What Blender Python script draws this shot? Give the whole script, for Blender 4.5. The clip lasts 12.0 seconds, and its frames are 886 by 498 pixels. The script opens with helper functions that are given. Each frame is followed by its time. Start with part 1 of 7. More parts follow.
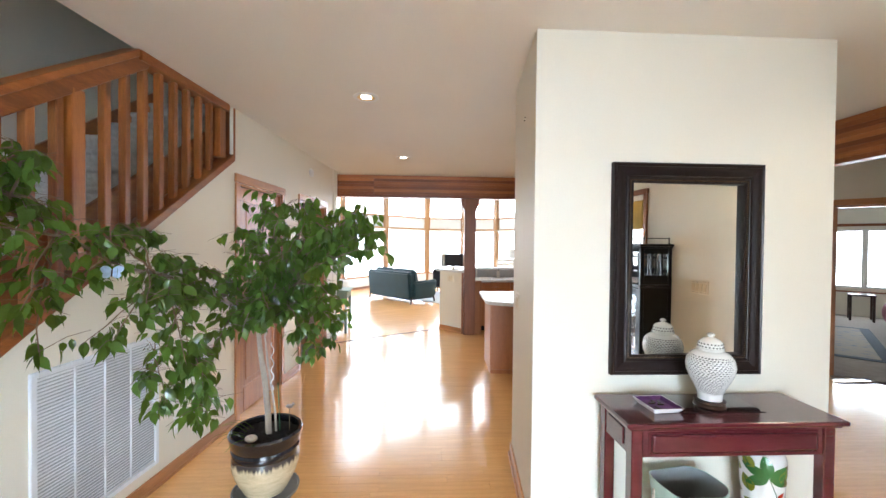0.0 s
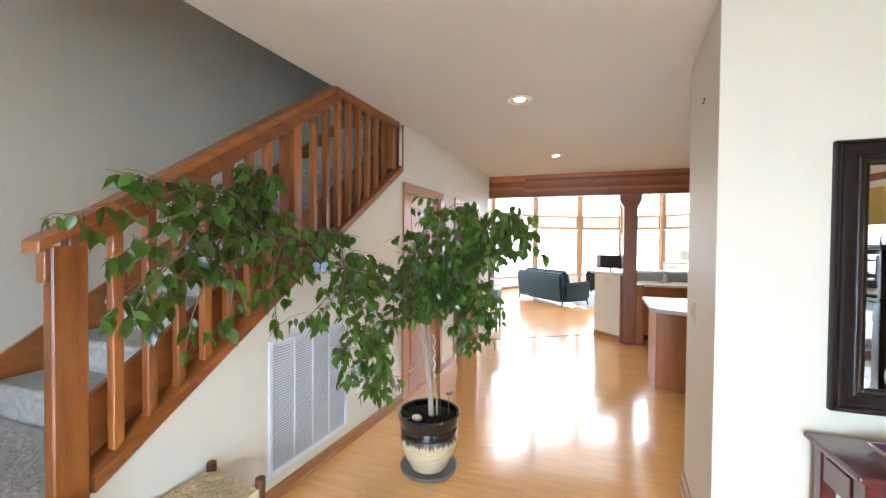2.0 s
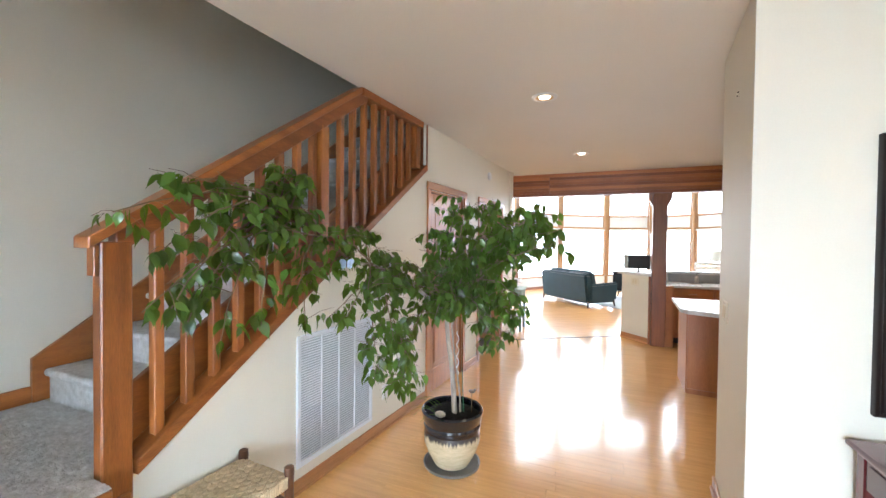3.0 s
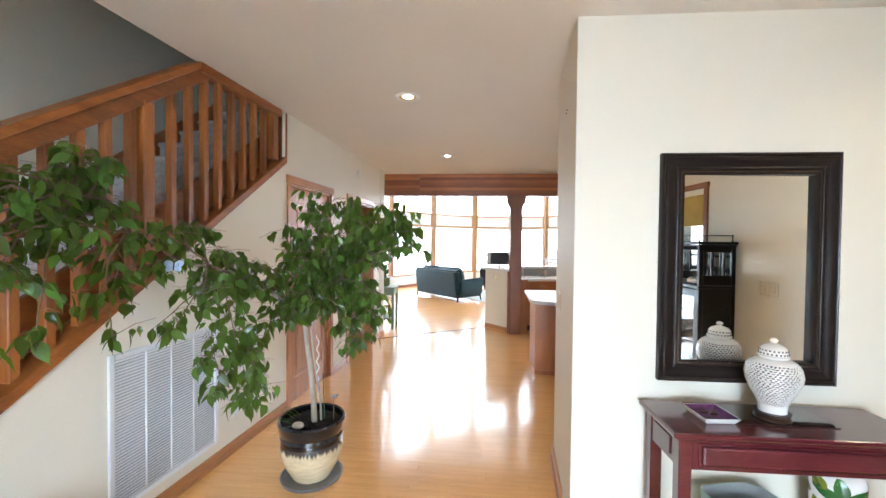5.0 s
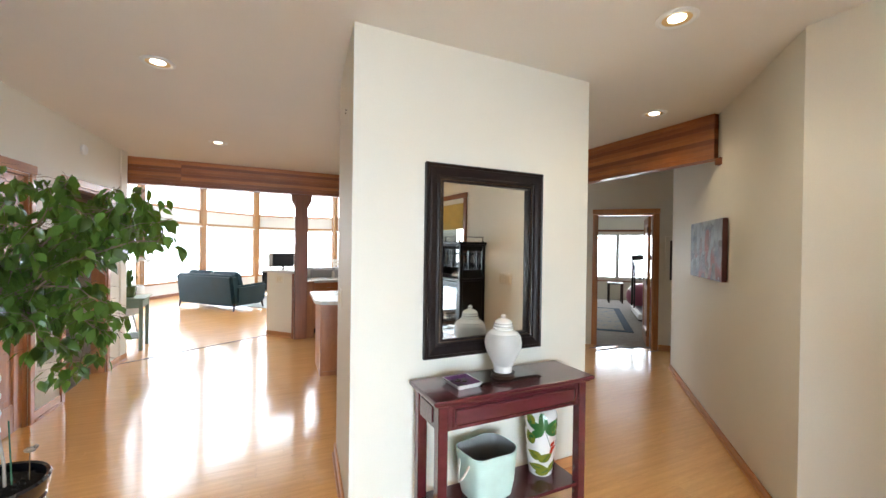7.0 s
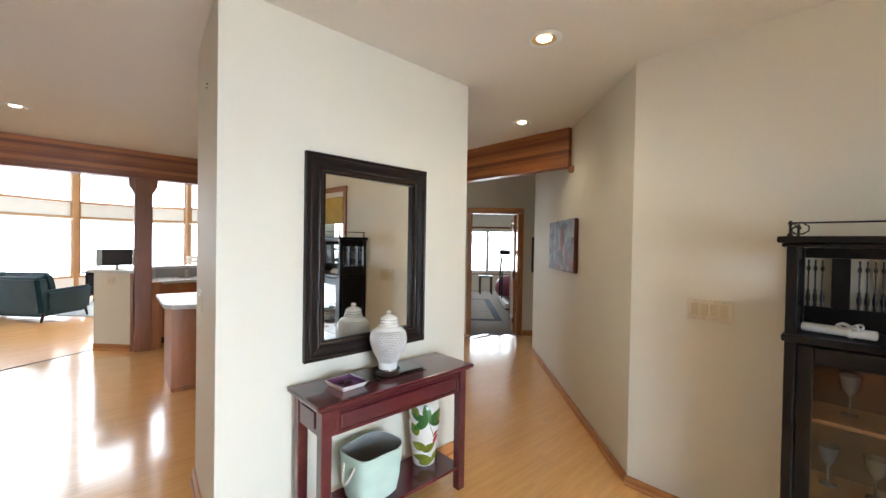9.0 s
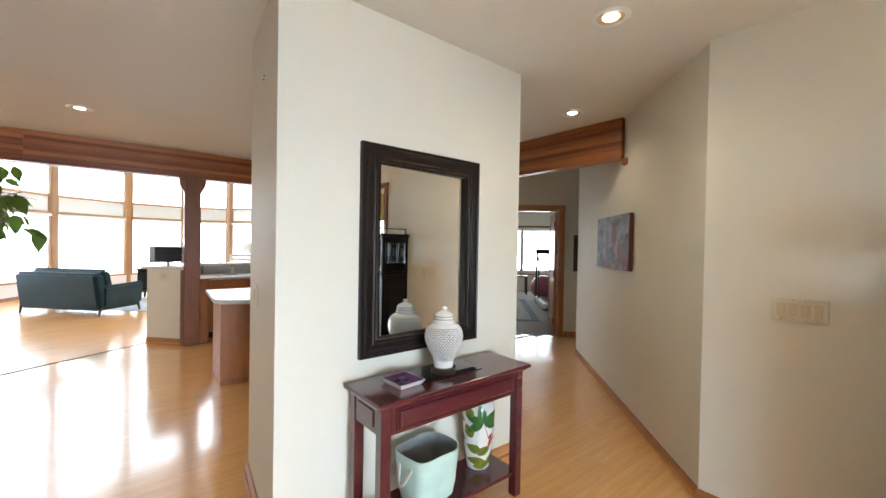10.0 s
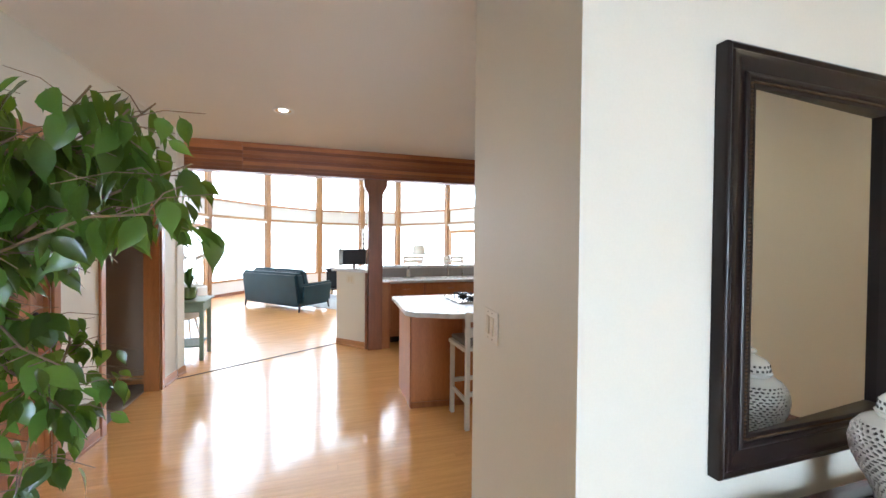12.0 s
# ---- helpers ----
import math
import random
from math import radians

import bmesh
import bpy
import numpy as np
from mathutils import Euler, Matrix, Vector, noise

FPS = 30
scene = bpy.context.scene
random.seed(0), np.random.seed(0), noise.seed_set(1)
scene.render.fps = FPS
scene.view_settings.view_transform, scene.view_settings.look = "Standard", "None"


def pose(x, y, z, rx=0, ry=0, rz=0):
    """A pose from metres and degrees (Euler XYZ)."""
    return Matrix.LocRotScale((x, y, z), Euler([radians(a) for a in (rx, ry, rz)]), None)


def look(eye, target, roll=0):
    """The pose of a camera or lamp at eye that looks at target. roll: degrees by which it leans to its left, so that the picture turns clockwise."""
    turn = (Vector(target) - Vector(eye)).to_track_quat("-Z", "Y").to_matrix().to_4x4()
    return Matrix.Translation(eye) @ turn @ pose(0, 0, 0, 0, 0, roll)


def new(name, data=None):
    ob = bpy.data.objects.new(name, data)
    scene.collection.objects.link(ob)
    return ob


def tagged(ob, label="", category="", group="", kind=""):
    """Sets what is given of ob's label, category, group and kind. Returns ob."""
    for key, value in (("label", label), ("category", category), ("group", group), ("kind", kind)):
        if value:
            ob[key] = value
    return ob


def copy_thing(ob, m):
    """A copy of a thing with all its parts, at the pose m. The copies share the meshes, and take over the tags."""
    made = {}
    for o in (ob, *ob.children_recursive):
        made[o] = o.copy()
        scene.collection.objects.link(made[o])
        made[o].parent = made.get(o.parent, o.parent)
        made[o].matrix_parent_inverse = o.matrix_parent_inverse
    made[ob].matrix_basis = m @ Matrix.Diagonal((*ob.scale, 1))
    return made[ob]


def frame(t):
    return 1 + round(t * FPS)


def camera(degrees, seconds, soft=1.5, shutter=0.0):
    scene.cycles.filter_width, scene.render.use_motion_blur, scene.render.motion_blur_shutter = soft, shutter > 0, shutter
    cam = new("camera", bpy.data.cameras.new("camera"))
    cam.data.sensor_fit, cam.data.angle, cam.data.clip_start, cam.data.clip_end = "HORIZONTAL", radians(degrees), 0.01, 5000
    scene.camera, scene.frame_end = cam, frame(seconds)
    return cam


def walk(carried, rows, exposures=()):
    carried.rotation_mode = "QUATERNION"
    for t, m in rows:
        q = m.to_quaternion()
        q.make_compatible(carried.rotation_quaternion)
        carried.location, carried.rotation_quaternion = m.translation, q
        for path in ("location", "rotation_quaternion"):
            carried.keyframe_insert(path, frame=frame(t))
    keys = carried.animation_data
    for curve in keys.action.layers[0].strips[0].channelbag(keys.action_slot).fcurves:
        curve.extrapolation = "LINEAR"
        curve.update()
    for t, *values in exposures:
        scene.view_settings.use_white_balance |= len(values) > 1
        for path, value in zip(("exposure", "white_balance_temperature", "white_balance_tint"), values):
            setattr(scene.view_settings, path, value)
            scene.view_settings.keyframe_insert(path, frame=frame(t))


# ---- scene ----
cam = camera(97.0, 12.0)
PATH = [
    (0, (-0.024, 0.235, 1.534), (0.071, 2.232, 1.505), 0.6),
    (0.5, (-0.023, 0.232, 1.541), (-0.088, 2.23, 1.51), 0.4),
    (1, (-0.02, 0.212, 1.537), (-0.284, 2.195, 1.506), 0.4),
    (1.5, (-0.024, 0.202, 1.535), (-0.5, 2.144, 1.503), 0.4),
    (2, (-0.052, 0.189, 1.538), (-0.693, 2.083, 1.502), 0.5),
    (2.5, (-0.056, 0.163, 1.528), (-0.823, 2.01, 1.492), 0.6),
    (4.5, (0.025, 0.235, 1.522), (-0.39, 2.192, 1.481), 0.7),
    (5, (0.042, 0.238, 1.526), (-0.113, 2.232, 1.487), 0.6),
    (5.5, (0.013, 0.238, 1.516), (0.149, 2.233, 1.486), 0.7),
    (6, (0.045, 0.23, 1.522), (0.437, 2.191, 1.486), 0.7),
    (6.5, (0.061, 0.231, 1.517), (0.701, 2.126, 1.486), 0.7),
    (7, (0.103, 0.216, 1.491), (0.961, 2.022, 1.48), 0.8),
    (7.5, (0.113, 0.222, 1.504), (1.172, 1.918, 1.481), 1.0),
    (9.5, (0.055, 0.31, 1.479), (1.441, 1.752, 1.456), 0.9),
    (10, (0.03, 0.431, 1.453), (1.288, 1.986, 1.427), 1.0),
    (10.5, (0.032, 0.658, 1.457), (1.058, 2.374, 1.43), 0.8),
    (11, (0.033, 0.921, 1.453), (0.891, 2.727, 1.421), 0.8),
    (11.5, (-0.025, 1.197, 1.455), (0.721, 3.052, 1.428), 0.8),
    (12, (-0.018, 1.495, 1.456), (0.598, 3.398, 1.422), 0.5),
]
walk(cam, [(t, look(eye, target, roll)) for t, eye, target, roll in PATH], [(0.0, 0.30, 5750, 7), (2.5, 0.31, 5700, 7), (5.0, 0.28, 5720, 7), (6.5, 0.18, 5870, 7), (7.5, 0.08, 5850, 7), (9.5, -0.02, 5880, 7), (10.5, 0.0, 5740, 7), (11.5, 0.06, 5540, 7), (12.0, 0.08, 5500, 7)])

# ---- world and light ----
world = bpy.data.worlds.new("overcast_sky")
scene.world = world
world.use_nodes = True
_n = world.node_tree.nodes
_sky = _n.new("ShaderNodeTexSky")
_sky.sky_type = "NISHITA"
_sky.sun_disc = False
_sky.sun_elevation, _sky.sun_rotation = radians(48), radians(-20)
_sky.air_density, _sky.dust_density = 1.0, 3.0
world.node_tree.links.new(_sky.outputs[0], _n["Background"].inputs[0])
_n["Background"].inputs[1].default_value = 0.15

_sun = bpy.data.lights.new("sun", "SUN")
_sun.energy, _sun.angle, _sun.color = 0.7, radians(14), (1.0, 0.95, 0.88)
new("sun", _sun).matrix_world = look((3, 20, 22), (0, 4, 0))

WINDOW_RADIANCE = 2.6


def window_lamp(name, a, b, z0, z1, radiance, color=(0.93, 0.97, 1.0), spread=180, dip=0):
    """Sky light in a window's opening from a to b (plan), shining to the left of a->b; dip and spread aim it down to
    keep upper walls dim.
    """
    a, b = Vector((a[0], a[1], 0)), Vector((b[0], b[1], 0))
    d = (b - a).normalized()
    inward = Vector((-d.y, d.x, 0))
    mid = (a + b) / 2 + Vector((0, 0, (z0 + z1) / 2))
    data = bpy.data.lights.new(name, "AREA")
    data.shape, data.size, data.size_y = "RECTANGLE", (b - a).length, z1 - z0
    data.energy, data.color = radiance * math.pi * data.size * data.size_y, color
    data.spread = radians(spread)
    turn = Matrix((d, Vector((0, 0, 1)), -inward)).transposed().to_4x4()
    if turn.determinant() < 0:
        turn = Matrix((-d, Vector((0, 0, 1)), -inward)).transposed().to_4x4()
    new(name, data).matrix_world = Matrix.Translation(mid) @ turn @ Matrix.Rotation(radians(-dip), 4, "X")


# ---- mesh helpers ----
def add_box(bm, c, s, bevel=0.0, rot=None, segs=1):
    m = Matrix.Translation(c) @ (rot.to_4x4() if rot else Matrix.Identity(4)) @ Matrix.Diagonal((s[0], s[1], s[2], 1))
    g = bmesh.ops.create_cube(bm, size=1.0, matrix=m)
    if bevel > 0:
        edges = list({e for v in g["verts"] for e in v.link_edges})
        bmesh.ops.bevel(bm, geom=edges, offset=bevel, segments=segs, affect="EDGES", profile=0.5)
    return bm


def box(c, s, bevel=0.0, rot=None, segs=1):
    return add_box(bmesh.new(), c, s, bevel, rot, segs)


def box2(lo, hi, bevel=0.0, segs=1):
    return box([(a + b) / 2 for a, b in zip(lo, hi)], [b - a for a, b in zip(lo, hi)], bevel, None, segs)


def add_box2(bm, lo, hi, bevel=0.0):
    return add_box(bm, [(a + b) / 2 for a, b in zip(lo, hi)], [b - a for a, b in zip(lo, hi)], bevel)


def add_prism(bm, pts, z0, z1):
    """A straight prism over a plan outline."""
    low = [bm.verts.new((p[0], p[1], z0)) for p in pts]
    top = [bm.verts.new((p[0], p[1], z1)) for p in pts]
    n = len(pts)
    bm.faces.new(low[::-1])
    bm.faces.new(top)
    for i in range(n):
        bm.faces.new((low[i], low[(i + 1) % n], top[(i + 1) % n], top[i]))
    bmesh.ops.recalc_face_normals(bm, faces=bm.faces)
    return bm


def prism(pts, z0, z1):
    return add_prism(bmesh.new(), pts, z0, z1)


def add_lathe(bm, profile, segs=24, center=(0, 0, 0), close=True):
    """A turned body from (radius, z) pairs."""
    rings = []
    for r, z in profile:
        rings.append([bm.verts.new((center[0] + r * math.cos(2 * math.pi * i / segs), center[1] + r * math.sin(2 * math.pi * i / segs), center[2] + z)) for i in range(segs)])
    for a, b in zip(rings, rings[1:]):
        for i in range(segs):
            bm.faces.new((a[i], a[(i + 1) % segs], b[(i + 1) % segs], b[i]))
    if close:
        bm.faces.new(rings[0][::-1])
        bm.faces.new(rings[-1])
    bmesh.ops.recalc_face_normals(bm, faces=bm.faces)
    return bm


def lathe(profile, segs=24, center=(0, 0, 0), close=True):
    return add_lathe(bmesh.new(), profile, segs, center, close)


def add_tube(bm, pts, r0, r1=None, segs=8):
    """A tapered tube along points."""
    r1 = r0 if r1 is None else r1
    pts = [Vector(p) for p in pts]
    rings = []
    side = None
    for i, p in enumerate(pts):
        d = (pts[min(i + 1, len(pts) - 1)] - pts[max(i - 1, 0)]).normalized()
        if side is None:
            side = d.orthogonal().normalized()
        side = (side - d * side.dot(d)).normalized()
        up = d.cross(side)
        r = r0 + (r1 - r0) * i / max(1, len(pts) - 1)
        rings.append([bm.verts.new(p + (side * math.cos(2 * math.pi * k / segs) + up * math.sin(2 * math.pi * k / segs)) * r) for k in range(segs)])
    for a, b in zip(rings, rings[1:]):
        for k in range(segs):
            bm.faces.new((a[k], a[(k + 1) % segs], b[(k + 1) % segs], b[k]))
    bm.faces.new(rings[0][::-1])
    bm.faces.new(rings[-1])
    return bm


def tube(pts, r0, r1=None, segs=8):
    return add_tube(bmesh.new(), pts, r0, r1, segs)


def to_mesh(name, bm, material, smooth=False):
    me = bpy.data.meshes.new(name)
    bm.to_mesh(me)
    bm.free()
    for m in (material if isinstance(material, (list, tuple)) else [material]):
        me.materials.append(m)
    if smooth:
        me.shade_smooth()
        me.set_sharp_from_angle(angle=radians(38))
    return me


def part(name, bm, material, parent, label="", smooth=False):
    ob = new(name, to_mesh(name, bm, material, smooth))
    ob.parent = parent
    return tagged(ob, label)


def thing(name, m, label, category, group=""):
    ob = new(name)
    ob.empty_display_size = 0.1
    ob.matrix_world = m
    return tagged(ob, label, category, group)


def setting(name, bm, material, label, category, smooth=False):
    ob = new(name, to_mesh(name, bm, material, smooth))
    return tagged(ob, label, category, kind="structure")


# ---- materials ----
def material(name, base, rough=0.5, metal=0.0, vary=0.06, scale=6.0, fine=60.0, bump=0.05, bump_dist=0.002, spec=0.5, coat=0.0, stretch=(1, 1, 1), second=None, random_amount=0.0):
    """A surface with two scales of variation in tone and gloss, and fine relief."""
    m = bpy.data.materials.new(name)
    m.use_nodes = True
    nt = m.node_tree
    b = nt.nodes["Principled BSDF"]
    b.inputs["Roughness"].default_value, b.inputs["Metallic"].default_value = rough, metal
    b.inputs["Specular IOR Level"].default_value = spec
    b.inputs["Coat Weight"].default_value = coat
    b.inputs["Coat Roughness"].default_value = 0.12
    tc = nt.nodes.new("ShaderNodeTexCoord")
    mp = nt.nodes.new("ShaderNodeMapping")
    mp.inputs["Scale"].default_value = stretch
    nt.links.new(tc.outputs["Object"], mp.inputs[0])
    big = nt.nodes.new("ShaderNodeTexNoise")
    big.inputs["Scale"].default_value, big.inputs["Detail"].default_value = scale, 4
    small = nt.nodes.new("ShaderNodeTexNoise")
    small.inputs["Scale"].default_value, small.inputs["Detail"].default_value = fine, 3
    for t in (big, small):
        nt.links.new(mp.outputs[0], t.inputs["Vector"])
    mixn = nt.nodes.new("ShaderNodeMath")
    mixn.operation = "MULTIPLY_ADD"
    mixn.inputs[1].default_value = 0.6
    nt.links.new(big.outputs["Fac"], mixn.inputs[0])
    half = nt.nodes.new("ShaderNodeMath")
    half.operation = "MULTIPLY"
    half.inputs[1].default_value = 0.4
    nt.links.new(small.outputs["Fac"], half.inputs[0])
    nt.links.new(half.outputs[0], mixn.inputs[2])
    fac = mixn.outputs[0]
    if random_amount:
        info = nt.nodes.new("ShaderNodeObjectInfo")
        geo = nt.nodes.new("ShaderNodeNewGeometry")
        add = nt.nodes.new("ShaderNodeMath")
        add.operation = "ADD"
        nt.links.new(info.outputs["Random"], add.inputs[0])
        nt.links.new(geo.outputs["Random Per Island"], add.inputs[1])
        fr = nt.nodes.new("ShaderNodeMath")
        fr.operation = "FRACT"
        nt.links.new(add.outputs[0], fr.inputs[0])
        ma = nt.nodes.new("ShaderNodeMath")
        ma.operation = "MULTIPLY_ADD"
        ma.inputs[1].default_value, ma.inputs[2].default_value = random_amount, -random_amount / 2
        nt.links.new(fr.outputs[0], ma.inputs[0])
        su = nt.nodes.new("ShaderNodeMath")
        su.operation = "ADD"
        nt.links.new(fac, su.inputs[0])
        nt.links.new(ma.outputs[0], su.inputs[1])
        fac = su.outputs[0]
    ramp = nt.nodes.new("ShaderNodeValToRGB")
    dark = second or [c * (1 - 2.2 * vary) for c in base]
    light = [min(1, c * (1 + 1.6 * vary)) for c in base]
    ramp.color_ramp.elements[0].position, ramp.color_ramp.elements[1].position = 0.25, 0.75
    ramp.color_ramp.elements[0].color, ramp.color_ramp.elements[1].color = (*dark, 1), (*light, 1)
    nt.links.new(fac, ramp.inputs[0])
    nt.links.new(ramp.outputs[0], b.inputs["Base Color"])
    rr = nt.nodes.new("ShaderNodeMapRange")
    rr.inputs["To Min"].default_value, rr.inputs["To Max"].default_value = max(0.02, rough * 0.85), min(1, rough * 1.15)
    nt.links.new(big.outputs["Fac"], rr.inputs["Value"])
    nt.links.new(rr.outputs[0], b.inputs["Roughness"])
    if bump:
        bp = nt.nodes.new("ShaderNodeBump")
        bp.inputs["Strength"].default_value, bp.inputs["Distance"].default_value = bump, bump_dist
        nt.links.new(small.outputs["Fac"], bp.inputs["Height"])
        nt.links.new(bp.outputs[0], b.inputs["Normal"])
    return m


def wood(name, base, dark, rough=0.4, along=(1, 14, 14), coat=0.15, random_amount=0.35, knots=0.0, bands=1.0):
    """Grained timber: fibres drawn out along one axis, streaks, and knots where given."""
    m = material(name, base, rough, vary=0.18, scale=2.2, fine=26, bump=0.08, bump_dist=0.001, coat=coat, stretch=along, second=dark, random_amount=random_amount)
    if knots:
        nt = m.node_tree
        b = nt.nodes["Principled BSDF"]
        tc = nt.nodes.new("ShaderNodeTexCoord")
        mp = nt.nodes.new("ShaderNodeMapping")
        mp.inputs["Scale"].default_value = [0.45 * a ** 0.33 for a in along]
        vo = nt.nodes.new("ShaderNodeTexVoronoi")
        vo.inputs["Scale"].default_value = 4.0
        nt.links.new(tc.outputs["Object"], mp.inputs[0])
        nt.links.new(mp.outputs[0], vo.inputs["Vector"])
        rp = nt.nodes.new("ShaderNodeValToRGB")
        rp.color_ramp.elements[0].position, rp.color_ramp.elements[1].position = 0.05, 0.13
        rp.color_ramp.elements[0].color, rp.color_ramp.elements[1].color = (1, 1, 1, 1), (0, 0, 0, 1)
        nt.links.new(vo.outputs["Distance"], rp.inputs[0])
        mx = nt.nodes.new("ShaderNodeMix")
        mx.data_type = "RGBA"
        sc = nt.nodes.new("ShaderNodeMath")
        sc.operation = "MULTIPLY"
        sc.inputs[1].default_value = knots
        nt.links.new(rp.outputs[0], sc.inputs[0])
        nt.links.new(sc.outputs[0], mx.inputs["Factor"])
        ramp = next(n for n in nt.nodes if n.type == "VALTORGB" and n != rp)
        nt.links.new(ramp.outputs[0], mx.inputs["A"])
        mx.inputs["B"].default_value = (*[c * 0.35 for c in dark], 1)
        nt.links.new(mx.outputs["Result"], b.inputs["Base Color"])
    return m


def glow(name, color, strength):
    m = bpy.data.materials.new(name)
    m.use_nodes = True
    b = m.node_tree.nodes["Principled BSDF"]
    b.inputs["Base Color"].default_value = (0.8, 0.8, 0.8, 1)
    b.inputs["Emission Color"].default_value, b.inputs["Emission Strength"].default_value = (*color, 1), strength
    return m


def glass(name, rough=0.0, tint=(1, 1, 1)):
    m = bpy.data.materials.new(name)
    m.use_nodes = True
    b = m.node_tree.nodes["Principled BSDF"]
    b.inputs["Base Color"].default_value = (*tint, 1)
    b.inputs["Transmission Weight"].default_value = 1.0
    b.inputs["Roughness"].default_value, b.inputs["IOR"].default_value = rough, 1.45
    return m


PAINT = material("cream_wall_paint", (0.78, 0.735, 0.625), 0.55, vary=0.02, scale=1.3, fine=140, bump=0.12, bump_dist=0.0015)
# side room walls: the unlit room's shade is put into this darker tan
SHADED_TAN = material("shaded_wall_tan", (0.40, 0.29, 0.20), 0.6, vary=0.03, scale=1.3, fine=140, bump=0.12, bump_dist=0.0015)
CEIL = material("ceiling_paint", (0.79, 0.755, 0.69), 0.75, vary=0.02, scale=1.1, fine=120, bump=0.12, bump_dist=0.0015)
WHITE = material("white_paint", (0.80, 0.80, 0.78), 0.4, vary=0.02, scale=3, fine=90, bump=0.03)
TRIM = wood("stained_fir_trim", (0.24, 0.082, 0.024), (0.14, 0.043, 0.012), 0.38, (14, 14, 1), knots=0.0)
TRIM_H = wood("stained_fir_trim_level", (0.24, 0.082, 0.024), (0.14, 0.043, 0.012), 0.38, (1, 14, 14))
TRIM_Y = wood("stained_fir_trim_long", (0.24, 0.082, 0.024), (0.14, 0.043, 0.012), 0.38, (14, 1.2, 14))
STAIRWOOD = wood("knotty_cedar", (0.34, 0.118, 0.025), (0.18, 0.053, 0.011), 0.35, (10, 10, 1), knots=0.8)
STAIRWOOD_Y = wood("knotty_cedar_long", (0.34, 0.118, 0.025), (0.18, 0.053, 0.011), 0.35, (10, 1.2, 10), knots=0.8)
BEAM = wood("glulam_fir", (0.38, 0.13, 0.035), (0.20, 0.058, 0.014), 0.42, (1.0, 9, 12), knots=0.85, random_amount=0.55)
BEAM_Y = wood("glulam_fir_long", (0.38, 0.13, 0.035), (0.20, 0.058, 0.014), 0.42, (9, 1.0, 12), knots=0.85, random_amount=0.55)
BASEWOOD = wood("fir_baseboard", (0.46, 0.215, 0.075), (0.34, 0.14, 0.045), 0.36, (1, 14, 14))
DOORWOOD = wood("fir_door", (0.42, 0.17, 0.052), (0.27, 0.095, 0.026), 0.3, (9, 9, 0.8), coat=0.3)
WINWOOD = wood("window_fir", (0.37, 0.205, 0.078), (0.25, 0.125, 0.042), 0.4, (10, 10, 1))
MAPLE = wood("maple_floor", (0.72, 0.40, 0.145), (0.66, 0.35, 0.118), 0.20, (1.0, 14, 14), coat=1.0, random_amount=0.08)
next(n for n in MAPLE.node_tree.nodes if n.type == "BUMP").inputs["Strength"].default_value = 0.025
MAPLE.node_tree.nodes["Principled BSDF"].inputs["Coat Roughness"].default_value = 0.10
MAPLE_LR = wood("maple_floor_far", (0.69, 0.375, 0.14), (0.61, 0.315, 0.105), 0.24, (1.0, 14, 14), coat=0.25, random_amount=0.14)
CARPET = material("beige_carpet", (0.86, 0.84, 0.80), 0.95, vary=0.16, scale=30, fine=260, bump=0.9, bump_dist=0.012, spec=0.1)
CARPET_DARK = material("taupe_carpet", (0.38, 0.345, 0.31), 0.95, vary=0.1, scale=10, fine=420, bump=0.6, bump_dist=0.01, spec=0.1)
PANE = glass("window_glass")
CLOTH_SHADE = material("white_shade_cloth", (0.78, 0.80, 0.77), 0.9, vary=0.03, scale=3, fine=200, bump=0.1)

# ---- plan ----
CEIL_Z = 2.64
HI_Z = 6.2


def left_x(y):
    """Face of the hall's stair wall."""
    return -1.715 + 0.07 * (y - 2.2)


def wall_mesh(a, b, thick, z0, z1, openings=()):
    """A wall from a to b (plan), with its thickness to the right of a->b; openings as (s0, s1, z0, z1)."""
    a, b = Vector((a[0], a[1], 0)), Vector((b[0], b[1], 0))
    length = (b - a).length
    d = (b - a).normalized()
    r = Vector((d.y, -d.x, 0))
    bm = bmesh.new()
    cuts = sorted({0.0, length, *[s for o in openings for s in o[:2]]})
    for s0, s1 in zip(cuts, cuts[1:]):
        holes = sorted((o[2], o[3]) for o in openings if o[0] <= s0 + 1e-6 and o[1] >= s1 - 1e-6)
        z = z0
        spans = []
        for h0, h1 in holes:
            if h0 > z + 1e-4:
                spans.append((z, h0))
            z = h1
        if z < z1 - 1e-4:
            spans.append((z, z1))
        for u, v in spans:
            p, q = a + d * s0, a + d * s1
            add_prism(bm, [p, q, q + r * thick, p + r * thick], u, v)
    return bm


def frame_at(a, b):
    """Pose with x along a->b, y to its left, origin at a."""
    return pose(a[0], a[1], 0, 0, 0, math.degrees(math.atan2(b[1] - a[1], b[0] - a[0])))


# floors' bed
setting("floor", box2((-6, -4.0, -0.2), (13.5, 17.5, -0.012)), material("floor_bed", (0.2, 0.12, 0.06), 0.7), "dark floor bed under the planks", "floor")

# stair wall of the hall: thickness away from the hall


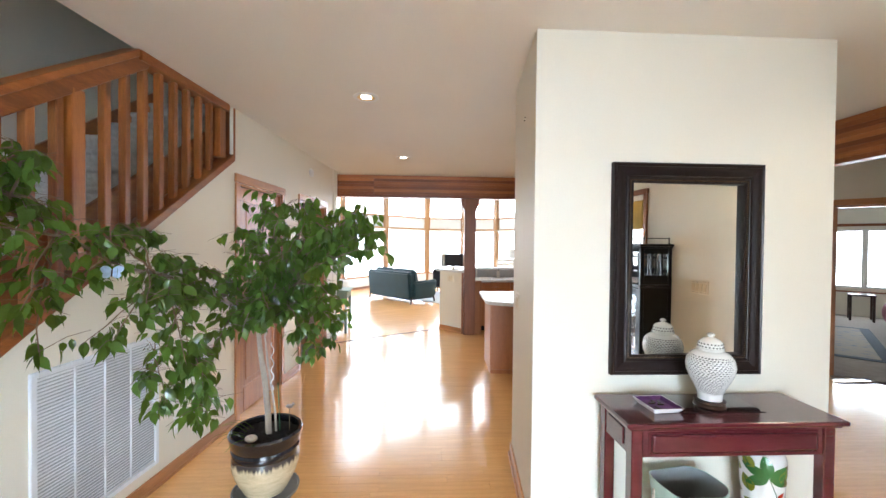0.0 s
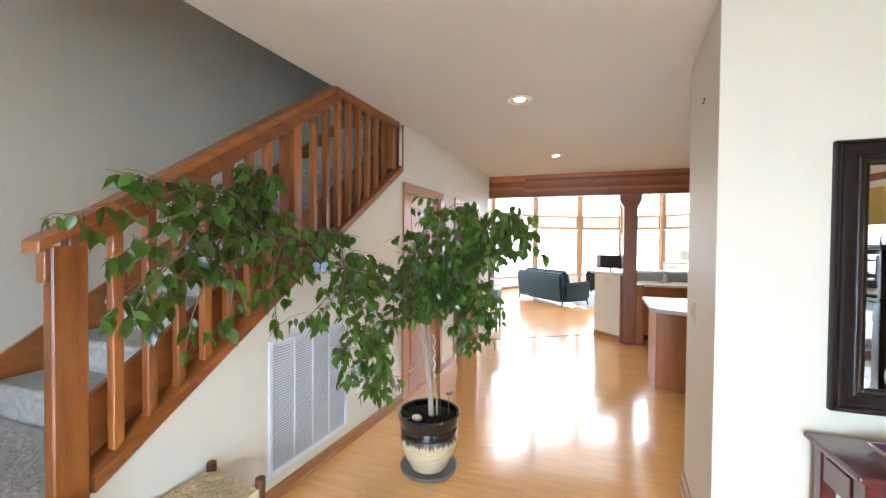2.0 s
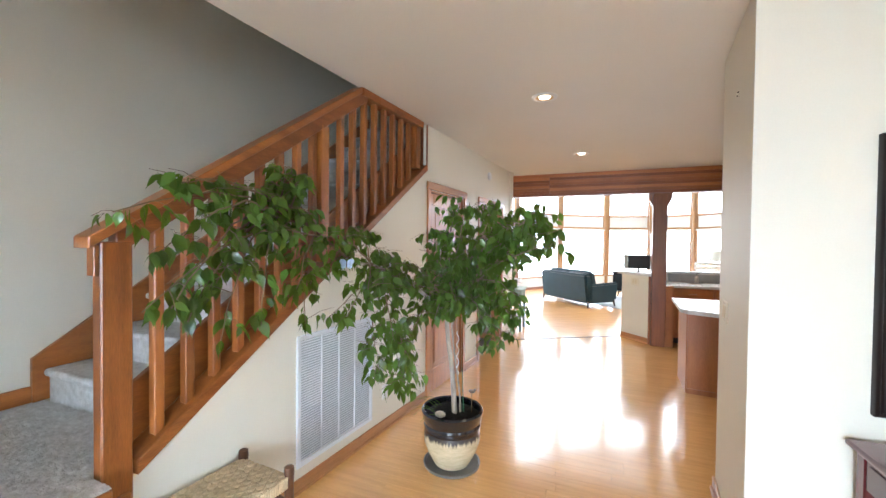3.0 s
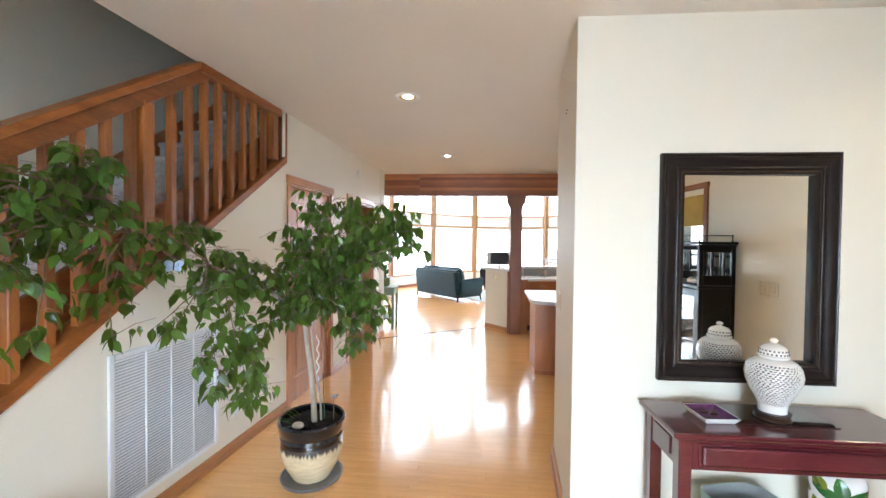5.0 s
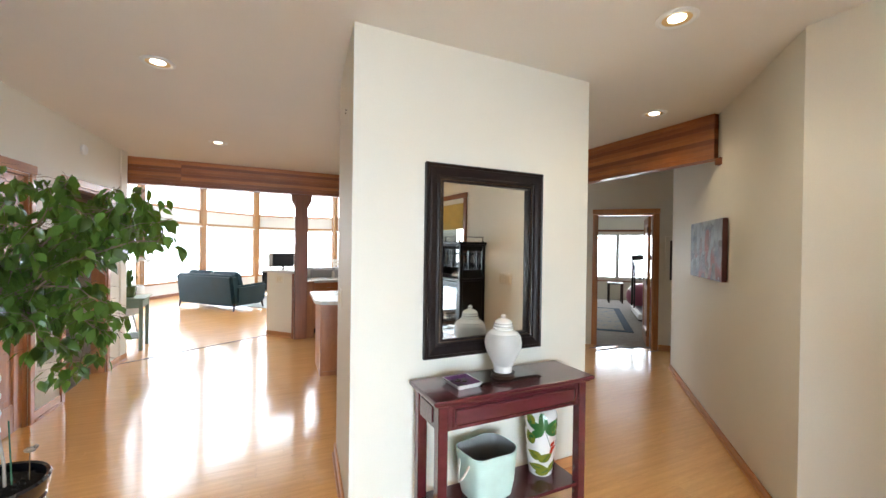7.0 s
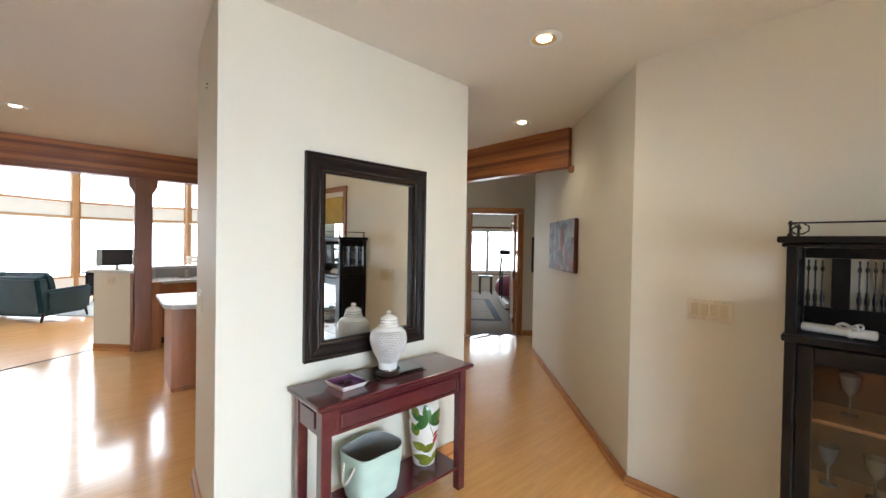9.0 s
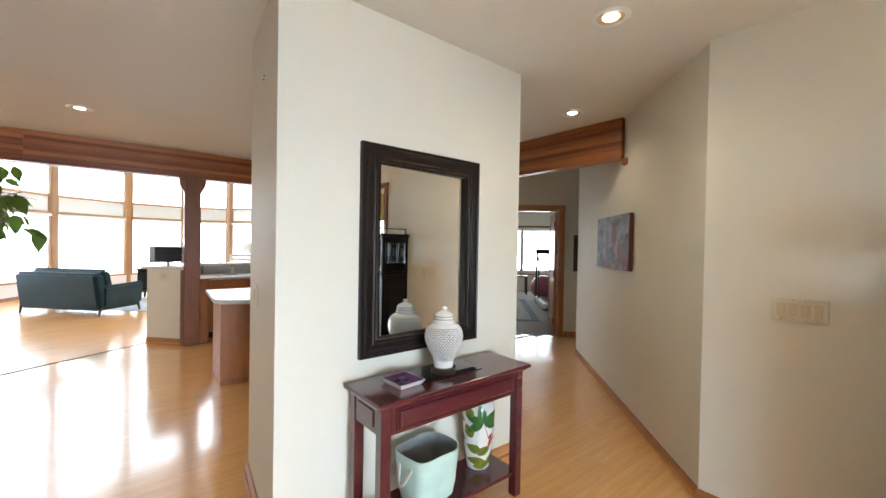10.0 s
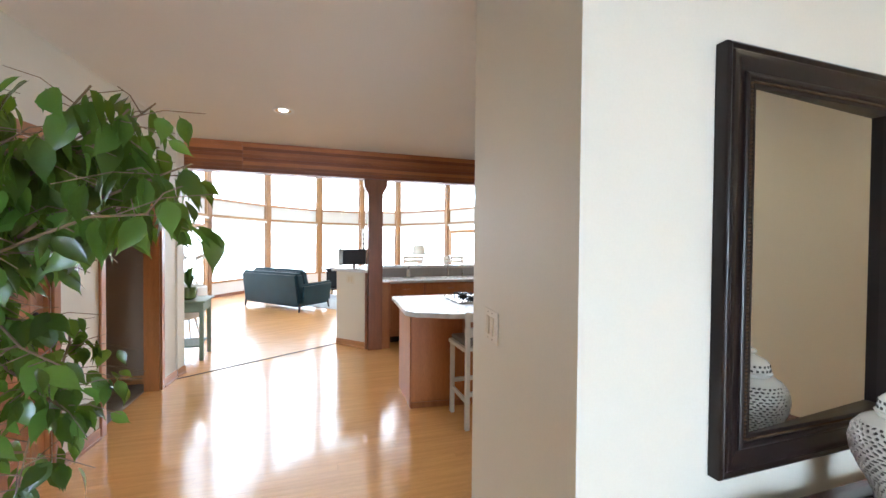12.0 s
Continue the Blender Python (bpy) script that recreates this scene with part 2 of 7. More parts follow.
# lower wedge under the stair, then the full wall with two doorways
STAIR_Y0, STAIR_Z0, SLOPE = 1.12, 0.54, 0.675
bm = bmesh.new()
ya, yb = 1.14, 3.58
za, zb = STAIR_Z0 + SLOPE * (ya - STAIR_Y0), STAIR_Z0 + SLOPE * (yb - STAIR_Y0)
vs = []
for dx in (0, -0.12):
    vs.append([bm.verts.new((left_x(y) + dx, y, z)) for y, z in ((ya, 0), (yb, 0), (yb, zb), (ya, za))])
bm.faces.new(vs[0])
bm.faces.new(vs[1][::-1])
for i in range(4):
    bm.faces.new((vs[0][i], vs[1][i], vs[1][(i + 1) % 4], vs[0][(i + 1) % 4]))
bmesh.ops.recalc_face_normals(bm, faces=bm.faces)
setting("wall_stair_wedge", bm, PAINT, "cream painted wedge wall below the staircase", "wall")
W2A, W2B = (left_x(6.3), 6.3), (left_x(3.58), 3.58)
DOOR1 = (3.66, 4.49)
DOOR2 = (5.02, 5.93)
setting("wall_hall_west", wall_mesh(W2B, W2A, -0.13, 0, CEIL_Z + 0.3, [((y0 - 3.58) * 1.00245, (y1 - 3.58) * 1.00245, 0, 2.03) for y0, y1 in (DOOR1, DOOR2)]), PAINT, "cream painted hall wall with two doorways", "wall")

# pillar wall with the mirror
PILLAR = [(0.543, 2.237), (2.163, 2.237), (2.25, 3.06), (0.629, 3.06)]
setting("wall_pillar", prism(PILLAR, 0, CEIL_Z + 0.02), PAINT, "cream painted wall block carrying the mirror", "wall")

# right-hand angled wall with a rounded far corner
RA, RB = (2.636, 1.244), (4.814, 3.422)
pts = [RA, RB]
for i in range(1, 9):
    ang = radians(135 - i * 90 / 8)
    pts.append((RB[0] - 0.12 * math.cos(radians(135)) + 0.12 * math.cos(ang), RB[1] - 0.12 * math.sin(radians(135)) + 0.12 * math.sin(ang)))
pts += [(7.2, 1.2)]
setting("wall_angled", prism(pts, 0, 3.4), PAINT, "cream painted angled wall with a rounded end", "wall", smooth=True)
setting("wall_entry_east", wall_mesh((2.62, -2.6), (2.62, 1.239), 0.18, 0, 3.4, [(0.90, 2.60, 0.95, 2.05)]), PAINT, "cream painted wall behind the cabinet", "wall")

# entry back wall with a window and a glazed door
setting("wall_entry_south", wall_mesh((2.8, -2.62), (-3.2, -2.62), -0.16, 0, 5.3, [(1.7, 3.5, 0.06, 2.1)]), PAINT, "cream painted front wall with window and door", "wall")
setting("wall_stair_back", box2((-3.08, -2.6, 0), (-2.94, 6.3, 5.3)), PAINT, "cream painted stairwell wall", "wall")
setting("wall_stair_end", box2((-2.94, 5.6, 2.62), (-1.62, 5.72, 5.3)), PAINT, "cream painted wall closing the stairwell", "wall")
setting("wall_side_room_south", box2((-2.94, 4.77, 0), (-1.69, 4.87, 2.6)), SHADED_TAN, "side room wall with its shade put into a tan colour", "wall")
setting("ceiling_side_room", box2((-2.94, 4.77, 2.602), (-1.69, 6.28, 2.62)), CEIL, "off-white side room ceiling", "ceiling")
setting("wall_above_stair", wall_mesh((-1.93, -2.6), (left_x(5.6), 5.6), -0.12, CEIL_Z + 0.3, 5.3), PAINT, "cream painted upper stairwell wall", "wall")
setting("ceiling_stairwell", box2((-3.1, -2.7, 5.3), (-1.4, 5.8, 5.4)), CEIL, "white painted stairwell ceiling", "ceiling")

# hall ceiling
setting("ceiling", prism([(-1.93, -2.6), (2.8, -2.6), (2.8, 1.3), (3.66, 2.16), (3.66, 6.72), (-3.1, 6.72), (-3.1, 5.72), (left_x(5.6) - 0.03, 5.6), (left_x(3.58) - 0.02, 3.58), (left_x(1.0) - 0.02, 1.0)], CEIL_Z, CEIL_Z + 0.3), CEIL, "off-white painted hall ceiling", "ceiling")
setting("ceiling_east", prism([(3.67, 2.1), (6.5, 2.1), (6.5, 6.9), (3.67, 6.9)], 3.3, 3.45), CEIL, "off-white painted higher ceiling", "ceiling")
setting("wall_above_east_beam", box2((3.67, 2.1, CEIL_Z + 0.002), (3.75, 6.72, 3.3)), PAINT, "cream wall above the beam", "wall")

# added wall hidden behind the pillar: holds bay light off the angled wall
setting("wall_light_block", wall_mesh((2.262, 3.062), (3.35, 4.25), 0.1, 0, 2.638), PAINT, "unseen cream wall added to block living room light", "wall")

# far room shell with the faceted window bay
BAY = [(-2.95, 10.5), (-2.53, 12.5), (-1.38, 14.3), (0.09, 15.45), (1.53, 15.75), (2.75, 15.35), (3.98, 13.5), (4.62, 11.6)]
setting("wall_living_west", box2((-3.1, 6.3, 0), (-2.96, 10.5, HI_Z)), PAINT, "cream painted living room wall", "wall")
setting("wall_living_south", box2((-3.1, 6.93, CEIL_Z), (4.62, 7.05, HI_Z)), PAINT, "cream wall above the long beam", "wall")
setting("wall_hall_return", prism([(-1.52, 6.3), (-1.413, 6.3), (-1.39, 6.44), (-2.96, 6.44), (-2.96, 6.3)], 0, CEIL_Z), PAINT, "cream painted wall end beside the doorway", "wall")
setting("wall_kitchen_east", box2((4.3, 5.3, 0), (4.45, 11.6, HI_Z)), PAINT, "cream painted kitchen wall", "wall")
setting("ceiling_living", prism([(-3.2, 6.9), (4.8, 6.9), (4.8, 11.7), (4.1, 13.7), (2.85, 15.6), (1.6, 16.0), (0.0, 15.7), (-1.5, 14.5), (-2.7, 12.6), (-3.2, 10.5)], HI_Z, HI_Z + 0.12), CEIL, "off-white high living room ceiling", "ceiling")

# bedroom beyond the far doorway
U, V = Vector((0.7071, 0.7071, 0)), Vector((0.7071, -0.7071, 0))
DW0 = Vector((4.3, 5.29, 0))
DW1 = Vector((5.78, 3.81, 0))


def bed(u, v):
    p = DW0 + U * u + V * v
    return (p.x, p.y)


DWL = (DW1 - DW0).length
setting("wall_bedroom_door", wall_mesh(bed(0, 0), bed(0, DWL), -0.14, 0, 3.3, [(0.83, 1.63, 0, 2.03)]), PAINT, "cream painted wall with the far doorway", "wall")
setting("wall_bedroom_north", wall_mesh(bed(0.14, -0.6), bed(6.2, -0.6), -0.1, 0, 2.7), PAINT, "cream bedroom wall", "wall")
setting("wall_bedroom_south", wall_mesh(bed(0.14, 3.6), bed(6.2, 3.6), 0.1, 0, 2.7), PAINT, "cream bedroom wall", "wall")
setting("wall_bedroom_window", wall_mesh(bed(6.1, -0.7), bed(6.1, 3.7), -0.15, 0, 2.7, [(1.3, 3.3, 0.62, 1.95)]), PAINT, "cream bedroom wall with a wide window", "wall")
setting("wall_bedroom_front", wall_mesh(bed(0.07, -0.6), bed(0.07, -0.01), -0.07, 0, 2.7), PAINT, "cream bedroom wall", "wall")
setting("wall_bedroom_front_south", wall_mesh(bed(0.07, DWL + 0.01), bed(0.07, 3.7), -0.07, 0, 3.3), PAINT, "cream bedroom wall", "wall")
setting("ceiling_bedroom", prism([bed(0.15, -0.7), bed(6.3, -0.7), bed(6.3, 3.7), bed(0.15, 3.7)], 2.7, 2.8), CEIL, "off-white bedroom ceiling", "ceiling")
setting("bedroom_carpet", prism([bed(0.04, -0.55), bed(6.1, -0.55), bed(6.1, 3.55), bed(0.04, 3.55)], -0.011, 0.004), CARPET_DARK, "taupe carpet in the far bedroom", "carpet")
# closet room behind the second doorway
setting("wall_closet_west", box2((-2.938, 4.872, 0.008), (-2.90, 6.178, 2.6)), SHADED_TAN, "side room wall with its shade put into a tan colour", "wall")
setting("wall_closet_north", box2((-2.94, 6.18, 0), (-1.6, 6.28, 2.6)), SHADED_TAN, "side room wall with its shade put into a tan colour", "wall")
setting("side_room_carpet", box2((-2.94, 4.9, -0.011), (-1.58, 6.18, 0.006)), CARPET_DARK, "taupe carpet in the side room", "carpet")

# ---- window light ----
for a, b in zip(BAY, BAY[1:]):
    d = (Vector(b) - Vector(a)).normalized()
    out = Vector((-d.y, d.x)) * 0.35
    window_lamp("bay_sky", (b[0] + out.x, b[1] + out.y), (a[0] + out.x, a[1] + out.y), 0.35, 5.85, WINDOW_RADIANCE)
p, q = bed(6.45, 2.7), bed(6.45, 0.5)
window_lamp("bedroom_sky", p, q, 0.6, 2.0, 6.0)
# both entry lamps are narrowed and tipped down to shape the wall gradient
window_lamp("entry_window_sky", (2.85, -1.7), (2.85, 0.0), 0.95, 2.05, 13.0, (0.79, 0.905, 1.0), spread=104, dip=30)
window_lamp("entry_door_sky", (-0.75, -2.85), (1.15, -2.85), 0.1, 1.75, 8.0, (0.79, 0.905, 1.0), spread=100, dip=18)

# sky beyond the windows: bright overcast backdrop
SKYGLOW = glow("overcast_glow", (0.96, 0.98, 1.0), 3.3)
bm = bmesh.new()
prev = None
for i in range(25):
    a = radians(18 + 178 * i / 24)
    x, y = 0.8 + 9.0 * math.cos(a), 12.0 + 9.0 * math.sin(a)
    cur = (bm.verts.new((x, y, -0.5)), bm.verts.new((x, y, 14.0)))
    if prev:
        bm.faces.new((prev[0], prev[1], cur[1], cur[0]))
    prev = cur
setting("backdrop", bm, SKYGLOW, "bright overcast distance beyond the bay", "backdrop")
p, q = bed(8.5, -1.5), bed(8.5, 5.0)
setting("backdrop_bedroom", prism([p, q, (q[0] + 0.05, q[1] + 0.05), (p[0] + 0.05, p[1] + 0.05)], -0.5, 4.0), SKYGLOW, "bright overcast distance beyond the bedroom", "backdrop")
setting("backdrop_entry_side", box2((4.0, -2.4, -0.2), (4.1, 0.9, 4.0)), SKYGLOW, "bright overcast distance beside the entry", "backdrop")
setting("backdrop_entry", box2((-3.0, -5.2, -0.2), (4.0, -5.1, 4.5)), SKYGLOW, "bright overcast distance before the entry", "backdrop")


# ---- trim ----
def board(name, a, b, z0, z1, thick, mat, parent=None, label="", side=1, off=0.001):
    """A level board on a wall face from a to b (plan), standing proud to the left of a->b (side 1) or right (-1)."""
    a, b = Vector((a[0], a[1], 0)), Vector((b[0], b[1], 0))
    length = (b - a).length
    m = frame_at(a, b)
    bm = box2((0, off if side > 0 else -off - thick, z0), (length, off + thick if side > 0 else -off, z1), min(0.004, thick * 0.3))
    ob = new(name, to_mesh(name, bm, mat))
    ob.matrix_world = m
    if parent:
        ob.parent = parent
    return ob


def baseboard(a, b, side=1, mat=BASEWOOD, h=0.085):
    ob = board("baseboard", a, b, 0.0, h, 0.014, mat, side=side)
    tagged(ob, "stained fir baseboard along the wall", "baseboard", kind="structure")
    sh = board("shoe_moulding", a, b, 0.0, 0.02, 0.026, mat, side=side)
    sh.parent = ob
    sh.matrix_parent_inverse = ob.matrix_world.inverted()


for y0, y1 in ((1.16, 3.6), (4.555, 4.955), (5.99, 6.29)):
    baseboard((left_x(y0), y0), (left_x(y1), y1), -1)
baseboard((left_x(6.3), 6.302), (-1.39, 6.44), -1)
baseboard(PILLAR[0], PILLAR[1], -1)
baseboard(PILLAR[3], PILLAR[0], -1)
baseboard(PILLAR[1], PILLAR[2], -1)
baseboard(RA, RB, 1, h=0.062)
baseboard((2.62, -2.4), (2.62, 1.25), 1, h=0.062)
baseboard(bed(-0.001, 1.70), bed(-0.001, DWL), -1)
baseboard((-0.80, -2.62), (-1.7, -2.62), -1)
baseboard((-1.6, 6.18), (-2.9, 6.18), 1)


def casing(name, m, width, height, depth, label, face_y=0.0):
    """Door casing and jamb in a pose whose x runs along the wall and y comes out of it; opening from x = 0 to width."""
    root = thing(name, m, label, "door frame")
    root["kind"] = "structure"
    w = 0.062
    part("casing_side", box2((-w, 0.001, 0), (0, 0.02, height), 0.004), DOORWOOD, root)
    part("casing_side", box2((width, 0.001, 0), (width + w, 0.02, height), 0.004), DOORWOOD, root)
    part("casing_head", box2((-w - 0.006, 0.001, height + 0.001), (width + w + 0.006, 0.023, height + w + 0.012), 0.004), BASEWOOD, root)
    part("jamb", box2((-0.001, -depth, 0), (0.018, 0.0, height - 0.002)), DOORWOOD, root)
    part("jamb", box2((width - 0.018, -depth, 0), (width + 0.001, 0.0, height - 0.002)), DOORWOOD, root)
    part("jamb_head", box2((0.019, -depth, height - 0.02), (width - 0.019, 0.0, height - 0.001)), BASEWOOD, root)
    return root


def panel_door(name, m, width, height, label, handle_x, mat=DOORWOOD, closed=True):
    """A stile-and-rail door: x across, y its thickness, hinged at x = 0."""
    root = thing(name, m, label, "door")
    t = 0.04
    st = 0.11
    for n, lo, hi in (("stile", (0, 0, 0.008), (st, t, height)), ("stile", (width - st, 0, 0.008), (width, t, height)),
                      ("rail", (st, 0, height - 0.13), (width - st, t, height)), ("rail", (st, 0, 0.008), (width - st, t, 0.23)),
                      ("rail", (st, 0, 0.93), (width - st, t, 1.07))):
        part(n, box2(lo, hi, 0.005), mat, root)
    for z0, z1 in ((0.23, 0.93), (1.07, height - 0.13)):
        bm = box2((st - 0.002, 0.012, z0 - 0.002), (width - st + 0.002, t - 0.012, z1 + 0.002))
        add_box2(bm, (st + 0.05, 0.006, z0 + 0.05), (width - st - 0.05, t - 0.006, z1 - 0.05), 0.005)
        part("panel", bm, mat, root)
    knob = part("door_handle", lathe([(0.026, 0), (0.026, 0.006), (0.010, 0.012), (0.010, 0.035), (0.022, 0.042), (0.026, 0.055), (0.018, 0.066)], 16), BRONZE, root, "dark bronze round knob", True)
    knob.matrix_basis = pose(handle_x, t, 1.0, -90, 0, 0)
    for z in (0.22, 1.0, 1.8):
        part("hinge", tube([(0.0 if handle_x > width / 2 else width, t + 0.004, z - 0.045), (0.0 if handle_x > width / 2 else width, t + 0.004, z + 0.045)], 0.007), BRONZE, root)
    return root


BRONZE = material("dark_bronze", (0.06, 0.045, 0.035), 0.35, 0.9, vary=0.1)
CHROME = material("brushed_chrome", (0.62, 0.62, 0.60), 0.22, 1.0, vary=0.03)

LANG = math.degrees(math.atan2(1, 0.07))  # bearing of the stair wall
# hall doors: x runs towards the camera end (-y), y out into the hall
def on_left(y, z=0.0, out=0.0):
    n = Vector((1, -0.07, 0)).normalized() * out
    return pose(left_x(y) + n.x, y + n.y, z, 0, 0, LANG - 180)


casing("door_frame_1", on_left(DOOR1[1]), DOOR1[1] - DOOR1[0], 2.03, 0.13, "stained fir door casing in the hall")
panel_door("door", on_left(DOOR1[1] - 0.02, 0, -0.06), DOOR1[1] - DOOR1[0] - 0.04, 2.005, "closed stained fir panel door in the hall", 0.07)
casing("door_frame_2", on_left(DOOR2[1]), DOOR2[1] - DOOR2[0], 2.03, 0.13, "stained fir door casing of the open side room")
FARM = pose(*bed(0.0, 1.63), 0, 0, 0, 135)
casing("door_frame_3", FARM, 0.80, 2.03, 0.14, "stained fir casing of the bedroom doorway")
far_door = panel_door("door", pose(*bed(0.13, 1.60), 0, 0, 0, 42), 0.76, 2.0, "open fir bedroom door standing ajar", 0.69)


# ---- long beam, post and half wall ----
def beam(name, m, length, depth, height, layers, mat, label, seams=()):
    root = thing(name, m, label, "beam")
    root["kind"] = "structure"
    h = height / layers
    cuts = [0.0, *seams, length]
    for k in range(layers):
        for a, b in zip(cuts, cuts[1:]):
            part("lamination", box2((a + 0.0012, 0.0008 * ((k * 7) % 3), k * h + 0.0006), (b - 0.0012, depth, (k + 1) * h - 0.0006)), mat, root)
    return root


beam("ceiling_beam_1", pose(-2.94, 6.73, 2.285), 7.2, 0.19, CEIL_Z + 0.03 - 2.285, 9, BEAM, "laminated fir beam across the end of the hall", seams=(2.08,))
beam("ceiling_beam_2", pose(3.545, 2.21, 2.26), 0.118, 3.13, CEIL_Z - 2.262, 9, BEAM_Y, "laminated fir beam over the side passage")
setting("trim_beam_foot", box2((3.53, 2.13, 2.2), (3.6, 2.2, 2.259), 0.006), TRIM, "small fir block under the beam's end", "trim")

post = thing("timber_post", pose(0.645, 6.765, 0), "square stained fir post under the long beam", "post")
part("shaft", box2((0, 0, 0.0), (0.19, 0.15, 2.284), 0.006), TRIM, post)
for sx in (-1, 1):
    bm = bmesh.new()
    x0 = 0.0 if sx < 0 else 0.19
    prof = [(0, 2.09), (0.055, 2.19), (0.06, 2.284), (0, 2.284)]
    lo = [bm.verts.new((x0 + sx * (0.001 + x), 0.01, z)) for x, z in prof]
    hi = [bm.verts.new((x0 + sx * (0.001 + x), 0.14, z)) for x, z in prof]
    bm.faces.new(lo)
    bm.faces.new(hi[::-1])
    for i in range(4):
        bm.faces.new((lo[i], hi[i], hi[(i + 1) % 4], lo[(i + 1) % 4]))
    bmesh.ops.recalc_face_normals(bm, faces=bm.faces)
    part("bracket", bm, TRIM, post)
part("side_board", box2((0.192, 0.03, 0), (0.30, 0.15, 0.905), 0.004), DOORWOOD, post)

LAMINATE = material("pale_grey_laminate", (0.66, 0.66, 0.65), 0.28, vary=0.04, scale=20, fine=160, bump=0.01)
HALF = [(0.262, 7.27), (0.628, 6.875), (0.64, 6.93), (0.92, 7.78), (0.78, 7.85)]
setting("wall_half", prism(HALF, 0, 1.035), PAINT, "cream painted half wall beside the post", "wall")
baseboard(HALF[0], HALF[1], -1)
setting("wall_half_corner_trim", box2((0.612, 6.83, 0), (0.643, 6.872, 1.034), 0.004), TRIM, "fir corner board on the half wall", "trim")
bar = thing("bar_counter", pose(0, 0, 0), "pale grey laminate bar top on the half wall", "countertop")
part("slab", prism([(0.19, 7.28), (0.60, 6.80), (0.643, 6.80), (0.643, 6.95), (1.0, 7.68), (4.29, 7.68), (4.29, 7.98), (0.80, 7.98)], 1.037, 1.072), LAMINATE, bar)
setting("wall_bar_back", box2((0.93, 7.72, 0), (4.29, 7.84, 1.036)), PAINT, "cream low wall behind the sink", "wall")

# floor seam where the floors meet
seam = board("floor_seam", (-1.40, 6.22), (0.262, 7.25), -0.005, 0.0065, 0.016, material("dark_seam", (0.05, 0.03, 0.02), 0.5), side=1)
tagged(seam, "dark threshold strip between the two floors", "threshold", kind="structure")


# ---- bay windows ----
def bay_window(i, a, b, door=False):
    length = math.hypot(b[0] - a[0], b[1] - a[1])
    m = frame_at(a, b)
    root = thing(f"window_{i}", m, "tall fir-framed window with a white shade band" if not door else "fir-framed glazed terrace door under a transom", "window")
    root["kind"] = "structure"
    w = 0.055
    L0, L1 = 0.09, length - 0.09
    part("post", box2((-0.055, -0.02, 0), (0.055, 0.12, HI_Z - 0.002), 0.006), WINWOOD, root)
    part("stile", box2((L0 - 0.033, 0.01, 0.4 if not door else 0.03), (L0 + 0.015, 0.08, 5.85), 0.004), WINWOOD, root)
    part("stile", box2((L1 - 0.015, 0.01, 0.4 if not door else 0.03), (L1 + 0.033, 0.08, 5.85), 0.004), WINWOOD, root)
    low = 0.42 if not door else 0.2
    part("sill", box2((0.057, -0.03, low - 0.05), (length - 0.057, 0.085, low), 0.005), WINWOOD, root)
    for z0, z1 in ((2.04, 2.10), (2.47, 2.53), (3.9, 3.97), (5.8, 5.87)):
        part("rail", box2((L0 + 0.016, 0.0, z0), (L1 - 0.016, 0.08, z1), 0.004), WINWOOD, root)
    part("blind_headrail", box2((L0 + 0.02, -0.045, 1.985), (L1 - 0.02, -0.001, 2.036), 0.008), CLOTH_SHADE, root, "pale folded shade")
    part("shade_band", box2((L0 + 0.02, 0.06, 2.102), (L1 - 0.02, 0.066, 2.468)), CLOTH_SHADE, root, "white cloth shade band")
    for z0, z1 in ((low, 2.04), (2.53, 3.9), (3.97, 5.8)):
        pane = part("pane", box2((L0 + 0.016, 0.045, z0 + 0.001), (L1 - 0.016, 0.049, z1 - 0.001)), PANE, root)
        pane.visible_shadow = False
    if door:
        for x0, x1 in ((L0 + 0.05, L0 + 0.16), (L1 - 0.16, L1 - 0.05)):
            part("door_stile", box2((x0, -0.01, 0.02), (x1, 0.035, 1.85), 0.004), WINWOOD, root)
        part("door_rail", box2((L0 + 0.17, -0.01, 1.74), (L1 - 0.17, 0.035, 1.85), 0.004), WINWOOD, root)
    low_wall = part("apron", box2((0.057, 0.0, 0), (length - 0.057, 0.1, low - 0.052)), WHITE, root, "white painted apron below the window")
    part("baseboard", box2((0.057, -0.016, 0), (length - 0.057, -0.001, 0.08)), TRIM_H, root)
    part("header", box2((0.057, 0.0, 5.872), (length - 0.057, 0.1, HI_Z - 0.002)), PAINT, root)


for i, (a, b) in enumerate(zip(BAY, BAY[1:])):
    bay_window(i + 1, a, b, door=i in (0, 6))

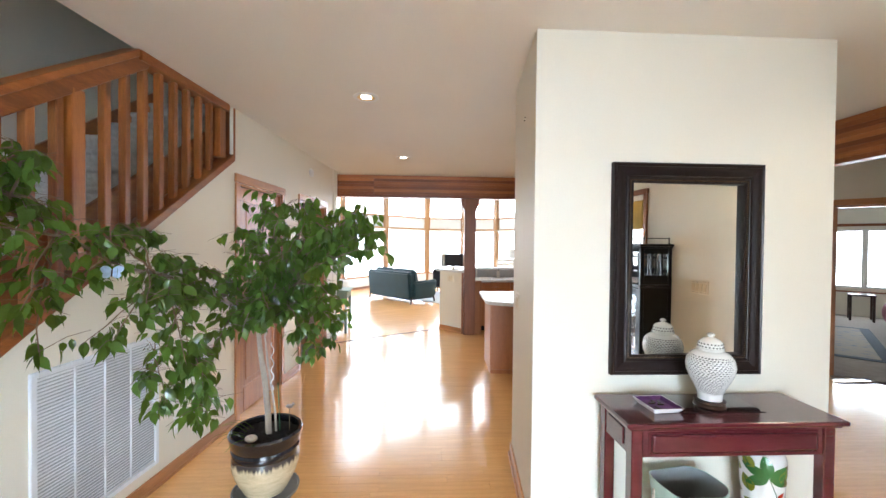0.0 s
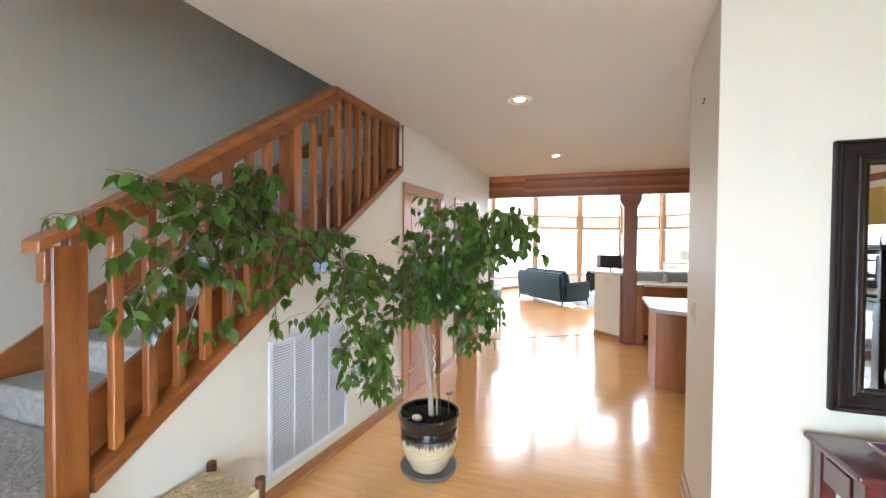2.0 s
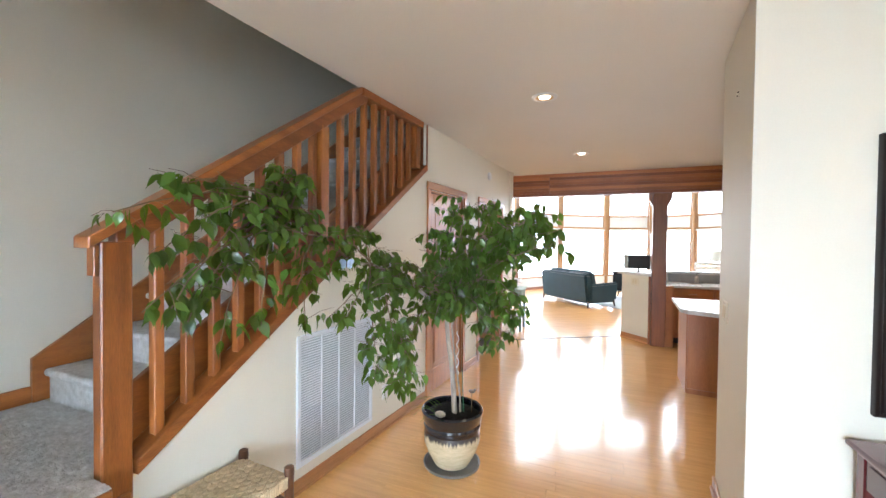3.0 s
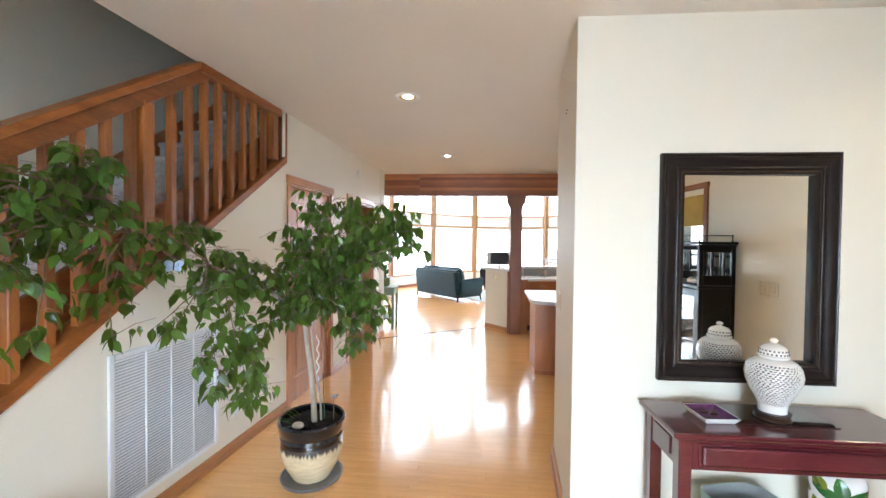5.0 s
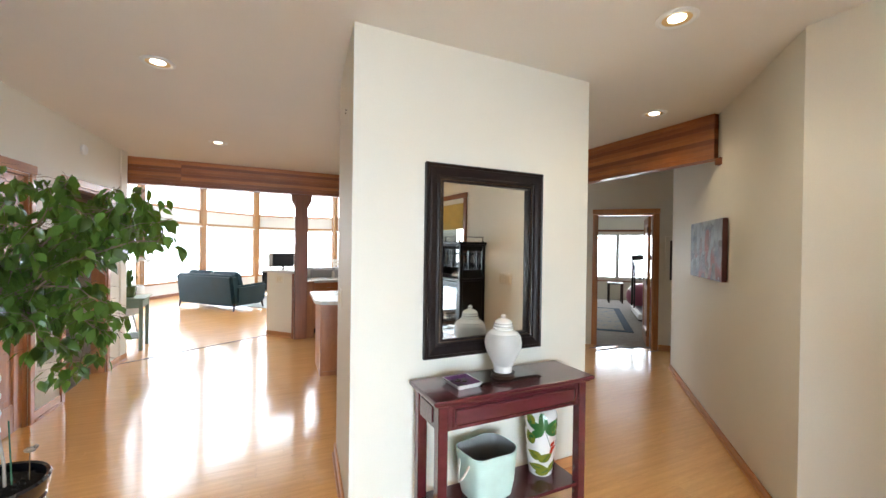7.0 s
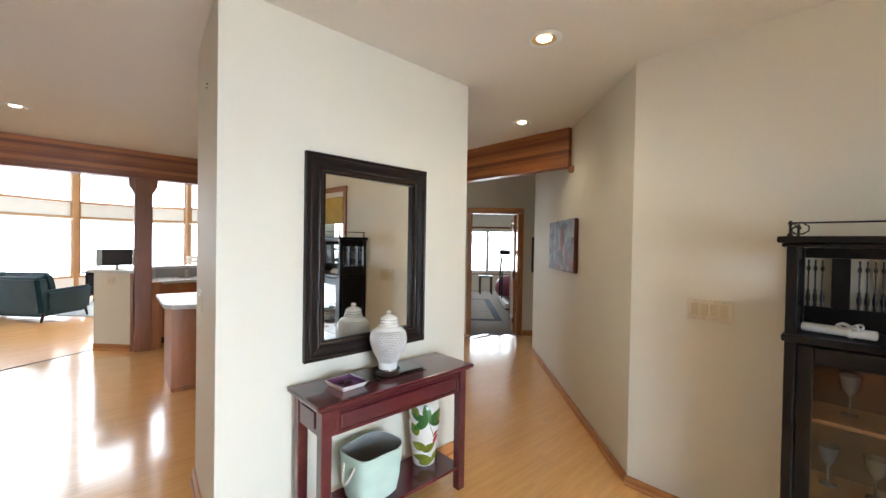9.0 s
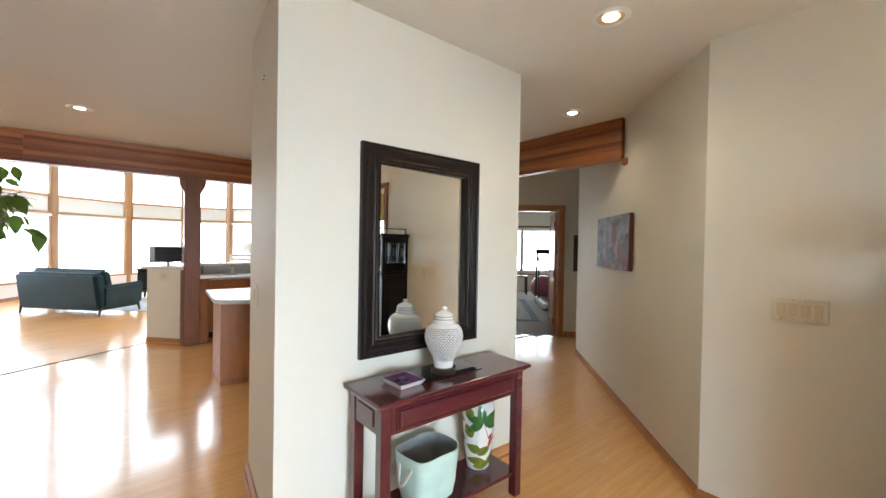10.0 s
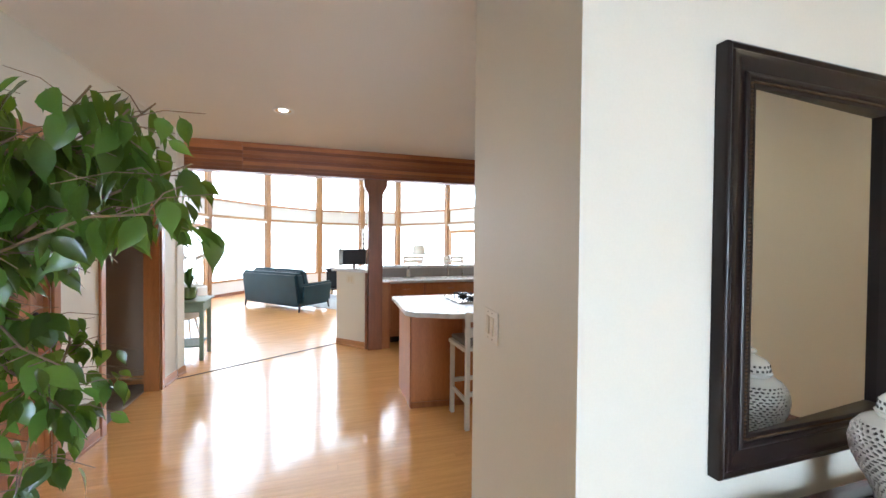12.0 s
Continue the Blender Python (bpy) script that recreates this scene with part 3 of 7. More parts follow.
# bedroom window, entry window and entry door
def plain_window(name, m, width, z0, z1, lights, label, shade=None, mat=WINWOOD):
    root = thing(name, m, label, "window")
    root["kind"] = "structure"
    w = 0.06
    for lo, hi in (((-w, -0.02, z0 - w), (0, 0.01, z1 + w)), ((width, -0.02, z0 - w), (width + w, 0.01, z1 + w))):
        part("casing_side", box2(lo, hi, 0.004), TRIM, root)
    part("casing_head", box2((-w - 0.01, -0.025, z1 + w + 0.001), (width + w + 0.01, 0.01, z1 + 2 * w), 0.004), TRIM_H, root)
    part("window_sill", box2((-w - 0.02, -0.06, z0 - w - 0.03), (width + w + 0.02, 0.01, z0 - w - 0.001), 0.005), TRIM_H, root)
    pw = width / lights
    for k in range(lights):
        for lo, hi in (((k * pw, 0.03, z0), (k * pw + 0.05, 0.08, z1)), (((k + 1) * pw - 0.05, 0.03, z0), ((k + 1) * pw, 0.08, z1)),
                       ((k * pw + 0.05, 0.03, z0), ((k + 1) * pw - 0.05, 0.08, z0 + 0.05)), ((k * pw + 0.05, 0.03, z1 - 0.05), ((k + 1) * pw - 0.05, 0.08, z1))):
            part("window_frame", box2([v + 0.0008 for v in lo], [v - 0.0008 for v in hi], 0.003), mat, root)
        pane = part("pane", box2((k * pw + 0.05, 0.05, z0 + 0.05), ((k + 1) * pw - 0.05, 0.054, z1 - 0.05)), PANE, root)
        pane.visible_shadow = False
    if shade:
        part("roman_shade", box2((0.01, -0.02, z1 - shade), (width - 0.01, 0.012, z1 - 0.005), 0.006), YELLOW_SHADE, root, "ochre cloth roman shade")
    return root


YELLOW_SHADE = material("ochre_shade_cloth", (0.55, 0.38, 0.09), 0.85, vary=0.08, scale=8, fine=240, bump=0.2)
plain_window("window_bedroom", pose(*bed(6.1, 0.6), 0, 0, 0, -45), 2.0, 0.62, 1.95, 2, "wide white double window in the bedroom", mat=WHITE)
plain_window("window_entry", pose(2.62, 0.0, 0, 0, 0, -90), 1.7, 0.95, 2.05, 2, "fir-framed entry window with an ochre shade", shade=0.33)
root = plain_window("door_entry_glazed", pose(1.10, -2.62, 0, 0, 0, 180), 1.8, 0.13, 2.1, 2, "glazed fir entry door pair")


# ---- recessed ceiling lamps ----
LAMPGLOW = glow("lamp_glow", (1.0, 0.86, 0.66), 9.0)
BAFFLE = material("gold_lamp_baffle", (0.70, 0.50, 0.22), 0.4, vary=0.02)
for x, y in ((-0.477, 3.256), (-0.306, 5.343), (3.116, 2.447), (1.97, 1.484)):
    lamp = thing("recessed_light", pose(x, y, CEIL_Z), "white recessed ceiling light with a warm bulb", "ceiling light", "recessed lights")
    part("trim_ring", lathe([(0.070, -0.001), (0.096, -0.001), (0.096, -0.006), (0.080, -0.012), (0.068, -0.008)], 32, close=False), WHITE, lamp, smooth=True)
    part("baffle", lathe([(0.067, -0.006), (0.056, -0.003), (0.042, -0.0015)], 32, close=False), BAFFLE, lamp, smooth=True)
    part("bulb", lathe([(0.001, -0.010), (0.028, -0.009), (0.041, -0.0035), (0.041, -0.002)], 32), LAMPGLOW, lamp, "glowing warm bulb", True)
    data = bpy.data.lights.new("downlight", "SPOT")
    data.energy, data.color, data.spot_size, data.spot_blend, data.shadow_soft_size = 24, (1.0, 0.80, 0.52), radians(150), 0.9, 0.12
    new("downlight", data).matrix_world = look((x, y, CEIL_Z - 0.02), (x, y, 0))


# ---- staircase ----
stair = thing("staircase", pose(0, 0, 0), "carpeted staircase with knotty cedar railing and newel post", "staircase")
stair["kind"] = "structure"
part("landing", box2((-2.935, -2.59, 0), (-1.702, 1.03, 0.612), 0.02, 2), CARPET, stair, "beige carpeted landing", True)


part("landing_back", box2((-2.935, 1.032, 0), (-1.84, 1.355, 0.612)), CARPET, stair, "beige carpeted landing")


def pile(x0, x1, y0, y1, z, cell):
    """Shaggy cut pile: a fine sheet of uneven tufts that rolls down at its rim."""
    nx_, ny_ = int((x1 - x0) / cell), int((y1 - y0) / cell)
    vs, fs = [], []
    for j in range(ny_ + 1):
        for i in range(nx_ + 1):
            x, y = x0 + (x1 - x0) * i / nx_, y0 + (y1 - y0) * j / ny_
            rim = min(i, nx_ - i, j, ny_ - j)
            h = 0.009 * noise.noise((x * 75, y * 75, 0.3)) + 0.005 * noise.noise((x * 190, y * 190, 4.0)) + 0.004 * noise.noise((x * 14, y * 14, 8.0))
            vs.append((x + 0.004 * noise.noise((x * 120, y * 120, 2)), y, z + h - (0.016 if rim == 0 else 0.0)))
    for j in range(ny_):
        for i in range(nx_):
            a = j * (nx_ + 1) + i
            fs.append((a, a + 1, a + nx_ + 2, a + nx_ + 1))
    me = bpy.data.meshes.new("carpet_pile")
    me.from_pydata(vs, [], fs)
    me.polygons.foreach_set("use_smooth", [True] * len(fs))
    me.materials.append(CARPET)
    return me


pile_ob = new("carpet_pile", pile(-2.918, -1.842, -0.35, 1.352, 0.620, 0.006))
pile_ob.parent = stair
tagged(pile_ob, "shaggy beige carpet pile on the landing", kind="stuff")
pile_ob = new("carpet_pile", pile(-1.845, -1.700, -0.35, 1.036, 0.620, 0.006))
pile_ob.parent = stair
tagged(pile_ob, "shaggy beige carpet pile on the landing", kind="stuff")
RISE, RUN, Y1 = 0.18, 0.26, 1.36
for i in range(13):
    y, z = Y1 + RUN * i, 0.62 + RISE * i
    bm = box2((-2.90, y, z - 0.3 if i else 0.3), (left_x(y + 0.13) - 0.10, y + RUN + 0.03, z + RISE), 0.018, 3)
    add_box(bm, ((-2.90 + left_x(y + 0.13) - 0.10) / 2, y, z + RISE - 0.022), (left_x(y + 0.13) - 0.10 + 2.90, 0.05, 0.044), 0.02, None, 3)
    part("step", bm, CARPET, stair, "beige carpeted step", True)


def sloped(name, y0, z0, y1, z1, h, x_off, w, mat, label="", plumb0=True):
    """A board running up the stair: lower edge from (y0, z0) to (y1, z1), plumb-cut ends, w thick at x_off from the wall's face."""
    bm = bmesh.new()
    v = []
    for dx in (x_off, x_off + w):
        v.append([bm.verts.new((left_x(y) + dx, y, z)) for y, z in ((y0, z0), (y1, z1), (y1, z1 + h), (y0, z0 + h))])
    bm.faces.new(v[0])
    bm.faces.new(v[1][::-1])
    for i in range(4):
        bm.faces.new((v[0][i], v[1][i], v[1][(i + 1) % 4], v[0][(i + 1) % 4]))
    bmesh.ops.recalc_face_normals(bm, faces=bm.faces)
    bmesh.ops.bevel(bm, geom=list(bm.edges), offset=0.004, segments=1, affect="EDGES")
    return part(name, bm, mat, stair, label)


def base_z(y):
    return STAIR_Z0 + SLOPE * (y - STAIR_Y0)


def rail_z(y):
    return 1.51 + 0.70 * (y - 0.977)


sloped("bottom_rail", 1.16, base_z(1.16) + 0.002, 3.56, base_z(3.56) + 0.002, 0.062, -0.125, 0.15, STAIRWOOD_Y)
sloped("fascia_board", 1.17, base_z(1.17) + 0.066, 3.50, base_z(3.50) + 0.066, 0.25, -0.118, 0.03, STAIRWOOD_Y, "knotty cedar fascia behind the balusters")
sloped("handrail_cap", 1.005, rail_z(1.005) - 0.045, 2.585, rail_z(2.585) - 0.045, 0.045, -0.075, 0.10, STAIRWOOD_Y)
sloped("handrail", 1.10, rail_z(1.10) - 0.138, 2.68, rail_z(2.68) - 0.138, 0.091, -0.052, 0.056, STAIRWOOD_Y)
sloped("ceiling_rail", 2.60, CEIL_Z - 0.06, 3.50, CEIL_Z - 0.06, 0.058, -0.09, 0.11, STAIRWOOD_Y)
# wall side skirt and landing baseboard
bm = bmesh.new()
v = []
for x in (-2.938, -2.915):
    v.append([bm.verts.new((x, y, z)) for y, z in ((1.30, 0.62), (1.30, 0.86), (4.6, 3.12), (4.6, 2.6), (1.6, 0.62))])
bm.faces.new(v[0])
bm.faces.new(v[1][::-1])
for i in range(5):
    bm.faces.new((v[0][i], v[1][i], v[1][(i + 1) % 5], v[0][(i + 1) % 5]))
bmesh.ops.recalc_face_normals(bm, faces=bm.faces)
part("skirt_board", bm, STAIRWOOD_Y, stair, "cedar skirt board on the wall")
part("landing_baseboard", box2((-2.938, -2.59, 0.621), (-2.922, 1.299, 0.71), 0.003), STAIRWOOD_Y, stair)
# newel and posts
nx = left_x(1.09)
part("newel_post", box2((nx - 0.045, 1.045, 0.20), (nx + 0.012, 1.155, rail_z(1.045) - 0.046), 0.006), STAIRWOOD, stair)
part("newel_foot", box2((nx + 0.013, 1.05, 0.20), (nx + 0.035, 1.135, 0.52), 0.004), STAIRWOOD, stair)
part("newel_collar", box2((nx - 0.040, 1.026, rail_z(1.03) - 0.165), (nx + 0.008, 1.0445, rail_z(1.026) - 0.046), 0.003), STAIRWOOD, stair)
part("landing_fascia", box2((-1.700, -2.5, 0.0), (-1.682, 1.03, 0.606), 0.004), STAIRWOOD_Y, stair)
for y, w in ((2.20, 0.075), (3.39, 0.09)):
    top = min(rail_z(y) - 0.10, CEIL_Z - 0.062)
    part("rail_post", box2((left_x(y) - 0.085, y, base_z(y + w) + 0.066), (left_x(y) + 0.005, y + w, top), 0.004), STAIRWOOD, stair)
y = 1.262
while y < 3.36:
    if not 2.17 < y < 2.30:
        top = min(rail_z(y) - 0.11, CEIL_Z - 0.062)
        part("baluster", box2((left_x(y) - 0.054, y - 0.020, base_z(y) + 0.052), (left_x(y) - 0.012, y + 0.022, top), 0.004), STAIRWOOD, stair)
    y += 0.128
part("end_trim", box2((left_x(3.575) - 0.12, 3.582, base_z(3.58) + 0.0), (left_x(3.575) + 0.012, 3.597, CEIL_Z - 0.004), 0.002), TRIM, stair)

# return-air grille
VENTMAT = material("white_grille_enamel", (0.80, 0.83, 0.87), 0.35, vary=0.02)
vent = thing("return_air_grille", on_left(2.74, 0.15, 0.002), "white louvred return-air grille on the stair wall", "vent")
VW, VH = 0.745, 0.80
for lo, hi in (((0, 0, 0), (0.03, 0.016, VH)), ((VW - 0.03, 0, 0), (VW, 0.016, VH)), ((0.03, 0, 0), (VW - 0.03, 0.016, 0.03)), ((0.03, 0, VH - 0.03), (VW - 0.03, 0.016, VH)),
               ((0.20, 0, 0.031), (0.212, 0.013, VH - 0.031)), ((0.366, 0, 0.031), (0.378, 0.013, VH - 0.031)), ((0.53, 0, 0.031), (0.542, 0.013, VH - 0.031))):
    part("frame_bar", box2([v + 0.0006 for v in lo], [v - 0.0006 for v in hi], 0.003), VENTMAT, vent)
part("backing", box2((0.03, -0.001, 0.03), (VW - 0.03, 0.001, VH - 0.03)), material("grille_backing", (0.50, 0.53, 0.57), 0.7), vent)
slat_me = to_mesh("slat", box((0, 0, 0), (VW - 0.064, 0.0016, 0.0140), 0, Euler((radians(-26), 0, 0)).to_matrix()), VENTMAT)
for k in range(46):
    ob = new("slat", slat_me)
    ob.parent = vent
    ob.matrix_basis = pose(VW / 2, 0.007, 0.04 + k * (VH - 0.08) / 45)


# ---- wall plates ----
PLATE = material("almond_plate", (0.76, 0.69, 0.55), 0.3, vary=0.02)
ROCKER = material("almond_rocker", (0.70, 0.60, 0.42), 0.3, vary=0.02)


def wall_plate(m, gangs, label, category, outlet=False, plate=PLATE, rocker=ROCKER):
    w = 0.028 + 0.046 * gangs + (0.03 if gangs == 2 else 0)
    root = thing("switch_plate" if not outlet else "outlet_plate", m, label, category)
    part("plate", box((0, 0.003, 0), (w, 0.006, 0.118), 0.003, None, 2), plate, root)
    for k in range(gangs):
        x = (k - (gangs - 1) / 2) * 0.046
        if outlet:
            for z in (-0.021, 0.021):
                part("socket", box((x, 0.0072, z), (0.033, 0.003, 0.028), 0.001), rocker, root)
        else:
            part("rocker", box((x, 0.0078, 0), (0.032, 0.006, 0.066), 0.002, Euler((radians(3), 0, 0)).to_matrix()), rocker, root)
        for z in (-0.048, 0.048):
            part("screw", lathe([(0.003, 0.0), (0.003, 0.0015)], 8), CHROME, root).matrix_basis = pose(x, 0.0062, z, -90, 0, 0)
    return root


wall_plate(pose(2.6185, 0.823, 1.155, 0, 0, 90), 4, "almond four-gang switch plate on the cabinet wall", "switch")
PLA = math.degrees(math.atan2(PILLAR[3][1] - PILLAR[0][1], PILLAR[3][0] - PILLAR[0][0]))
wall_plate(pose(0.543 + 0.105 * 0.58 - 0.0015, 2.237 + 0.58, 1.15, 0, 0, PLA), 2, "almond two-gang switch plate on the pillar wall", "switch")
wall_plate(on_left(2.92, 0.31, 0.0015), 1, "white outlet low on the stair wall", "outlet", True, WHITE, WHITE)
wall_plate(pose(0.44, 7.075, 0.93, 0, 0, 132.8 - 180 + 0.0) @ pose(0, 0.0, 0, 0, 0, 180), 2, "almond double plate on the half wall", "switch")
wall_plate(pose(-1.47, 6.2985, 1.16, 0, 0, 180), 1, "white single switch beside the doorway", "switch", False, WHITE, WHITE)
wall_plate(pose(-2.2, 6.1785, 0.35, 0, 0, 180), 1, "white outlet in the side room", "outlet", True, WHITE, WHITE)
for y, z in ((0.345, 2.298), (0.365, 2.285)):
    nail = thing("nail", pose(0.543 + 0.1045 * y - 0.0008, 2.237 + y, z, 0, 0, PLA), "small dark nail in the pillar wall", "nail")
    part("head", lathe([(0.0035, 0.0), (0.0035, 0.006), (0.0015, 0.0075)], 8), BRONZE, nail).matrix_basis = pose(0, 0, 0, -90, 0, 0)
det = thing("smoke_detector", on_left(5.35, 2.42, 0.002), "white round detector high on the hall wall", "detector")
part("body", lathe([(0.05, 0), (0.052, 0.018), (0.04, 0.032), (0.02, 0.036)], 24), WHITE, det, smooth=True).matrix_basis = pose(0, 0, 0, -90, 0, 0)


# ================= things by the mirror =================
MAHOG = wood("red_mahogany", (0.088, 0.014, 0.019), (0.068, 0.010, 0.013), 0.24, (1.0, 9, 9), coat=0.6, random_amount=0.06)
table = thing("console_table", pose(0.855, 1.862, 0), "dark red mahogany console table against the wall", "table")
TL, TD, TH = 1.008, 0.345, 0.765
part("tabletop", box2((0, 0, TH - 0.022), (TL, TD, TH), 0.007, 2), MAHOG, table)
part("top_moulding", box2((0.018, 0.018, TH - 0.036), (TL - 0.018, TD - 0.006, TH - 0.0225), 0.004), MAHOG, table)
for x in (0.035, TL - 0.035 - 0.052):
    for y in (0.032, TD - 0.06):
        part("leg", box2((x, y, 0), (x + 0.052, y + 0.052, TH - 0.037), 0.004), MAHOG, table)
bm = box2((0.088, 0.040, TH - 0.165), (TL - 0.088, 0.058, TH - 0.037), 0.002)
add_box2(bm, (0.112, 0.0345, TH - 0.148), (TL - 0.112, 0.041, TH - 0.052), 0.003)
part("front_apron", bm, MAHOG, table)
part("drawer_front", box2((0.124, 0.0225, TH - 0.140), (TL - 0.124, 0.036, TH - 0.060), 0.011, 3), MAHOG, table, "raised panel on the apron")
part("back_apron", box2((0.088, TD - 0.05, TH - 0.165), (TL - 0.088, TD - 0.03, TH - 0.037), 0.002), MAHOG, table)
for x in (0.04, TL - 0.058):
    bm = box2((x, 0.085, TH - 0.165), (x + 0.018, TD - 0.061, TH - 0.037), 0.002)
    xo = x - 0.006 if x < 0.5 else x + 0.018
    add_box2(bm, (xo, 0.11, TH - 0.14), (xo + 0.006, TD - 0.085, TH - 0.062), 0.002)
    part("side_apron", bm, MAHOG, table)
part("shelf", box2((0.05, 0.045, 0.125), (TL - 0.05, TD - 0.02, 0.146), 0.004), MAHOG, table)

FRAMEBLK = material("espresso_frame", (0.012, 0.0065, 0.0058), 0.30, vary=0.10, scale=5, fine=40, bump=0.02, bump_dist=0.001)
BEAD = material("bronze_bead", (0.12, 0.075, 0.04), 0.35, 0.6, vary=0.2, scale=60)
MIRROR = bpy.data.materials.new("mirror_silver")
MIRROR.use_nodes = True
_b = MIRROR.node_tree.nodes["Principled BSDF"]
_b.inputs["Base Color"].default_value, _b.inputs["Metallic"].default_value, _b.inputs["Roughness"].default_value = (0.84, 0.835, 0.80, 1), 1.0, 0.01
mir = thing("wall_mirror", pose(0.944, 2.2365, 0.862), "large mirror in a stepped espresso-brown wooden frame", "mirror")
MW, MH = 0.808, 1.10


MOULDING = [(0, -0.001), (0, -0.029), (0.003, -0.034), (0.008, -0.0365), (0.013, -0.034), (0.0155, -0.031), (0.019, -0.031), (0.022, -0.0345), (0.030, -0.0355), (0.040, -0.0335), (0.052, -0.029), (0.062, -0.0262), (0.067, -0.0262), (0.068, -0.0305), (0.072, -0.0330), (0.078, -0.0330), (0.082, -0.0305), (0.083, -0.0275), (0.097, -0.0272), (0.098, -0.0295), (0.105, -0.0290), (0.106, -0.001)]


def mitred_bar(i):
    """One side of the frame: the moulding's section run between two mitres."""
    bm = bmesh.new()
    ends = []
    for far in (0, 1):
        row = []
        for w, y in MOULDING:
            corners = [(w, w), (MW - w, w), (MW - w, MH - w), (w, MH - w)]
            c = corners[(i + far) % 4]
            row.append(bm.verts.new((c[0], y, c[1])))
        ends.append(row)
    n = len(MOULDING)
    for k in range(n):
        bm.faces.new((ends[0][k], ends[0][(k + 1) % n], ends[1][(k + 1) % n], ends[1][k]))
    bm.faces.new(ends[0][::-1])
    bm.faces.new(ends[1])
    bmesh.ops.recalc_face_normals(bm, faces=bm.faces)
    part("frame_bar", bm, FRAMEBLK, mir, "", True)


for i in range(4):
    mitred_bar(i)
bm = bmesh.new()
for i in range(92):
    for xx in (0.0905, MW - 0.0905):
        bmesh.ops.create_icosphere(bm, subdivisions=1, radius=0.0042, matrix=Matrix.Translation((xx, -0.0285, 0.094 + i * (MH - 0.188) / 91)))
for i in range(62):
    for zz in (0.0905, MH - 0.0905):
        bmesh.ops.create_icosphere(bm, subdivisions=1, radius=0.0042, matrix=Matrix.Translation((0.1 + i * (MW - 0.2) / 61, -0.0285, zz)))
part("beading", bm, BEAD, mir, "bronze beaded inner edge")
bm = bmesh.new()
g = [bm.verts.new(v) for v in ((0.097, -0.0256, 0.097), (MW - 0.097, -0.002, 0.097), (MW - 0.097, -0.002, MH - 0.097), (0.097, -0.0256, MH - 0.097))]
bm.faces.new(g)
part("glass", bm, MIRROR, mir, "silvered mirror glass")

# pierced ginger jar: a body with many small cut holes
PORC = material("white_porcelain", (0.82, 0.80, 0.76), 0.12, vary=0.02, scale=10, coat=0.4)
PIERCED = material("pierced_porcelain", (0.82, 0.80, 0.76), 0.14, vary=0.02, scale=10, coat=0.3)
# near-black colour that stands in for the shade inside the white jar
HOLE_SHADE = material("jar_hole_shade", (0.09, 0.085, 0.08), 0.8)
DARKWOOD = wood("dark_stand_wood", (0.035, 0.016, 0.010), (0.018, 0.008, 0.005), 0.3, (4, 4, 4), random_amount=0.1)
jar = thing("ginger_jar", pose(1.352, 2.045, TH + 0.004), "white pierced porcelain ginger jar with domed lid", "jar")
jar.matrix_world = pose(1.352, 2.045, TH + 0.004) @ Matrix.Diagonal((1.04, 1.04, 0.87, 1))
part("wood_stand", lathe([(0.050, 0), (0.066, 0.004), (0.062, 0.014), (0.056, 0.022), (0.064, 0.030), (0.064, 0.036), (0.02, 0.038)], 32), DARKWOOD, jar, "turned dark wood stand", True)
BODY = [(0.050, 0.040), (0.050, 0.055), (0.052, 0.075), (0.062, 0.105), (0.080, 0.145), (0.096, 0.19), (0.100, 0.225), (0.094, 0.262), (0.078, 0.29), (0.058, 0.304), (0.052, 0.306)]
part("inner_shadow", lathe([(max(0.01, r - 0.010), z) for r, z in BODY[1:-1]], 40), HOLE_SHADE, jar, "dark liner for the shade inside the jar", True)
# pierced wall: a grid of wandering cells, each opened by a small slanting leaf-shaped hole
bm = bmesh.new()
NS, NR = 38, 21


def body_r(z):
    for (r0, z0), (r1, z1) in zip(BODY, BODY[1:]):
        if z0 <= z <= z1:
            return r0 + (r1 - r0) * (z - z0) / (z1 - z0)


grid = []
for j in range(NR):
    z = 0.080 + (0.285 - 0.080) * j / (NR - 1)
    edge = j in (0, NR - 1)
    grid.append([((i + 0.5 * (j % 2) + (0 if edge else random.uniform(-0.24, 0.24))) / NS, z + (0 if edge else random.uniform(-0.0036, 0.0036))) for i in range(NS)])


def on_body(u, z, inset=0.0):
    r, a = body_r(min(0.2869, max(0.0755, z))) - inset, 2 * math.pi * u
    return bm.verts.new((r * math.cos(a), r * math.sin(a), z))


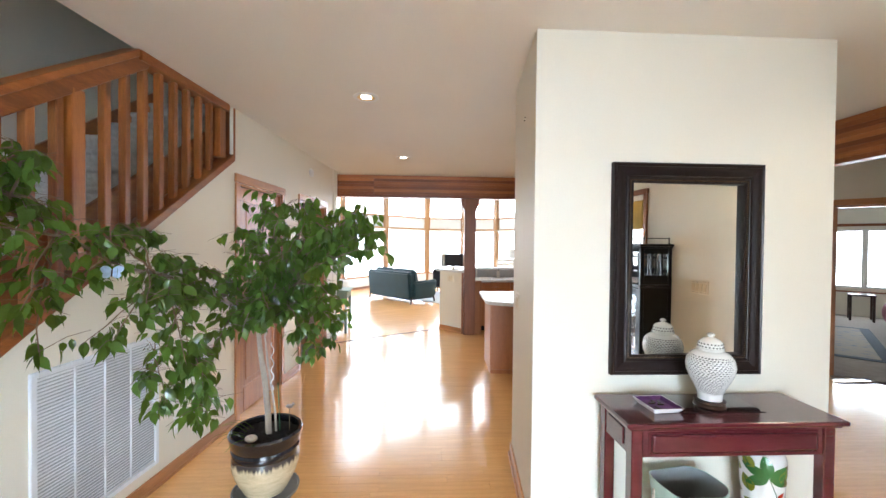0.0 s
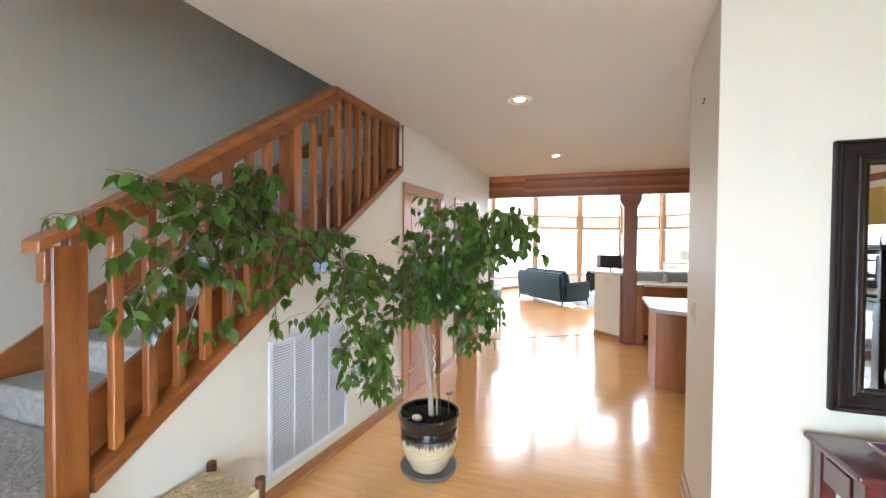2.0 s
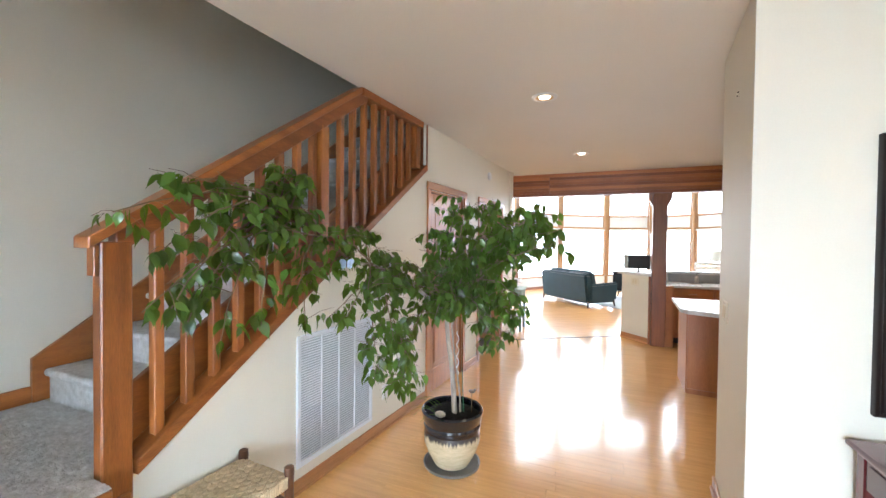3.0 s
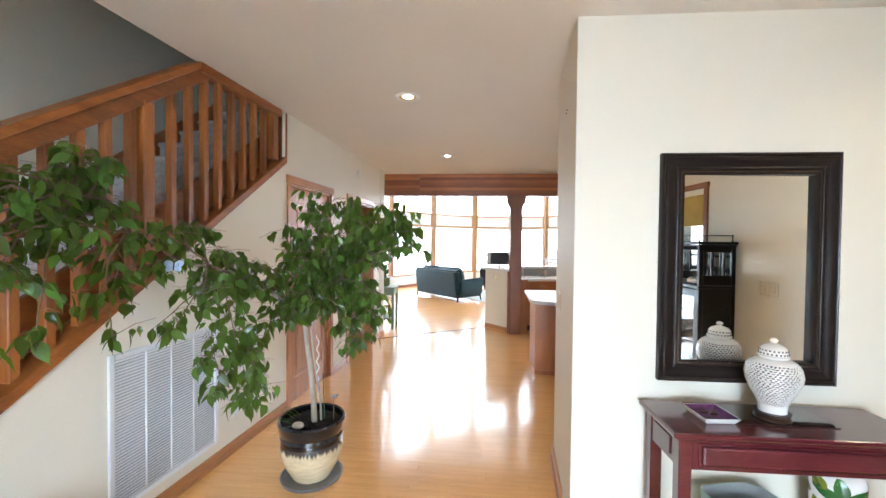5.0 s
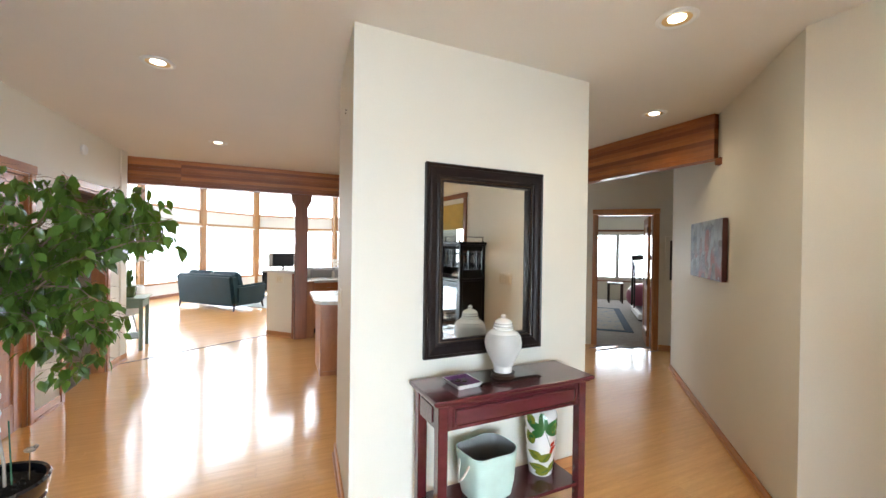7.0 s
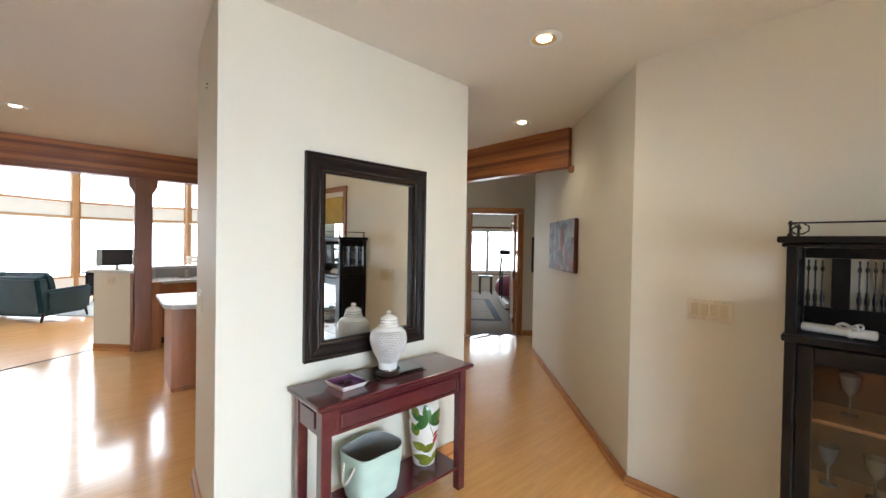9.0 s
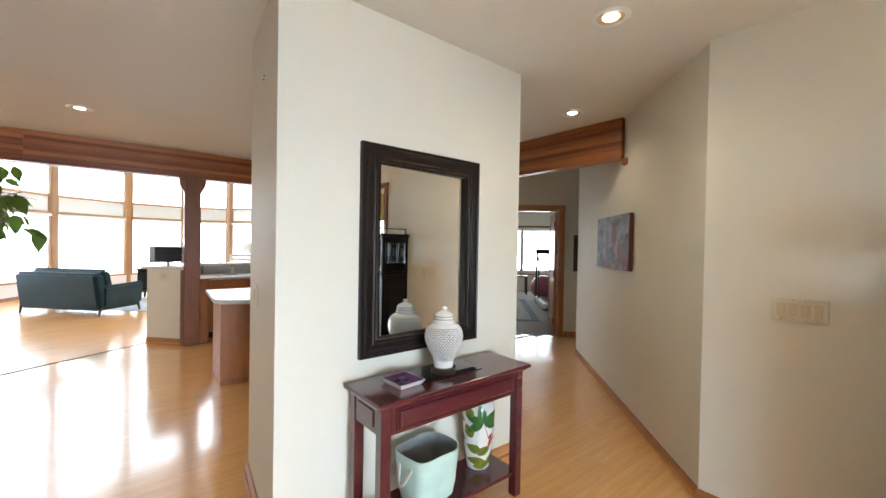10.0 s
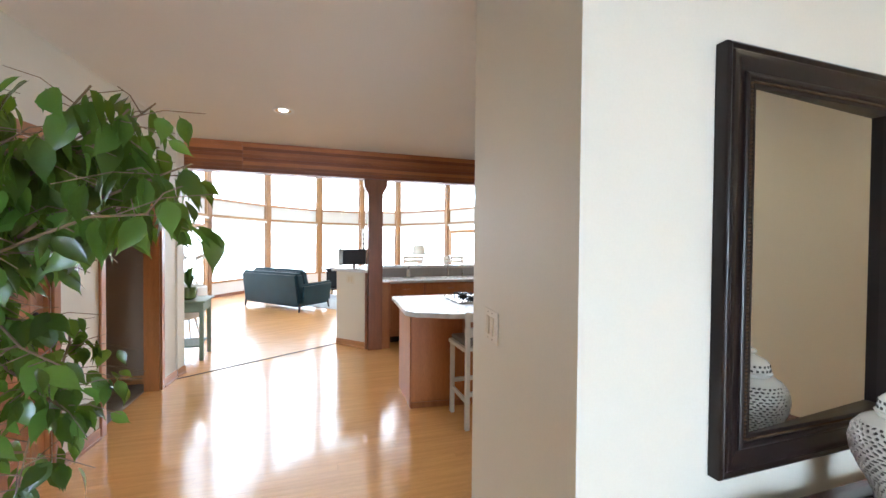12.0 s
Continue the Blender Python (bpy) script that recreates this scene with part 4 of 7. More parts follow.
for j in range(NR - 1):
    for i in range(NS):
        ring = []
        for jj, ii in ((j, i), (j, i + 1), (j + 1, i + 1), (j + 1, i)):
            u, z = grid[jj][ii % NS]
            ring.append((u + (1 if ii == NS else 0), z))
        if j % 2:
            ring[2], ring[3] = [(grid[j + 1][(i + 1 + k) % NS][0] + (1 if i + 1 + k >= NS else 0), grid[j + 1][(i + 1 + k) % NS][1]) for k in (1, 0)]
        mu, mz = sum(p[0] for p in ring) / 4, sum(p[1] for p in ring) / 4
        outer = []
        for k in range(4):
            p, q = ring[k], ring[(k + 1) % 4]
            outer += [p, ((p[0] + q[0]) / 2, (p[1] + q[1]) / 2)]
        turn_, long_, thin = random.uniform(0, math.pi), random.uniform(0.44, 0.52), random.uniform(0.25, 0.34)
        inner = []
        for u, z in outer:
            dx, dz = (u - mu) * NS, (z - mz) / 0.0103
            a = math.atan2(dz, dx) - turn_
            ex, ez = long_ * math.cos(a), thin * math.sin(a)
            inner.append((mu + (ex * math.cos(turn_) - ez * math.sin(turn_)) / NS, mz + (ex * math.sin(turn_) + ez * math.cos(turn_)) * 0.0103))
        vo_, vi, vd = [on_body(*p) for p in outer], [on_body(*p) for p in inner], [on_body(*p, 0.0035) for p in inner]
        for k in range(8):
            m_ = (k + 1) % 8
            bm.faces.new((vo_[k], vo_[m_], vi[m_], vi[k]))
            bm.faces.new((vi[k], vi[m_], vd[m_], vd[k]))
part("pierced_body", bm, PIERCED, jar, "pierced white lattice body")
part("foot", lathe([(0.050, 0.039), (0.050, 0.055), (0.053, 0.079), (0.045, 0.081)], 40), PORC, jar, smooth=True)
part("shoulder", lathe([(0.080, 0.2845), (0.078, 0.290), (0.058, 0.304), (0.050, 0.306), (0.050, 0.314)], 40, close=False), PORC, jar, smooth=True)
lid = part("lid", lathe([(0.054, 0.312), (0.056, 0.318), (0.050, 0.322), (0.050, 0.335), (0.048, 0.352), (0.038, 0.366), (0.020, 0.376), (0.012, 0.379), (0.010, 0.384), (0.016, 0.390), (0.014, 0.398), (0.006, 0.404)], 32), PORC, jar, "domed white lid with a knob", True)
# small dark boxes on the lid paint the shade of its holes
bm = bmesh.new()
for k in range(22):
    for zz in (0.330, 0.346):
        a = 2 * math.pi * (k + (0.5 if zz > 0.34 else 0)) / 22
        r = 0.0505 if zz < 0.34 else 0.0490
        add_box(bm, (r * math.cos(a), r * math.sin(a), zz), (0.002, 0.006, 0.008), 0, Euler((0, 0, a)).to_matrix())
ob = part("lid_hole_shade", bm, HOLE_SHADE, lid)

SMOKED = bpy.data.materials.new("dark_smoked_glass")
SMOKED.use_nodes = True
_b = SMOKED.node_tree.nodes["Principled BSDF"]
_b.inputs["Base Color"].default_value, _b.inputs["Roughness"].default_value = (0.03, 0.018, 0.018, 1), 0.05
_b.inputs["Coat Weight"].default_value = 0.6
mat_plate = thing("glass_mat", pose(1.37, 2.075, TH), "dark glass mat under the jar on the console", "mat")
part("sheet", box2((-0.20, -0.105, 0.0005), (0.20, 0.105, 0.0035), 0.001), SMOKED, mat_plate)
tray = thing("trinket_tray", pose(1.09, 2.035, TH, 0, 0, 4), "small white square tray lined in purple", "tray")
PURPLE = material("purple_lining", (0.10, 0.02, 0.12), 0.5, vary=0.25, scale=30)
bm = bmesh.new()
o = [bm.verts.new((x * 0.060, y * 0.065, 0.001)) for x, y in ((-1, -1), (1, -1), (1, 1), (-1, 1))]
t = [bm.verts.new((x * 0.076, y * 0.082, 0.026)) for x, y in ((-1, -1), (1, -1), (1, 1), (-1, 1))]
ti = [bm.verts.new((x * 0.071, y * 0.077, 0.026)) for x, y in ((-1, -1), (1, -1), (1, 1), (-1, 1))]
oi = [bm.verts.new((x * 0.056, y * 0.061, 0.005)) for x, y in ((-1, -1), (1, -1), (1, 1), (-1, 1))]
bm.faces.new(o[::-1])
for i in range(4):
    j = (i + 1) % 4
    bm.faces.new((o[i], o[j], t[j], t[i]))
    bm.faces.new((t[i], t[j], ti[j], ti[i]))
    bm.faces.new((ti[i], ti[j], oi[j], oi[i])).material_index = 1
bm.faces.new(oi).material_index = 1
part("dish", bm, [PORC, PURPLE], tray)
part("lining", prism([(-0.062, -0.067), (0.062, -0.067), (0.062, 0.067), (-0.062, 0.067)], 0.009, 0.0105), PURPLE, tray, "purple lining")
for k in range(5):
    part("trinket", box((random.uniform(-0.035, 0.035), random.uniform(-0.04, 0.04), 0.014), (0.03, 0.012, 0.007), 0.002, Euler((0, 0, random.uniform(0, 3))).to_matrix()), random.choice((BRONZE, BEAD, DARKWOOD)), tray)

# fabric bag
MINT = material("mint_canvas", (0.55, 0.70, 0.61), 0.85, vary=0.07, scale=9, fine=420, bump=0.35, bump_dist=0.0015)
GREYIN = material("grey_lining", (0.33, 0.34, 0.33), 0.9, vary=0.06)
ROPE = material("cotton_rope", (0.62, 0.56, 0.46), 0.9, vary=0.15, scale=60, bump=0.4)
bag = thing("storage_bag", pose(1.245, 2.03, 0.147, 0, 0, 6), "mint green canvas storage bag with rope handles", "bag")
bm = bmesh.new()
rings = []
for z, hx, hy, rnd in ((0.004, 0.105, 0.085, 0.3), (0.02, 0.122, 0.098, 0.3), (0.09, 0.136, 0.108, 0.25), (0.17, 0.142, 0.112, 0.2), (0.235, 0.150, 0.118, 0.15), (0.262, 0.150, 0.119, 0.12)):
    ring = []
    for k in range(28):
        a = 2 * math.pi * k / 28
        c, s_ = math.cos(a), math.sin(a)
        e = 0.45
        x = hx * abs(c) ** e * (1 if c > 0 else -1)
        y = hy * abs(s_) ** e * (1 if s_ > 0 else -1)
        wob = 1 + 0.035 * noise.noise((x * 14, y * 14, z * 11)) * (z / 0.26)
        ring.append(bm.verts.new((x * wob, y * wob, z + 0.012 * noise.noise((x * 8, y * 8, 4)) * (z > 0.2))))
    rings.append(ring)
for a, b in zip(rings, rings[1:]):
    for k in range(28):
        bm.faces.new((a[k], a[(k + 1) % 28], b[(k + 1) % 28], b[k]))
bm.faces.new(rings[0][::-1])
inner = [[bm.verts.new((v.co.x * 0.965, v.co.y * 0.965, v.co.z - (0.0 if i == 0 else 0.02))) for v in rings[-1]] if i == 0 else [bm.verts.new((v.co.x * 0.88, v.co.y * 0.86, 0.012)) for v in rings[1]] for i in range(2)]
fi = []
for a, b in ((rings[-1], inner[0]), (inner[0], inner[1])):
    for k in range(28):
        f = bm.faces.new((a[k], a[(k + 1) % 28], b[(k + 1) % 28], b[k]))
        if b is inner[1]:
            f.material_index = 1
f = bm.faces.new(inner[1])
f.material_index = 1
bmesh.ops.recalc_face_normals(bm, faces=bm.faces)
part("body", bm, [MINT, GREYIN], bag, "mint canvas body with grey lining", True)
for sx in (-1, 1):
    pts_ = [(sx * (0.146 + 0.03 * math.sin(math.pi * k / 10)), -0.045 + 0.09 * k / 10, 0.215 - 0.085 * math.sin(math.pi * k / 10)) for k in range(11)]
    part("rope_handle", tube(pts_, 0.007, 0.007, 8), ROPE, bag, "cream rope handle", True)

# leaf-painted vase: paint is raised leaf shapes on a tapered body
vase = thing("leaf_vase", pose(1.66, 2.085, 0.147) @ Matrix.Diagonal((1.2, 1.2, 1.0, 1)), "white ceramic vase painted with green and red leaves", "vase")
VP = [(0.050, 0.0), (0.058, 0.01), (0.062, 0.05), (0.070, 0.14), (0.077, 0.24), (0.080, 0.32), (0.078, 0.36), (0.070, 0.385), (0.062, 0.392), (0.055, 0.386)]
part("body", lathe(VP, 36), PORC, vase, smooth=True)


def vase_r(z):
    for (r0, z0), (r1, z1) in zip(VP, VP[1:]):
        if z0 <= z <= z1:
            return r0 + (r1 - r0) * (z - z0) / max(1e-6, z1 - z0)
    return VP[-1][0]


LEAF_A = material("vase_dark_green", (0.035, 0.13, 0.03), 0.2, vary=0.1, coat=0.4)
LEAF_B = material("vase_olive_green", (0.20, 0.21, 0.02), 0.2, vary=0.15, coat=0.4)
LEAF_C = material("vase_red", (0.45, 0.035, 0.015), 0.2, vary=0.1, coat=0.4)


def vase_leaf(ang, z, length, width, turn, mat):
    bm = bmesh.new()
    n = 8
    rows = []
    for i in range(n + 1):
        u = i / n
        w = width * math.sin(math.pi * u ** 0.8) * 0.5
        row = []
        for s_ in (-1, 0, 1):
            lx, lz = s_ * w, (u - 0.5) * length
            x = lx * math.cos(turn) - lz * math.sin(turn)
            zz = min(0.383, max(0.004, z + lx * math.sin(turn) + lz * math.cos(turn)))
            r = vase_r(zz) + 0.0012
            a = ang + x / r
            row.append(bm.verts.new((r * math.cos(a), r * math.sin(a), zz)))
        rows.append(row)
    for a, b in zip(rows, rows[1:]):
        for k in range(2):
            bm.faces.new((a[k], a[k + 1], b[k + 1], b[k]))
    part("painted_leaf", bm, mat, vase)


def vase_stem(a0, z0, a1, z1, mat, w=0.0016):
    pts_ = []
    for i in range(7):
        u = i / 6
        a, z = a0 + (a1 - a0) * u, z0 + (z1 - z0) * u
        r = vase_r(z) + 0.001
        pts_.append((r * math.cos(a), r * math.sin(a), z))
    part("painted_stem", tube(pts_, w, w, 5), mat, vase)


va = radians(-122)
# a five-fingered dark leaf on a stem, olive ovals with dark rims, and red buds
for turn_ in (0.15, -1.05, 1.25, 2.25, -2.0):
    l = 0.105
    vase_leaf(va + 0.1 - math.sin(turn_) * 0.052 / 0.078, 0.293 + math.cos(turn_) * 0.052, l, 0.046, turn_, LEAF_A)
vase_stem(va + 0.1, 0.29, va + 0.62, 0.17, LEAF_A)
for ang, z, l, w, tr in ((-0.85, 0.345, 0.075, 0.05, 0.9), (-0.85, 0.235, 0.085, 0.056, 0.4), (-0.55, 0.135, 0.085, 0.055, 1.2), (0.25, 0.125, 0.085, 0.050, -0.9), (-0.40, 0.062, 0.10, 0.048, 1.5), (0.20, 0.040, 0.10, 0.05, -1.3), (0.85, 0.30, 0.07, 0.045, -0.5), (0.9, 0.07, 0.08, 0.045, -0.6)):
    vase_leaf(va + ang, z, l, w, tr, LEAF_B)
    vase_stem(va + ang - math.sin(tr) * -0.02 / 0.075, z - math.cos(tr) * 0.04, va + ang + math.sin(tr) * -0.02 / 0.075, z + math.cos(tr) * 0.03, LEAF_A, 0.0022)
for ang, z, tr in ((0.72, 0.205, -0.7), (0.80, 0.180, -1.2), (0.66, 0.165, -0.3)):
    vase_leaf(va + ang, z, 0.042, 0.022, tr, LEAF_C)
for k in range(4):
    for z in (0.30, 0.19, 0.08):
        vase_leaf(va + 1.7 + 0.85 * k + z, z, 0.10, 0.05, 0.8 * (k - 1.5), LEAF_A if (k + int(z * 10)) % 2 else LEAF_B)

# ================= painting and far frame =================
CANVAS = bpy.data.materials.new("dabbed_painting")
CANVAS.use_nodes = True
nt = CANVAS.node_tree
tc = nt.nodes.new("ShaderNodeTexCoord")
mp = nt.nodes.new("ShaderNodeMapping")
mp.inputs["Scale"].default_value = (1.0, 1.0, 1.0)
nz = nt.nodes.new("ShaderNodeTexNoise")
nz.inputs["Scale"].default_value, nz.inputs["Detail"].default_value = 5.0, 9
vo = nt.nodes.new("ShaderNodeTexVoronoi")
vo.inputs["Scale"].default_value, vo.inputs["Randomness"].default_value = 38, 1.0
sep = nt.nodes.new("ShaderNodeSeparateXYZ")
nt.links.new(tc.outputs["Object"], mp.inputs[0])
for k in (nz, vo):
    nt.links.new(mp.outputs[0], k.inputs["Vector"])
nt.links.new(tc.outputs["Object"], sep.inputs[0])
hgt = nt.nodes.new("ShaderNodeMath")
hgt.operation = "MULTIPLY_ADD"
hgt.inputs[1].default_value, hgt.inputs[2].default_value = 1.1, -0.40
side = nt.nodes.new("ShaderNodeMath")
side.operation = "MULTIPLY_ADD"
side.inputs[1].default_value = 0.35
nt.links.new(sep.outputs["X"], side.inputs[0])
nt.links.new(sep.outputs["Z"], side.inputs[2])
nt.links.new(side.outputs[0], hgt.inputs[0])
su = nt.nodes.new("ShaderNodeMath")
su.operation = "MULTIPLY_ADD"
su.inputs[1].default_value = 0.9
nt.links.new(nz.outputs["Fac"], su.inputs[0])
nt.links.new(hgt.outputs[0], su.inputs[2])
blk = nt.nodes.new("ShaderNodeTexVoronoi")
blk.distance = "CHEBYCHEV"
blk.inputs["Scale"].default_value, blk.inputs["Randomness"].default_value = 11.0, 0.85
warp = nt.nodes.new("ShaderNodeMapping")
warp.inputs["Scale"].default_value = (1.0, 1.0, 0.55)
nt.links.new(tc.outputs["Object"], warp.inputs[0])
nt.links.new(warp.outputs[0], blk.inputs["Vector"])
cell = nt.nodes.new("ShaderNodeSeparateColor")
nt.links.new(blk.outputs["Color"], cell.inputs[0])
pick = nt.nodes.new("ShaderNodeMath")
pick.operation = "MULTIPLY_ADD"
pick.inputs[1].default_value = 0.55
nt.links.new(cell.outputs[0], pick.inputs[0])
low = nt.nodes.new("ShaderNodeMath")
low.operation = "MULTIPLY_ADD"
low.inputs[1].default_value, low.inputs[2].default_value = 0.62, -0.10
nt.links.new(su.outputs[0], low.inputs[0])
nt.links.new(low.outputs[0], pick.inputs[2])
rp = nt.nodes.new("ShaderNodeValToRGB")
els = rp.color_ramp.elements
els[0].position, els[0].color = 0.05, (0.30, 0.27, 0.25, 1)
els[1].position, els[1].color = 0.98, (0.26, 0.30, 0.38, 1)
for pos_, col in ((0.18, (0.035, 0.035, 0.05, 1)), (0.30, (0.24, 0.045, 0.045, 1)), (0.40, (0.20, 0.16, 0.18, 1)), (0.52, (0.05, 0.07, 0.11, 1)), (0.66, (0.34, 0.37, 0.43, 1)), (0.80, (0.17, 0.20, 0.27, 1))):
    e = els.new(pos_)
    e.color = col
nt.links.new(pick.outputs[0], rp.inputs[0])
mx = nt.nodes.new("ShaderNodeMix")
mx.data_type = "RGBA"
rv = nt.nodes.new("ShaderNodeMath")
rv.operation = "GREATER_THAN"
rv.inputs[1].default_value = 0.88
nt.links.new(vo.outputs["Color"], rv.inputs[0])
nt.links.new(rv.outputs[0], mx.inputs["Factor"])
nt.links.new(rp.outputs[0], mx.inputs["A"])
mx.inputs["B"].default_value = (0.34, 0.33, 0.34, 1)
nt.links.new(mx.outputs["Result"], nt.nodes["Principled BSDF"].inputs["Base Color"])
nt.nodes["Principled BSDF"].inputs["Roughness"].default_value = 0.45
bp = nt.nodes.new("ShaderNodeBump")
bp.inputs["Strength"].default_value, bp.inputs["Distance"].default_value = 0.5, 0.004
nt.links.new(vo.outputs["Distance"], bp.inputs["Height"])
nt.links.new(bp.outputs[0], nt.nodes["Principled BSDF"].inputs["Normal"])
pic = thing("canvas_painting", pose(3.403, 2.011, 1.245, 0, 0, 45), "unframed abstract canvas in slate blue and dull red", "painting")
part("canvas", box2((0, 0.006, 0), (0.93, 0.042, 0.505), 0.003), CANVAS, pic)
part("stretcher", box2((0.02, 0.002, 0.02), (0.91, 0.0055, 0.485)), WINWOOD, pic)
part("edge_wrap", box2((-0.004, 0.006, 0.004), (-0.0005, 0.040, 0.501)), material("dark_red_edge", (0.10, 0.03, 0.03), 0.5), pic, "dark red painted edge")
fr = thing("picture_frame", pose(*bed(-0.002, 1.77), 0.99, 0, 0, 135), "white framed dark picture on the far wall", "picture")
for lo, hi in (((0, 0, 0), (0.06, 0.025, 0.70)), ((0.36, 0, 0), (0.42, 0.025, 0.70)), ((0.06, 0, 0), (0.36, 0.025, 0.06)), ((0.06, 0, 0.64), (0.36, 0.025, 0.70))):
    part("frame_bar", box2([lo[0] - 0.42 + 0.0005, lo[1] + 0.001, lo[2] + 0.0005], [hi[0] - 0.42 - 0.0005, hi[1], hi[2] - 0.0005], 0.003), PAINT, fr)
part("picture_sheet", box2((-0.36, 0.002, 0.06), (-0.06, 0.010, 0.64)), material("dark_print", (0.05, 0.04, 0.035), 0.4, vary=0.3, scale=12), fr)

# ================= cabinet =================
BLACKWOOD = wood("ebonised_wood", (0.005, 0.004, 0.004), (0.0025, 0.002, 0.002), 0.33, (8, 8, 1.2), coat=0.0, random_amount=0.1)
INNERWOOD = wood("shelf_wood", (0.16, 0.07, 0.03), (0.09, 0.035, 0.014), 0.4, (8, 1, 8), random_amount=0.2)
for m_, sp_ in ((BLACKWOOD, 0.28), (FRAMEBLK, 0.38)):
    m_.node_tree.nodes["Principled BSDF"].inputs["Specular IOR Level"].default_value = sp_
cab = thing("curio_cabinet", pose(2.605, 0.475, 0, 0, 0, 180), "black ebonised curio cabinet with glazed door and spindle gallery", "cabinet")
# local: x towards the room 0..0.34, y along the wall 0..0.92
CD, CW, CH, CS = 0.34, 0.95, 1.55, 1.128
part("back", box2((0, 0.02, 0.08), (0.014, CW - 0.02, CS), 0.002), BLACKWOOD, cab)
for y in (0.0, CW - 0.035):
    part("side_post", box2((CD - 0.04, y, 0), (CD, y + 0.035, CH - 0.045), 0.004), BLACKWOOD, cab)
    part("back_post", box2((0.0, y, 0), (0.035, y + 0.035, CH - 0.045), 0.004), BLACKWOOD, cab)
    part("side_panel", box2((0.036, y + 0.008, 0.08), (CD - 0.041, y + 0.026, CS - 0.02), 0.002), BLACKWOOD, cab)
part("base", box2((0.016, 0.036, 0.06), (CD - 0.005, CW - 0.036, 0.12), 0.004), BLACKWOOD, cab)
part("middle_shelf", box2((0.015, -0.01, CS - 0.018), (CD + 0.015, CW + 0.01, CS + 0.012), 0.006, 2), BLACKWOOD, cab)
part("top", box2((-0.0, -0.03, CH - 0.028), (CD + 0.03, CW + 0.03, CH), 0.008, 2), BLACKWOOD, cab)
part("top_moulding", box2((0.0, -0.015, CH - 0.045), (CD + 0.015, CW + 0.015, CH - 0.029), 0.005), BLACKWOOD, cab)
for z in (0.46, 0.78):
    part("inner_shelf", box2((0.016, 0.04, z), (CD - 0.06, CW - 0.04, z + 0.016), 0.002), INNERWOOD, cab, "brown wooden shelf")
for y in (0.04, CW / 2 + 0.002):
    d = part("door", box2((CD - 0.035, y, 0.13), (CD - 0.012, y + 0.05, CS - 0.03), 0.003), BLACKWOOD, cab, "glazed black door")
    part("door_stile", box2((CD - 0.035, y + CW / 2 - 0.095, 0.13), (CD - 0.012, y + CW / 2 - 0.045, CS - 0.03), 0.003), BLACKWOOD, d)
    for z0, z1 in ((0.13, 0.20), (CS - 0.10, CS - 0.03)):
        part("door_rail", box2((CD - 0.034, y + 0.051, z0), (CD - 0.013, y + CW / 2 - 0.096, z1), 0.003), BLACKWOOD, d)
    pn = part("pane", box2((CD - 0.026, y + 0.051, 0.201), (CD - 0.023, y + CW / 2 - 0.096, CS - 0.101)), PANE, d)
    pn.visible_shadow = False
    part("knob", lathe([(0.004, 0), (0.004, 0.012), (0.011, 0.016), (0.009, 0.024)], 12), BRONZE, d, smooth=True).matrix_basis = pose(CD - 0.011, CW / 2 + (-0.03 if y < 0.3 else 0.03), 0.66, 0, 90, 0)
SPIN = [(0.006, 0), (0.011, 0.008), (0.007, 0.018), (0.012, 0.035), (0.0125, 0.06), (0.007, 0.078), (0.010, 0.086), (0.005, 0.095), (0.005, 0.195), (0.011, 0.208), (0.011, 0.216), (0.005, 0.228), (0.006, 0.26)]
spin_me = to_mesh("spindle", lathe(SPIN, 8), BLACKWOOD, True)
part("gallery_rail", box2((0.036, 0.008, CH - 0.10), (CD - 0.041, 0.026, CH - 0.046), 0.003), BLACKWOOD, cab)
part("gallery_rail", box2((0.036, CW - 0.026, CH - 0.10), (CD - 0.041, CW - 0.008, CH - 0.046), 0.003), BLACKWOOD, cab)
part("gallery_rail", box2((0.008, 0.036, CH - 0.092), (0.024, CW - 0.036, CH - 0.046), 0.003), BLACKWOOD, cab)
part("gallery_board", box2((0.008, 0.036, CS + 0.0125), (0.024, CW - 0.036, CS + 0.105), 0.003), BLACKWOOD, cab)
for y in (0.017, CW - 0.017):
    part("gallery_board", box2((0.036, y - 0.009, CS + 0.0125), (CD - 0.041, y + 0.009, CS + 0.105), 0.003), BLACKWOOD, cab)
for k in range(5):
    part("back_upright", box2((0.006, 0.125 + 0.17 * k, CS + 0.106), (0.026, 0.185 + 0.17 * k, CH - 0.093), 0.003), BLACKWOOD, cab)
for k in range(7):
    for y in (0.017, CW - 0.017):
        ob = new("spindle", spin_me)
        ob.parent, ob.matrix_basis = cab, pose(0.056 + k * 0.037, y, CS + 0.105) @ Matrix.Diagonal((0.75, 0.75, 0.83, 1))
y = 0.048
while y < CW - 0.04:
    if not any(0.118 + 0.17 * k < y < 0.192 + 0.17 * k for k in range(5)):
        ob = new("spindle", spin_me)
        ob.parent, ob.matrix_basis = cab, pose(0.016, y, CS + 0.105) @ Matrix.Diagonal((0.65, 0.65, 0.83, 1))
    y += 0.0235
